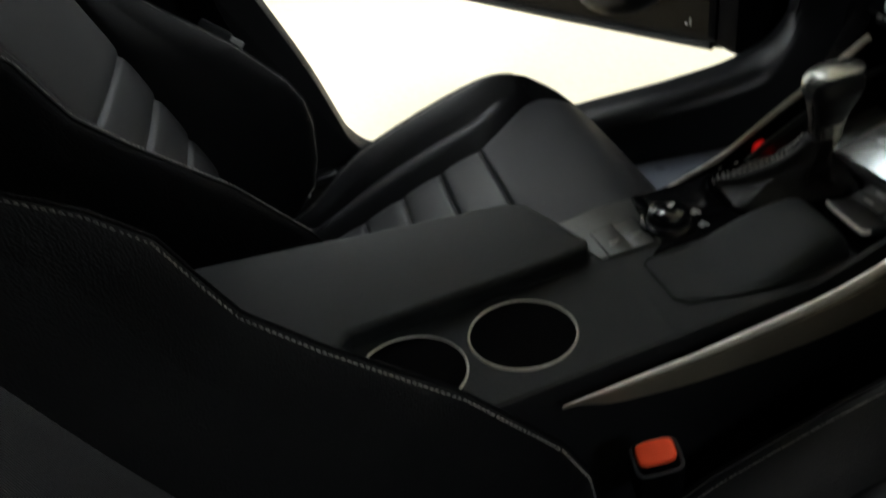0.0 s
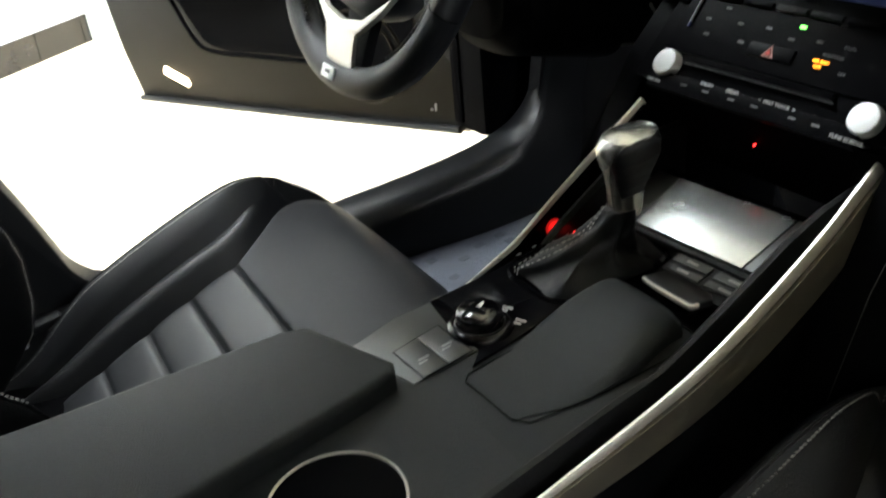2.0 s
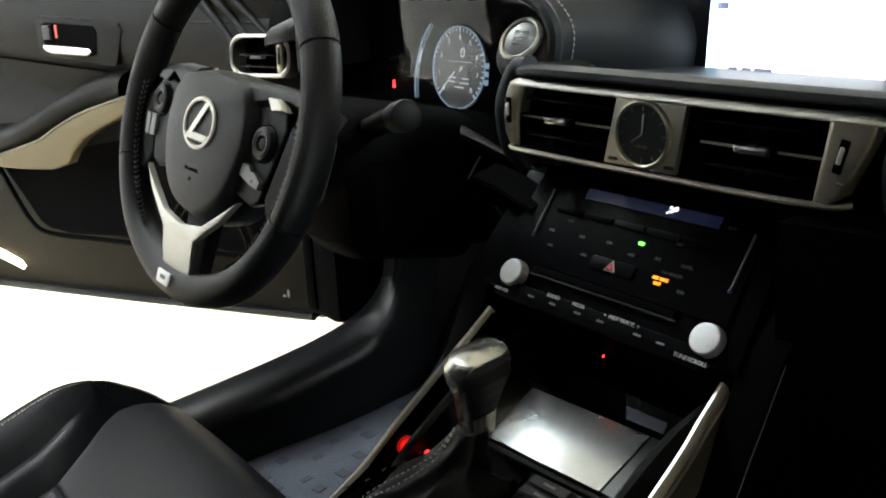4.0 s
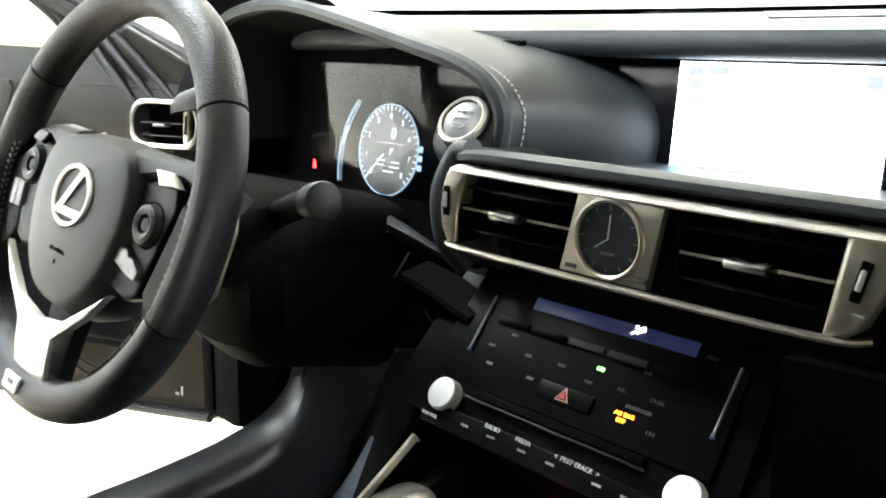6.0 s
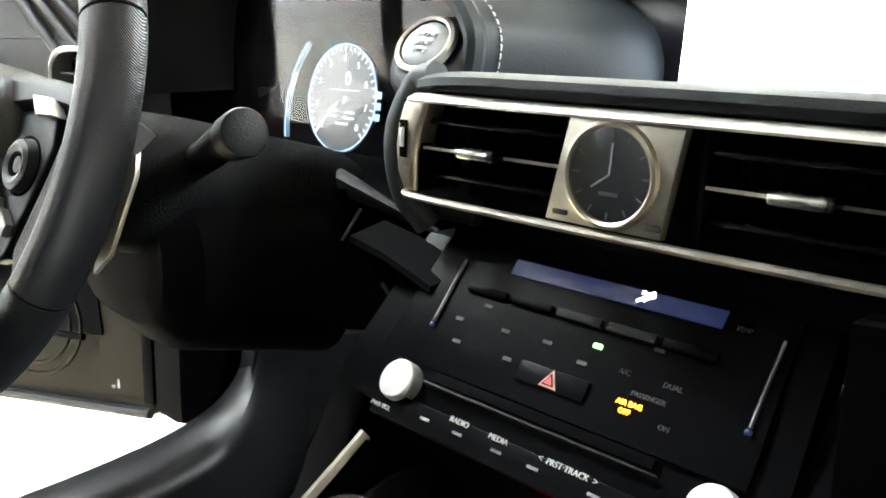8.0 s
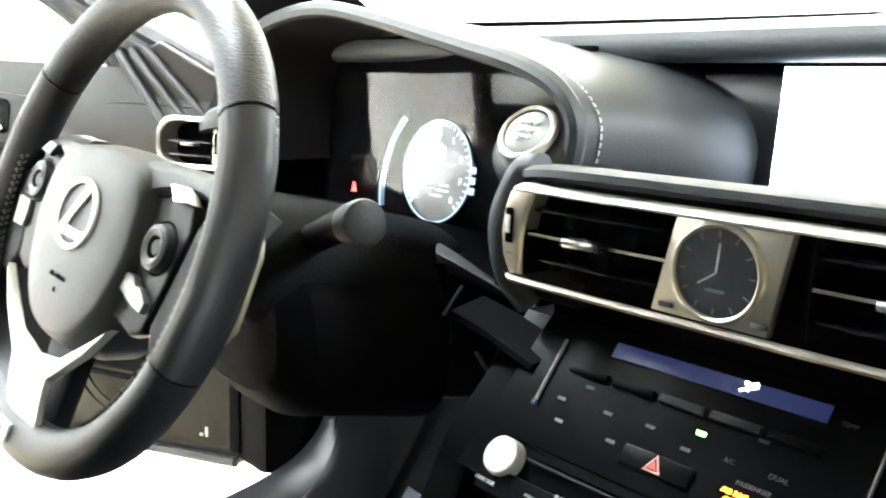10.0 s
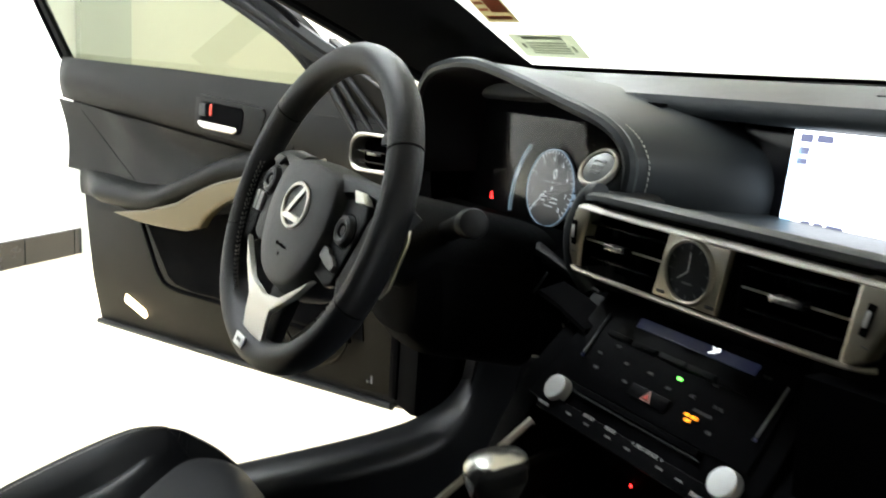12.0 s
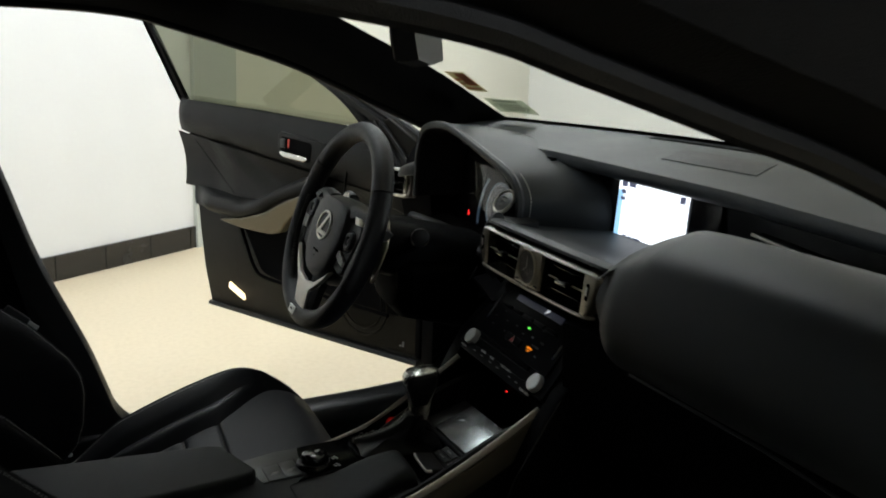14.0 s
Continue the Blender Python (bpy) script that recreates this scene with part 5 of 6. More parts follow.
def palm_section(y, top):
    lo = 0.028 - 0.022 * smooth(0.178, 0.295, y)
    hi = 0.090 + 0.012 * smooth(0.178, 0.23, y) - 0.017 * smooth(0.26, 0.335, y)
    h = top * (0.0018 + 0.0232 * smooth(0.215, 0.330, y))
    outline = [(lo, -0.004), (lo, h * 0.55), (lo + 0.003, h * 0.80), (lo + 0.009, h * 0.95), (lo + 0.020, h), ((lo + hi) / 2, h * 1.02), (hi - 0.022, h), (hi - 0.010, h * 0.93), (hi - 0.003, h * 0.74), (hi, h * 0.45), (hi, -0.004)]
    return [Vector((x, y, CZ - 0.001 + z)) for x, z in outline]


stations = [(0.178, 0.1), (0.180, 0.7), (0.186, 1.0)] + [(0.19 + 0.0165 * k, 1.0) for k in range(8)] + [(0.3215, 0.99), (0.3275, 0.95), (0.3325, 0.85), (0.3355, 0.68), (0.3365, 0.40), (0.3367, 0.0)]
part("palm_rest", loft([palm_section(y, top) for y, top in stations]), DECKM, console, "raised padded palm rest")
part("key_plate", prism([(-0.0555, 0.124), (0.0150, 0.144), (0.0068, 0.2045), (-0.037, 0.2030), (-0.0755, 0.2085), (-0.0720, 0.173)], 0.002, pose(0, 0, CZ - 0.001), bev=0.0008), SATINK, console, "satin grey key plate")
part("key_frame", prism([(-0.0300, 0.1495), (0.0142, 0.1525), (0.0062, 0.2005), (-0.0412, 0.1965)], 0.0006, pose(0, 0, CZ + 0.0008)), DARK, console)
for quad, sx, sy in (([(-0.0290, 0.1505), (0.0133, 0.1535), (0.0098, 0.1760), (-0.0343, 0.1730)], -0.008, 0.1635), ([(-0.0346, 0.1738), (0.0096, 0.1768), (0.0058, 0.1994), (-0.0400, 0.1954)], -0.013, 0.1865)):
    q = part("mode_key", prism(quad, 0.0018, pose(0, 0, CZ + 0.0002), bev=0.0007), SATINK, console)
    b = box((sx, sy + 0.0015, CZ + 0.0021), (0.0022, 0.010, 0.0004), (0, 0, 8), bev=0)
    box((sx + 0.0045, sy - 0.001, CZ + 0.0021), (0.0018, 0.008, 0.0004), (0, 0, 8), bev=0, bm=b)
    part("key_sign", b, GREYP, q)
gl = [(-0.0757, 0.2095), (-0.037, 0.2040), (0.0068, 0.2055), (0.022, 0.19), (0.010, 0.25), (0.002, 0.335), (-0.004, 0.40), (-0.104, 0.43), (-0.098, 0.345), (-0.0840, 0.272), (-0.0778, 0.223)]
part("gloss_plate", prism(gl, 0.003, pose(0, 0, CZ - 0.0015), bev=0.001), PIANO, console, "glossy black shifter surround")
part("palm_seam", sweep([(x, y, CZ + 0.0003) for x, y in ((0.020, 0.24), (0.028, 0.182), (0.034, 0.176), (0.088, 0.179), (0.0985, 0.187), (0.103, 0.25), (0.099, 0.32))], circle(6, 0.0006)), DARK, console)
KM = pose(-0.0178, 0.2218, CZ + 0.001)
kn = part("drive_mode_knob", lathe([(0.0196, 0.0015), (0.0192, 0.010), (0.0187, 0.0135), (0.0176, 0.0160), (0.0155, 0.0174), (0.008, 0.0184), (0.0005, 0.0187)], KM, 56), GLOSSK, console, "round glossy drive mode knob")
part("knob_base", lathe([(0.0198, 0.0), (0.0200, 0.0052), (0.0218, 0.0056), (0.0244, 0.0046), (0.0262, 0.0024), (0.0268, 0.0)], KM, 56), GLOSS, kn, "glossy base ring")
part("knob_ring", sweep([KM @ Vector((0.0200 * x, 0.0200 * y, 0.0055)) for x, y in circle(56, 1)], circle(6, 0.0004), closed=True), BTN, kn)
b = prism([(-0.0022, -0.0035), (0.0022, -0.0035), (0.0006, 0.0055), (-0.0006, 0.0055)], 0.0006, pose(-0.002, 0.003, 0.0183, 0, 0, 30))
bmesh.ops.transform(b, matrix=KM, verts=b.verts)
part("pointer", b, WHITE, kn)
b = bmesh.new()
for a in (64, 104):
    for k, w in ((0, 0.009), (1, 0.006)):
        c, s = 0.0325 * math.cos(math.radians(a)), 0.0325 * math.sin(math.radians(a))
        box((c + 0.0015 * k, s - 0.0045 * k, 0.0018), (w, 0.0020, 0.0005), (0, 0, 24), bev=0, bm=b)
bmesh.ops.transform(b, matrix=KM, verts=b.verts)
tagged(part("knob_marks", b, WHITE, kn), kind="stuff")
# pointer pad in front of the palm rest
part("pad_well", prism([(0.0, 0.345), (0.090, 0.345), (0.098, 0.43), (0.0, 0.425)], 0.002, pose(0, 0, CZ - 0.002)), DARK, console)
pad = part("pointer_pad", prism([(-0.028, -0.013), (0.027, -0.013), (0.029, 0.008), (0.022, 0.0135), (-0.026, 0.0125)], 0.0065, pose(0.0505, 0.3645, CZ + 0.0105, -5, 0, -2), bev=0.0028, seg=4), BTN, console, "grey pointer pad with satin edge")
part("pad_edge", sweep(spline([(0.0232, 0.3530, CZ + 0.0160), (0.036, 0.3508, CZ + 0.0161), (0.066, 0.3500, CZ + 0.0161), (0.0772, 0.3512, CZ + 0.0160), (0.0790, 0.3580, CZ + 0.0154)], 5), [(-0.0011, -0.0016), (0.0011, -0.0016), (0.0011, 0.0012), (-0.0011, 0.0016)]), SILVER, pad, "satin edge strip")
part("pad_stem", box((0.050, 0.366, CZ + 0.005), (0.036, 0.014, 0.012), bev=0.002), DARK, pad)
# bright tray lid in front
TM = basis((0.005, 0.452, 0.594), (1, 0.03, 0.03), (0, 1, 0.28))
t = prism([(-0.066, -0.0345), (0.0565, -0.0345), (0.0545, 0.036), (-0.075, 0.036)], 0.006, TM @ pose(0, 0, -0.006), bev=0.002)
tray = part("tray_lid", t, PLATE, console, "bright brushed metal tray lid")
part("tray_hinge", prism([(-0.100, 0.0365), (0.100, 0.0365), (0.100, 0.046), (-0.100, 0.046)], 0.004, TM @ pose(0, 0, -0.008), bev=0.001), DARK, tray)
part("tray_key", prism([(-0.100, -0.0345), (-0.0675, -0.0345), (-0.0765, 0.036), (-0.104, 0.036)], 0.006, TM @ pose(0, 0, -0.0065), bev=0.002), SATINK, tray, "dark grey seat heater key")
part("tray_end", prism([(0.0578, -0.0345), (0.0965, -0.0345), (0.0965, 0.036), (0.0558, 0.036)], 0.006, TM @ pose(0, 0, -0.006), bev=0.002), SATINK, tray, "dark grey seat heater key")
part("tray_sign", prism([(0.074, -0.002), (0.082, -0.005), (0.084, 0.003), (0.078, 0.006)], 0.0006, TM @ pose(0, 0, 0.0004)), GREYP, tray)
part("tray_front", prism([(-0.088, -0.0415), (0.0965, -0.0415), (0.0965, -0.0360), (-0.088, -0.0360)], 0.006, TM @ pose(0, 0, -0.008), bev=0.002), HARD, tray)
deck = part("key_deck", prism([(-0.004, -0.076), (0.0965, -0.076), (0.0965, -0.0425), (-0.004, -0.0425)], 0.008, TM @ pose(0, 0, -0.012), bev=0.002), HARD, console)
for k in range(2):
    for row, deep in ((-0.0615, 0.008), (-0.0495, 0.010)):
        key = box((0.0185 + 0.044 * k, row, -0.0035), (0.038, deep, 0.003), bev=0.001)
        bmesh.ops.transform(key, matrix=TM, verts=key.verts)
        key = part("menu_key", key, BTN, deck)
        mark = box((0.0185 + 0.044 * k, row, -0.0019), (0.012, 0.0024, 0.0005), bev=0)
        bmesh.ops.transform(mark, matrix=TM, verts=mark.verts)
        part("key_mark", mark, GREYP, key)
# shifter
shift = thing("gear_shifter", "leather and satin metal gear shifter in its boot", "gear lever", at=(-0.04, 0.37, 0.57))
BOOT = ((0.009, 0.010, 0.082, 0.124, 0.000, 0.8), (0.009, 0.009, 0.074, 0.110, 0.008, 0.35), (0.010, 0.010, 0.056, 0.082, 0.015, 0.0), (0.012, 0.016, 0.044, 0.060, 0.023, 0.0), (0.015, 0.024, 0.037, 0.047, 0.032, 0.1), (0.018, 0.030, 0.031, 0.038, 0.042, 0.4), (0.021, 0.034, 0.024, 0.030, 0.054, 0.9))


def boot_at(row, ang, out=0.0):
    dx, dy, w, d, h, k = row
    a, c = math.cos(ang), math.sin(ang)
    p = 1 - 0.45 * max(0, 1 - h / 0.02)
    a, c = math.copysign(abs(a) ** p, a), math.copysign(abs(c) ** p, c)
    fold = 1 + 0.30 * math.sin(6 * ang + 120 * h) * (1 - k)
    fold2 = 1 + 0.24 * math.sin(5 * ang - 150 * h + 1.0) * (1 - k)
    return Vector((-0.050 + dx + (w * 0.5 * fold + out) * a, 0.340 + dy + (d * 0.5 * fold2 + out) * c, CZ + h + out * 0.6))


rows = [spline([boot_at(row, 2 * math.pi * i / 48) for row in BOOT], 3) for i in range(48)]
part("boot", loft([[r_[k] for r_ in rows] for k in range(len(rows[0]))]), LEATHER, shift, "creased leather boot", 60)
for ang in (4.10, 4.34):
    part("boot_stitching", dashes(spline([boot_at(row, ang, 0.0012) for row in BOOT], 6), (-0.35, -0.75, 0.55), 0.0052, 0.0036, 0.0006), STITCH, shift, "pale boot stitching")
part("boot_frame", sweep([(-0.041 + 0.045 * math.copysign(abs(x) ** 0.5, x), 0.350 + 0.066 * math.copysign(abs(y) ** 0.5, y), CZ + 0.002) for x, y in circle(48, 1)], circle(6, 0.003), closed=True), PIANO, shift)
knob_l = []
for dx, dy, w, d, z in ((0.015, 0.034, 0.023, 0.028, 0.620), (0.015, 0.034, 0.024, 0.030, 0.632), (0.016, 0.034, 0.027, 0.034, 0.646), (0.018, 0.034, 0.034, 0.042, 0.662), (0.019, 0.033, 0.042, 0.051, 0.674), (0.019, 0.033, 0.042, 0.052, 0.685), (0.019, 0.034, 0.037, 0.045, 0.692), (0.019, 0.035, 0.012, 0.02, 0.695)):
    knob_l.append([Vector((-0.044 + dx + w * 0.48 * math.copysign(abs(a) ** 0.7, a), 0.345 + dy + d * 0.5 * math.copysign(abs(c) ** 0.7, c), z - 0.004 + 0.10 * (d * 0.5 * c))) for a, c in circle(28, 1)])
part("knob", loft(knob_l), CROWN, shift, "polished metal knob")


def leather_patch(u, v):
    """The leather inset on the right side of the knob, a hair proud of the metal."""
    k = 1.6 + v * 4.2
    i = min(6, int(k))
    n = len(knob_l[0])
    wide = 0.17 * math.sin(math.pi * (0.12 + 0.80 * v)) ** 0.6
    a = (0.965 + wide * (2 * u - 1)) * n
    j = int(a) % n
    lo = knob_l[i][j].lerp(knob_l[i][(j + 1) % n], a - int(a))
    hi = knob_l[i + 1][j].lerp(knob_l[i + 1][(j + 1) % n], a - int(a))
    p = lo.lerp(hi, k - i)
    c = sum(knob_l[i], Vector()) / n
    lift = 0.0013 * min(1, 8 * min(u, 1 - u, v, 1 - v) + 0.1)
    return p + (p - c).normalized() * lift


part("leather_inset", sheet(leather_patch, 18, 24), LEATHER, shift, "black leather inset on the knob")
part("knob_collar", lathe([(0.0165, 0.0), (0.0172, 0.002), (0.0172, 0.005), (0.0160, 0.007)], Matrix.Translation(sum(knob_l[0], Vector()) / len(knob_l[0]) - Vector((0, 0, 0.003))) @ Matrix.Diagonal((0.66, 0.82, 1, 1))), CROWN, shift)
# first spot paints the lamp's reflection as glowing discs; the second is the lamp
for spot, rings in (((-0.1145, 0.366, 0.5715), ((0.0088, REDFAINT), (0.0062, REDDIM), (0.0034, REDMID))), ((-0.0885, 0.371, 0.5725), ((0.0030, REDL),))):
    lamp = None
    for k, (s, lit) in enumerate(rings):
        b = lathe([(s, 0.0), (s * 0.9, 0.0006), (s * 0.5, 0.0009), (0.0003, 0.0010)], basis(Vector(spot) + Vector((0.0009 * k, 0, 0)), (0, 1, 0), (0, 0, 1)), 24)
        if lamp is None:
            lamp = part("position_lamp_and_glow", b, lit, shift, "red position lamp and its reflection as glowing discs")
        else:
            part("reflection_core", b, lit, lamp)
b = bmesh.new()
for k in range(5):
    box((-0.0955 + 0.003 * (k % 2), 0.292 + 0.019 * k, CZ + 0.003), (0.0016, 0.0050, 0.0006), (0, 0, 10 * k), bev=0, bm=b)
part("gate_marks", b, GREYP, shift)
# ---- seats ----


def curve_at(line, n):
    pts = spline([(0, y, z) for y, z in line], 12)
    run = [0.0]
    for a, b in zip(pts, pts[1:]):
        run.append(run[-1] + (b - a).length)
    out = []
    for k in range(n + 1):
        d = run[-1] * k / n
        i = min(len(pts) - 2, max(j for j, r_ in enumerate(run) if r_ <= d + 1e-9))
        t = (d - run[i]) / max(1e-9, run[i + 1] - run[i])
        out.append(pts[i].lerp(pts[i + 1], min(1, t)))
    return out


def padded(owner, line, ridge, edges, wide, seams, groove_half, flare, side_drop, names, n_u=96, n_v=260, rid=None):
    """A cushion: a line of its middle, the lift of its bolsters, and the seams that part its panels."""
    mid = curve_at(line, n_v)
    key = [p.y if names == "cushion" else p.z for p in mid]
    nor = []
    for k in range(n_v + 1):
        d = mid[min(n_v, k + 1)] - mid[max(0, k - 1)]
        nor.append(Vector((0, -d.z, d.y)).normalized() if names == "cushion" else Vector((0, d.z, -d.y)).normalized())

    def half(k):
        return groove_half + flare(mid[k])

    counts = (12, 12, 10, 28, 10, 12, 12)

    def across(i, k):
        h = half(k)
        m = h + 0.48 * max(0.02, edges - h)
        stops = (-wide, -edges, -m, -h, h, m, edges, wide)
        for c, lo, hi in zip(counts, stops, stops[1:]):
            if i <= c:
                return lo + (hi - lo) * i / c
            i -= c
        return wide

    def spot(i, k):
        x = across(i, k)
        a, h, lift = abs(x), half(k), ridge(mid[k])
        t = (a - h) / max(0.02, edges - h)
        up = 0.0
        if t > 0:
            up = (0 if rid else lift) * smooth(0, 1.0, t) + min(1.0, max(0, edges - h - 0.02) / 0.06) * ((0.003 if rid else 0.012) * math.exp(-((t - 0.22) / 0.16) ** 2) - (0.001 if rid else 0.008) * math.exp(-((t - 0.48) / 0.07) ** 2))
        if a > edges:
            q = (a - edges) / (wide - edges)
            up = (0 if rid else lift) - side_drop * q ** 2.2 * 1.0
        up -= 0.008 * math.exp(-((a - h) / 0.006) ** 2)
        if a < h:
            up += 0.010 * (1 - (a / h) ** 2) * 0.4
            for s in seams:
                up -= 0.0065 * math.exp(-((key[k] - s) / 0.0026) ** 2) + 0.0022 * math.exp(-((key[k] - s) / 0.012) ** 2)
        p = mid[k] + nor[k] * up
        if rid and t > 0:
            p = p + Vector((0, rid(mid[k].z) - mid[k].y, 0)) * smooth(0, 1, min(1, t)) ** 0.8
        ex = x if a <= edges else math.copysign(edges + (wide - edges) * smooth(0, 1, (a - edges) / (wide - edges)) ** 0.7, x)
        return Vector((ex, p.y, p.z))

    pts = [[spot(i, k) for k in range(n_v + 1)] for i in range(n_u + 1)]
    lots = {}
    for i in range(n_u):
        for k in range(n_v):
            c = (key[k] + key[k + 1]) / 2
            if 34 <= i < 62:
                name = ("panel", sum(c > s for s in seams))
            else:
                name = ("roll" if 24 <= i < 72 else "bolster", i > n_u / 2)
            lots.setdefault(name, []).append((i, k))
    made = []
    for (kind, where), cells in lots.items():
        bm, seen = bmesh.new(), {}

        def vert(i, k):
            if (i, k) not in seen:
                seen[i, k] = bm.verts.new(pts[i][k])
            return seen[i, k]

        for i, k in cells:
            bm.faces.new([vert(i, k), vert(i + 1, k), vert(i + 1, k + 1), vert(i, k + 1)])
        bmesh.ops.recalc_face_normals(bm, faces=bm.faces)
        last = kind == "panel" and where == (len(seams) if names == "cushion" else len(seams))
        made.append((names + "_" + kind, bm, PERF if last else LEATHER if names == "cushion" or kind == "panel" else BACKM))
    for name, bm, m in made:
        part(name, bm, m, owner, sharp=60)
    line_at = []
    for k in range(16, n_v - 12):
        line_at.append(k)
    for sgn in (0, 1):
        i0 = 14 if sgn == 0 else n_u - 14
        st = dashes([pts[i0][k] + nor[k] * 0.0004 for k in line_at], (0.2 if sgn else -0.2, nor[130].y, nor[130].z), 0.0042, 0.0030, 0.0006, slant=1.2)
        part(names + "_stitching", st, STITCH, owner, "fine grey edge stitching")
        i1 = 12 if sgn == 0 else n_u - 12
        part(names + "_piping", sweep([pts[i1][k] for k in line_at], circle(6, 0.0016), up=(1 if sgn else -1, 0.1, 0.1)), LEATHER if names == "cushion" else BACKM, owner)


CUSH = [(-0.24, 0.275), (-0.12, 0.310), (-0.03, 0.347), (0.06, 0.388), (0.13, 0.417), (0.20, 0.440), (0.265, 0.449), (0.315, 0.438), (0.352, 0.405), (0.370, 0.36), (0.374, 0.31), (0.366, 0.255)]
BACKL = [(-0.175, 0.32), (-0.195, 0.40), (-0.222, 0.48), (-0.258, 0.57), (-0.300, 0.67), (-0.345, 0.77), (-0.388, 0.86), (-0.425, 0.94), (-0.452, 0.99), (-0.485, 1.005), (-0.53, 0.99)]


WING = [(0.30, -0.02), (0.34, 0.02), (0.38, 0.052), (0.424, 0.065), (0.483, 0.070), (0.52, 0.064), (0.555, 0.045), (0.622, -0.018), (0.686, -0.100), (0.722, -0.140), (0.75, -0.156), (0.78, -0.172), (0.803, -0.200), (0.822, -0.236), (0.87, -0.30), (1.1, -0.45)]


def wing(z):
    for (a, p), (b, q) in zip(WING, WING[1:]):
        if z <= b:
            return p + (q - p) * max(0, z - a) / (b - a) - 0.180
    return WING[-1][1] - 0.180


def make_seat(x, y, lean, up, ahead):
    """A front seat moved from the driver's row by y, its back laid down by some degrees more."""
    seat = thing("front_seat", "black leather sport seat with pleated panels and tall bolsters", "car seat", at=(0, 0.1, 0.26), group="front seats")
    padded(seat, [(p, q + up) for p, q in CUSH], lambda p: 0.016 + 0.040 * smooth(-0.14, 0.02, p.y) - 0.052 * smooth(0.20, 0.345, p.y), 0.236, 0.272, (-0.095, -0.035, 0.028, 0.090, 0.155), 0.145,
           lambda p: 0.090 * smooth(0.145, 0.285, p.y), 0.15, "cushion")
    c, s = math.cos(radians(lean)), math.sin(radians(lean))
    line = [(-0.175 + (p + 0.175) * c - (q - 0.32) * s, 0.32 + (q - 0.32) * c + (p + 0.175) * s) for p, q in BACKL]
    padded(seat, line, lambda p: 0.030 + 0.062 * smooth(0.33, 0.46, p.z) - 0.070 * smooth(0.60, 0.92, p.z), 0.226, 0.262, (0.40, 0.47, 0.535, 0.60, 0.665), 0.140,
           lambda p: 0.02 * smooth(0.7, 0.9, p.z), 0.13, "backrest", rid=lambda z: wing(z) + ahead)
    part("backrest_shell", sheet(lambda u, v: Vector((-0.25 + 0.5 * u, -0.30 - (0.26 + 0.011 * lean) * v - 0.04 * math.sin(math.pi * u), 0.30 + 0.66 * v)), 16, 16), HARD, seat, "hard black seat back")
    part("seat_base", box((0, 0.06, 0.285), (0.44, 0.46, 0.07), bev=0.02), DARK, seat)
    for k in (-0.2, 0.2):
        part("seat_rail", box((k, 0.05, 0.262), (0.04, 0.60, 0.03), bev=0.005), HARD, seat)
    seat.location = (x, 0.1 + y, 0.26)


make_seat(-0.385, 0.0, 0, 0.0, 0.033)
make_seat(0.424, 0.180, 7, 0.05, 0.0)

# ---- buckle and belt ----
def rounded(a, b, p, n=28):
    """A soft-cornered rectangle, half-sizes a and b."""
    return [(a * math.copysign(abs(x) ** (2 / p), x), b * math.copysign(abs(y) ** (2 / p), y)) for x, y in circle(n, 1)]


buckle = thing("seat_belt_buckle", "black seat belt buckle with a bright red button", "belt buckle", at=(0.19, 0.11, 0.45))
BK = basis((0.200, 0.115, 0.520), (0.1, 1, 0.12), (-0.9, 0.1, 0.3)) @ Matrix.Diagonal((0.80, 0.74, 0.8, 1))
for name, bm, m, lab in (("housing", prism(rounded(0.0235, 0.0195, 5.0), 0.055, pose(0, -0.001, -0.055), bev=0.003), DARK, ""),
                         ("rim", sweep([(x, y - 0.001, 0.0) for x, y in rounded(0.0215, 0.0175, 5.0)], circle(6, 0.0018), closed=True), BTN, "worn grey rim"),
                         ("button", prism(rounded(0.0185, 0.0125, 3.6), 0.008, pose(0, 0.003, -0.001), bev=0.0032, seg=4), RED, "bright red release button"),
                         ("slot", box((0.004, -0.0125, 0.0008), (0.028, 0.005, 0.002), bev=0), DARK, "")):
    bmesh.ops.transform(bm, matrix=BK, verts=bm.verts)
    part(name, bm, m, buckle, lab)
part("stem", sweep([(0.195, 0.11, 0.46), (0.20, 0.10, 0.38), (0.205, 0.08, 0.30)], [(-0.012, -0.004), (0.012, -0.004), (0.012, 0.004), (-0.012, 0.004)], up=(1, 0, 0)), DARK, buckle)
belt = thing("seat_belt", "black seat belt webbing hanging at the door pillar", "seat belt", at=(-0.70, -0.2, 0.35))
part("webbing", sweep(spline([(-0.715, -0.30, 1.05), (-0.708, -0.25, 0.85), (-0.700, -0.20, 0.64), (-0.690, -0.155, 0.50), (-0.672, -0.115, 0.36)], 6), [(-0.022, -0.0007), (0.022, -0.0007), (0.022, 0.0007), (-0.022, 0.0007)], up=(1, 0, 0)), DARK, belt)
part("tongue", box((-0.695, -0.193, 0.617), (0.012, 0.05, 0.022), (-40, 0, 0), bev=0.004), BTN, belt, "grey metal and plastic tongue")
part("tongue_plate", box((-0.692, -0.170, 0.598), (0.004, 0.030, 0.016), (-40, 0, 0), bev=0.001), KNOBM, belt)
lever = thing("seat_lever", "black seat adjuster lever with a silver edge beside the cushion", "lever", at=(-0.66, -0.1, 0.34))
part("lever_arm", box((-0.662, -0.085, 0.358), (0.02, 0.055, 0.012), (10, 0, 0), bev=0.004), HARD, lever)
part("lever_edge", box((-0.660, -0.118, 0.338), (0.012, 0.022, 0.008), (-15, 0, 0), bev=0.002), KNOBM, lever)

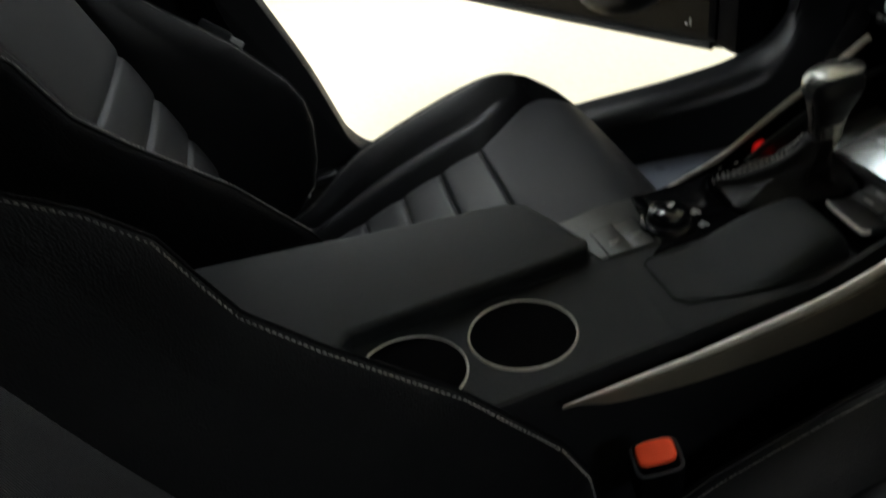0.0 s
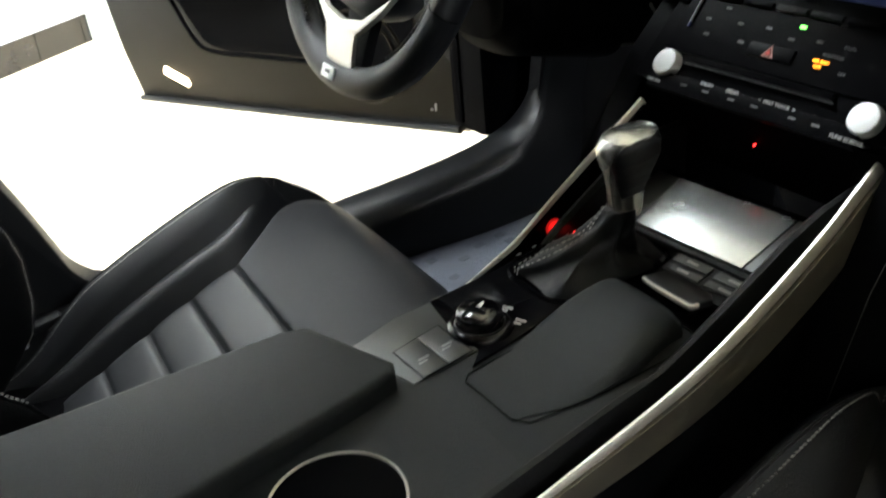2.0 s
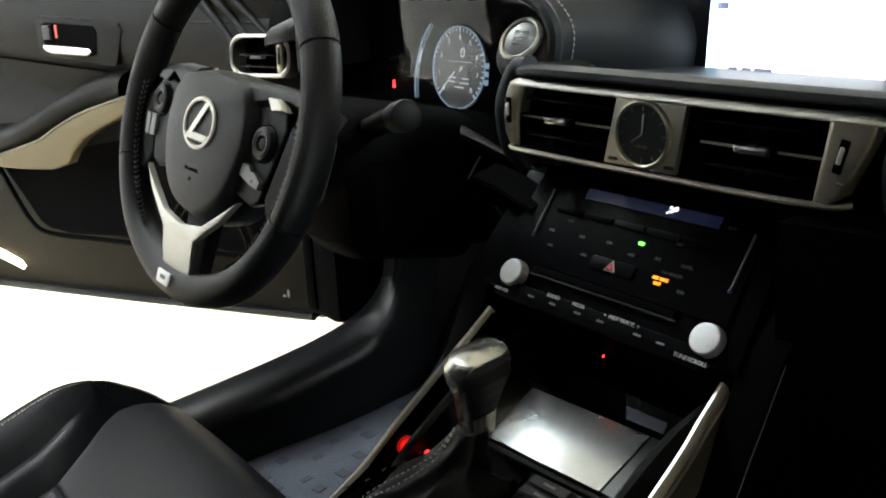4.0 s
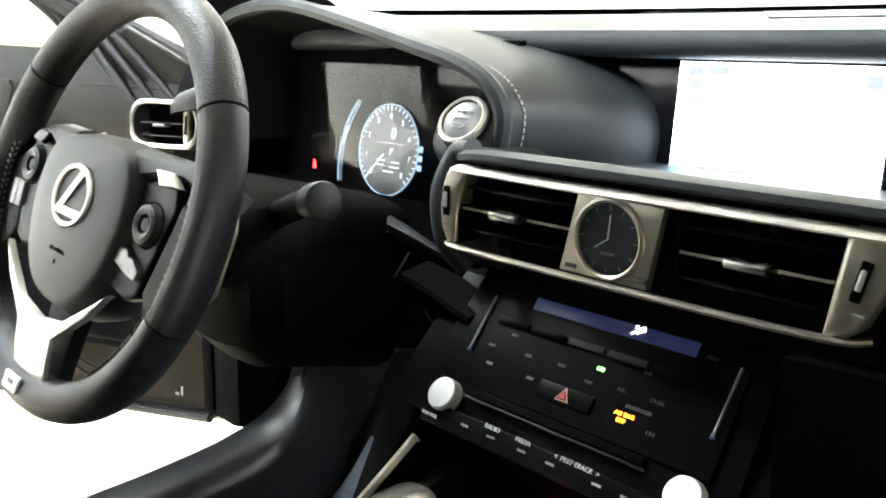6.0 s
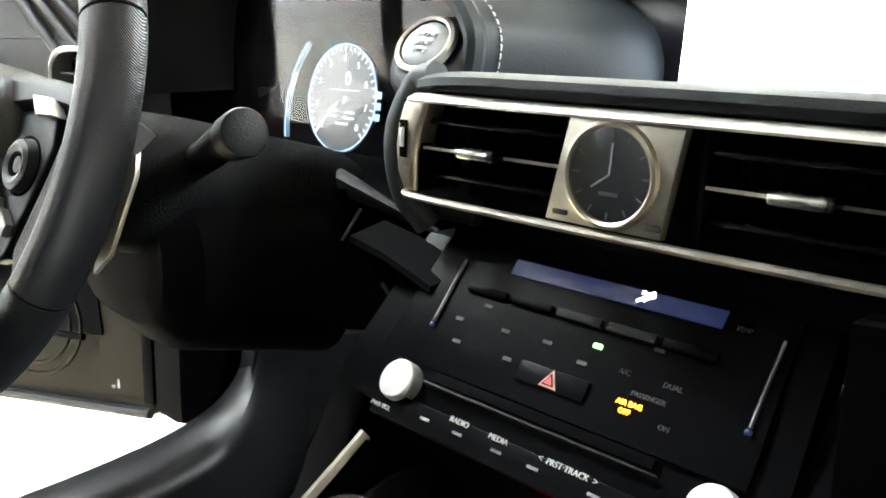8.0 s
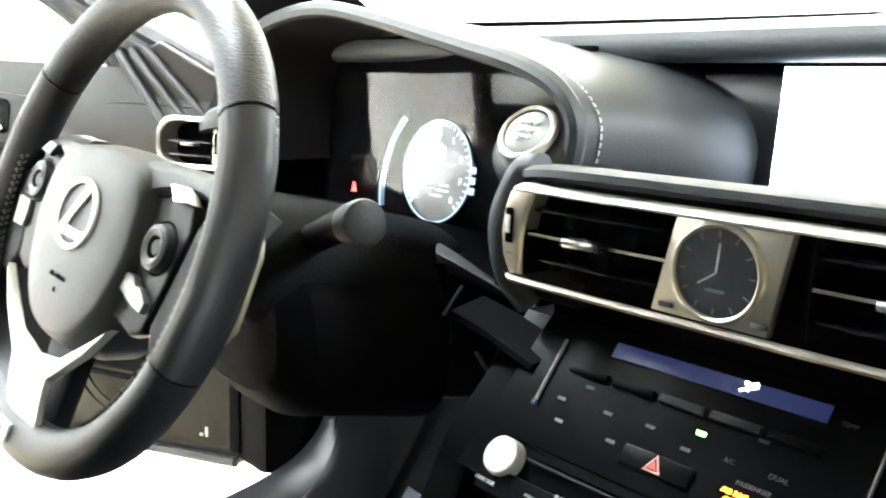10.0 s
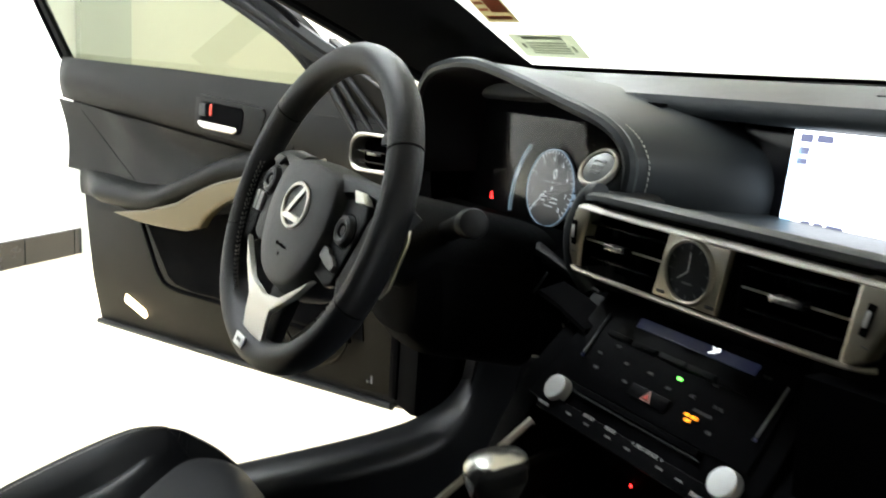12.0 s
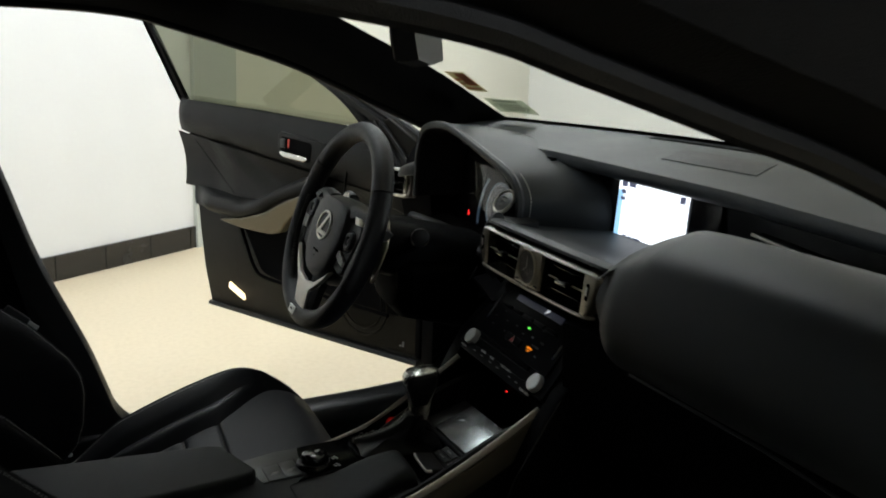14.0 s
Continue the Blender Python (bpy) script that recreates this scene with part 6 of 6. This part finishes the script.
# ---- driver's floor mat and pedals ----
fm = thing("floor_mat", "blue-grey protective paper mat with printed marks in the footwell", "floor mat", at=(-0.43, 0.6, 0.27))


def mat_sheet(u, v):
    x = -0.645 + 0.45 * u
    y = 0.40 + 0.46 * v
    return Vector((x, y, 0.275 + 0.004 * math.sin(19 * x + 7 * y) * math.sin(13 * y) + 0.30 * smooth(0.75, 1.05, y)))


part("sheet", sheet(mat_sheet, 24, 24, back=(0, 0, -0.004)), MATCL, fm)
b = bmesh.new()
for r_ in range(9):
    for k in range(12):
        u0, v0 = 0.06 + 0.075 * k + 0.02 * (r_ % 2), 0.08 + 0.10 * r_ + 0.03 * k / 12
        if (k * 7 + r_ * 3) % 5 > 1 and not (r_ in (2, 5) and k > 6) and v0 < 0.97:
            p, q = mat_sheet(u0, v0), mat_sheet(u0 + 0.02, v0)
            box((p.x, p.y, (p.z + q.z) / 2 + 0.0012), (0.011 + 0.004 * ((k + r_) % 3), 0.017, 0.0008), (0, 0, 8), bev=0, bm=b)
tagged(part("printed_marks", b, mat("mat_print", (0.030, 0.035, 0.048), 0.9, var=0.3, blotch=60), fm), kind="stuff")
for x, w, h in ((-0.36, 0.06, 0.05), (-0.24, 0.05, 0.11)):
    ped = thing("pedal", "black rubber-faced pedal in the footwell", "pedal", at=(x, 0.82, 0.42), group="pedals")
    part("pad", box((x, 0.80, 0.44), (w, 0.014, h), (28, 0, 0), bev=0.005), HARD, ped)
    part("arm", rod((x, 0.81, 0.45), (x, 0.93, 0.62), 0.007), DARK, ped)

# ---- driver's door, open ----
DM = basis((-1.806, 0.299, 0.0), (0.931, 0.365, 0), (-0.365, 0.931, 0))   # x towards the hinge, y outwards, z up
door = thing("car_door", "open black car door with leather trim and a tinted window", "car door", at=(-0.83, 0.68, 0.3))


def door_part(name, bm, material, parent=None, label="", sharp=40):
    bmesh.ops.transform(bm, matrix=DM, verts=bm.verts)
    return part(name, bm, material, parent or door, label, sharp)


UPR = basis((0, 0, 0), (1, 0, 0), (0, 0, 1))   # x, y of a polygon become along and up; its height points to the seats
outline = [(0.014, 0.300), (-0.030, 0.42), (-0.055, 0.55), (-0.082, 0.74), (-0.128, 0.90), (-0.155, 0.945), (-0.145, 0.968), (0.30, 0.962), (0.86, 0.945), (1.05, 0.93), (1.07, 0.60), (1.075, 0.42), (1.06, 0.378), (0.60, 0.342)]
door_part("shell", prism([(x, z) for x, z in outline], 0.06, UPR @ pose(0, 0, -0.075)), PAINT, None, "black painted door shell")
door_part("lower_panel", prism([(0.028, 0.325), (-0.015, 0.42), (-0.045, 0.60), (0.95, 0.60), (1.05, 0.5), (1.05, 0.41), (1.03, 0.400), (0.60, 0.364)], 0.016, UPR @ pose(0, 0, -0.016), bev=0.004), DOORLOW, None, "brownish black lower panel")
door_part("inner_skin", prism([(x * 0.985 + 0.008, z * 0.982 + 0.011) for x, z in outline], 0.015, UPR @ pose(0, 0, -0.016)), DOORC)
door_part("bottom_seal", sweep([(0.02, -0.006, 0.310), (0.60, -0.006, 0.352), (1.055, -0.006, 0.388)], circle(8, 0.008)), HARD)


def upper(u, v):
    s = -0.145 + 1.19 * u
    low = 0.868 - 0.072 * (s + 0.12)
    z = low + (0.972 - 0.028 * u - low) * v
    return Vector((s + 0.0 * v, -0.004 - 0.034 * math.sin(math.pi * (0.12 + 0.80 * v)) * (0.4 + 0.6 * smooth(0, 0.05, u)), z))


door_part("upper_pad", sheet(upper, 50, 14), DOORC, None, "rolled leather window ledge")


def middle(u, v):
    s = -0.142 + 1.184 * u
    high = 0.866 - 0.072 * (s + 0.12)
    low = 0.690 + 0.02 * smooth(0.2, 0.5, u)
    z = low + (high - low) * v
    return Vector((s + 0.02 * (1 - v), -0.010 - 0.012 * v + 0.012 * math.sin(math.pi * v) - 0.014 * smooth(0.16, 0.30, u) * (1 - smooth(0.45, 0.62, u + 0.25 * v)), z))


door_part("middle_panel", sheet(middle, 50, 20), DOORC, None, "smooth dark leather panel")
door_part("panel_seam", dashes([(-0.02, -0.024, 0.845), (0.06, -0.025, 0.80), (0.16, -0.026, 0.74), (0.22, -0.022, 0.70)], (0, -1, 0), 0.0121, 0.011, 0.0012), DARK)


def arm(u, v):
    s = -0.055 + 0.755 * u
    lift = 0.12 * smooth(0.45, 1.0, u)
    a = v * math.pi
    deep = 0.066 * smooth(0, 0.28, u) * (1 - 0.35 * smooth(0.6, 1, u)) + 0.008
    return Vector((s, -0.006 - deep * math.sin(a) ** 0.8, 0.664 + lift + 0.034 * math.cos(a)))


door_part("armrest", sheet(arm, 50, 16), DOORC, None, "padded door armrest")
grip = [(0.215, 0.628), (0.35, 0.653), (0.474, 0.687), (0.55, 0.722), (0.63, 0.752), (0.745, 0.782), (0.745, 0.750), (0.66, 0.718), (0.61, 0.695), (0.575, 0.668), (0.556, 0.645), (0.50, 0.629), (0.41, 0.624), (0.32, 0.622)]
door_part("grip_trim", prism(grip, 0.022, UPR @ pose(0, 0, 0.058), bev=0.007, seg=3), CHAMP, None, "champagne satin grip trim")
# thin strip added to paint the light along the grip's upper edge
door_part("grip_lit_edge", sweep(spline([(x, -0.0805, z - 0.004) for x, z in grip[1:6]], 6), circle(8, 0.0022), up=(0, -1, 0.1)), SKIRT, None, "pale strip for the lit upper edge of the grip")
# a flat sheet: the pocket's depth is only shade put into its colour
door_part("pocket", prism([(0.232, 0.606), (0.40, 0.640), (0.62, 0.68), (0.95, 0.70), (0.97, 0.49), (0.56, 0.480), (0.428, 0.470), (0.36, 0.474), (0.329, 0.486)], 0.002, UPR @ pose(0, 0, 0.001)), DARK, None, "flat black sheet for the shade inside the door pocket")
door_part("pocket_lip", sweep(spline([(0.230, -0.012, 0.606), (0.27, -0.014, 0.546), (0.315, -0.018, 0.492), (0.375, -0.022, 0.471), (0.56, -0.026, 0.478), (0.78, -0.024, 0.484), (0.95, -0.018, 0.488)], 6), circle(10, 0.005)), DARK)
door_part("door_lamp", prism([(-0.050, -0.008), (-0.046, 0.010), (0.040, 0.010), (0.052, 0.0), (0.046, -0.010), (-0.044, -0.012)], 0.004, UPR @ pose(0.190, 0.3850, 0.002, 0, 0, -15), bev=0.001), AMBERL, None, "lit warm door lamp")
# latch handle
hb = door_part("handle_bezel", prism([(0.458, 0.848), (0.462, 0.908), (0.476, 0.916), (0.684, 0.900), (0.692, 0.888), (0.666, 0.828), (0.656, 0.824), (0.468, 0.842)], 0.010, UPR @ pose(0.022, 0, 0.030), bev=0.003), DOORC)
door_part("handle_bowl", prism([(0.480, 0.856), (0.478, 0.896), (0.488, 0.903), (0.618, 0.896), (0.626, 0.886), (0.618, 0.846), (0.606, 0.842)], 0.002, UPR @ pose(0.022, 0, 0.0395)), DARK, hb)
door_part("handle_lever", prism([(0.482, 0.858), (0.486, 0.864), (0.546, 0.861), (0.610, 0.857), (0.616, 0.850), (0.602, 0.843), (0.506, 0.846), (0.492, 0.850)], 0.010, UPR @ pose(0.022, 0, 0.0405), bev=0.004, seg=3), CHROME, hb, "polished chrome lever")
door_part("lock_knob", box((0.518, -0.044, 0.885), (0.022, 0.008, 0.026), bev=0.004), BTN, hb)
door_part("lock_flag", box((0.542, -0.0425, 0.886), (0.007, 0.003, 0.024), (0, 6, 0), bev=0.001), REDSOFT, hb, "red lock flag")
# speaker and edge details low at the hinge
for k, rr in enumerate((0.085, 0.105)):
    door_part("speaker_rim", sweep([(0.84 + rr * math.cos(a), -0.017, 0.505 + rr * 0.85 * math.sin(a)) for a in [2 * math.pi * j / 40 for j in range(40)]], circle(6, 0.003), closed=True, up=(0, 1, 0)), DOORLOW)
b = box((1.012, -0.0185, 0.430), (0.004, 0.002, 0.014), (0, 0, 0), bev=0)
box((1.002, -0.0185, 0.424), (0.006, 0.002, 0.004), (0, 0, 0), bev=0, bm=b)
door_part("sill_tag", b, GREYP)
# window sash and glass
top = [(-0.150, 0.0, 0.955), (-0.172, -0.06, 1.10), (-0.190, -0.115, 1.235), (-0.14, -0.125, 1.258), (0.10, -0.13, 1.262), (0.34, -0.12, 1.240), (0.58, -0.088, 1.165), (0.72, -0.060, 1.100), (0.79, -0.042, 1.057), (0.83, -0.02, 1.01), (0.865, 0.0, 0.955)]
fine = spline(top, 5)
door_part("window_sash", sweep([p + Vector((0, 0.012, 0)) for p in fine], [(-0.017, -0.010), (0.017, -0.010), (0.017, 0.006), (0.004, 0.010), (-0.012, 0.006)], up=(0, -1, 0.2)), HARD, None, "black window sash")
door_part("sash_seal", sweep([p + Vector((0, -0.004, 0.012)) for p in fine], circle(8, 0.006), up=(0, -1, 0.2)), DARK)


ribs = [p for p in fine if p.x > 0.30]
for dz, rr in ((0.024, 0.011), (0.040, 0.007)):
    door_part("sash_rib", sweep([p + Vector((-0.010, 0.006, -dz * smooth(0.30, 0.50, p.x))) for p in ribs], circle(10, rr), up=(0, -1, 0.2)), HARD)
door_part("sash_foot", sweep(spline([(0.76, -0.045, 1.062), (0.84, -0.03, 1.018), (0.93, -0.012, 0.975), (1.045, 0.0, 0.925)], 5), [(-0.022, -0.010), (0.022, -0.010), (0.022, 0.006), (0.008, 0.012), (0.0, 0.006), (-0.008, 0.012), (-0.022, 0.006)], up=(0, -1, 0.2)), HARD)


def pane(u, v):
    s = -0.15 + 1.01 * u
    z1 = 1.25 if s < 0.34 else 1.25 - (s - 0.34) * 0.57 if s < 0.86 else 0.955
    z1 = min(z1, 0.955 + (s + 0.16) * 14) if s < -0.12 else z1
    z = 0.95 + (z1 - 0.95) * v
    return Vector((s - 0.03 * max(0, z - 0.95) / 0.3 * (1 - u), 0.012 - 0.43 * max(0, z - 0.955), z))


g = door_part("window_pane", sheet(pane, 30, 12), DGLASS, None, "grey-green tinted pane")
g.visible_shadow = False
door_part("mirror_sail", prism([(0.84, 0.93), (1.05, 0.92), (1.045, 0.94), (0.93, 0.99), (0.84, 1.04)], 0.02, UPR @ pose(0, 0, -0.02), bev=0.004), HARD)
door_part("panel_arch", sweep(spline([(0.775, -0.030, 0.74), (0.787, -0.030, 0.83), (0.800, -0.031, 0.868), (0.820, -0.032, 0.889), (0.850, -0.032, 0.897), (0.93, -0.032, 0.899), (1.02, -0.032, 0.897)], 6), circle(8, 0.0028), up=(0, -1, 0.1)), DOORC, None, "arched seam of the speaker panel")
door_part("sail_cover", prism([(0.868, 0.952), (0.915, 0.895), (0.938, 0.845), (0.955, 0.77), (1.06, 0.75), (1.07, 0.93), (0.95, 0.985)], 0.022, UPR @ pose(0, 0, 0.008), bev=0.006, seg=3), DOORLOW, None, "dark sail cover at the hinge")
for k in range(3):
    door_part("sail_rib", sweep(spline([(0.875 + 0.026 * k, -0.030 - 0.003 * k, 0.968 + 0.004 * k), (0.925 + 0.028 * k, -0.034, 0.915 + 0.008 * k), (0.985 + 0.030 * k, -0.034, 0.852 + 0.012 * k)], 5), circle(10, 0.0075 - 0.001 * k), up=(0, -1, 0.2)), HARD)
door_part("hinge_edge", box((1.06, 0.03, 0.665), (0.02, 0.09, 0.52), bev=0.006), DARK)
for z in (0.42, 0.80):
    door_part("hinge", box((1.10, 0.02, z), (0.08, 0.03, 0.05), bev=0.006), DARK)
for z0, z1 in ((0.70, 0.745), (0.55, 0.57)):
    door_part("latch", box((-0.06 - 0.05 * (z0 - 0.55), 0.03, (z0 + z1) / 2), (0.014, 0.04, z1 - z0), bev=0.003), BTN)

# ---- rear view mirror and stickers ----
mir = thing("rear_view_mirror", "black rear view mirror under the roof edge", "mirror", at=(0.0, 0.36, 1.17))
MM = pose(-0.005, 0.352, 1.145, 8, 0, -30)
for name, bm, m in (("housing", prism([(-0.105, -0.026), (-0.112, 0.0), (-0.104, 0.030), (0, 0.034), (0.104, 0.030), (0.112, 0.0), (0.105, -0.026), (0, -0.032)], 0.03, pose(0, 0.015, 0, 90, 0, 0), bev=0.008, seg=3), HARD),
                    ("glass", prism([(-0.098, -0.022), (-0.104, 0.0), (-0.097, 0.026), (0, 0.029), (0.097, 0.026), (0.104, 0.0), (0.098, -0.022), (0, -0.027)], 0.001, pose(0, -0.0155, 0, 90, 0, 0)), mat("mirror_glass", (0.7, 0.72, 0.72), 0.03, metal=1.0, var=0))):
    bmesh.ops.transform(bm, matrix=MM, verts=bm.verts)
    part(name, bm, m, mir)
part("stem", rod((-0.005, 0.37, 1.16), (0.01, 0.44, 1.235), 0.010), HARD, mir)


def sticker(label, x, z, w, h, m, bars):
    """A paper label on the inside of the windshield."""
    o = Vector((x, screen_y(x, z) - 0.003, z))
    dx = Vector((0.02, screen_y(x + 0.02, z) - screen_y(x, z), 0))
    dz = Vector((0, screen_y(x, z + 0.01) - screen_y(x, z), 0.01))
    M = basis(o, dx, dz)
    st = thing("window_sticker", label, "sticker", at=o, group="windshield stickers")
    q = box((0, 0, 0), (w, h, 0.0006), bev=0)
    bmesh.ops.transform(q, matrix=M, verts=q.verts)
    part("paper", q, m, st)
    for bx, by, bw, bh, bmat in bars:
        q = box((bx * w, by * h, 0.0006), (bw * w, bh * h, 0.0005), bev=0)
        bmesh.ops.transform(q, matrix=M, verts=q.verts)
        part("print_bar", q, bmat, st)


sticker("grey-green paper sticker with dark print on the windshield", -0.540, 1.036, 0.112, 0.062, STICKG, [(0, 0.36, 0.62, 0.12, STICKD)] + [(0.0, 0.14 - 0.11 * k, 0.62 - 0.04 * (k % 2), 0.045, STICKD) for k in range(5)] + [(-0.38, 0.0, 0.04, 0.2, STICKD), (0.38, -0.1, 0.04, 0.25, STICKD)])
sticker("pale yellow and red printed sticker on the windshield", -0.548, 1.083, 0.055, 0.080, STICKY, [(0.18, 0.12, 0.55, 0.6, STICKR), (-0.30, 0.1, 0.3, 0.08, STICKR), (-0.30, -0.1, 0.3, 0.08, STICKR), (0, -0.35, 0.8, 0.1, STICKR)])
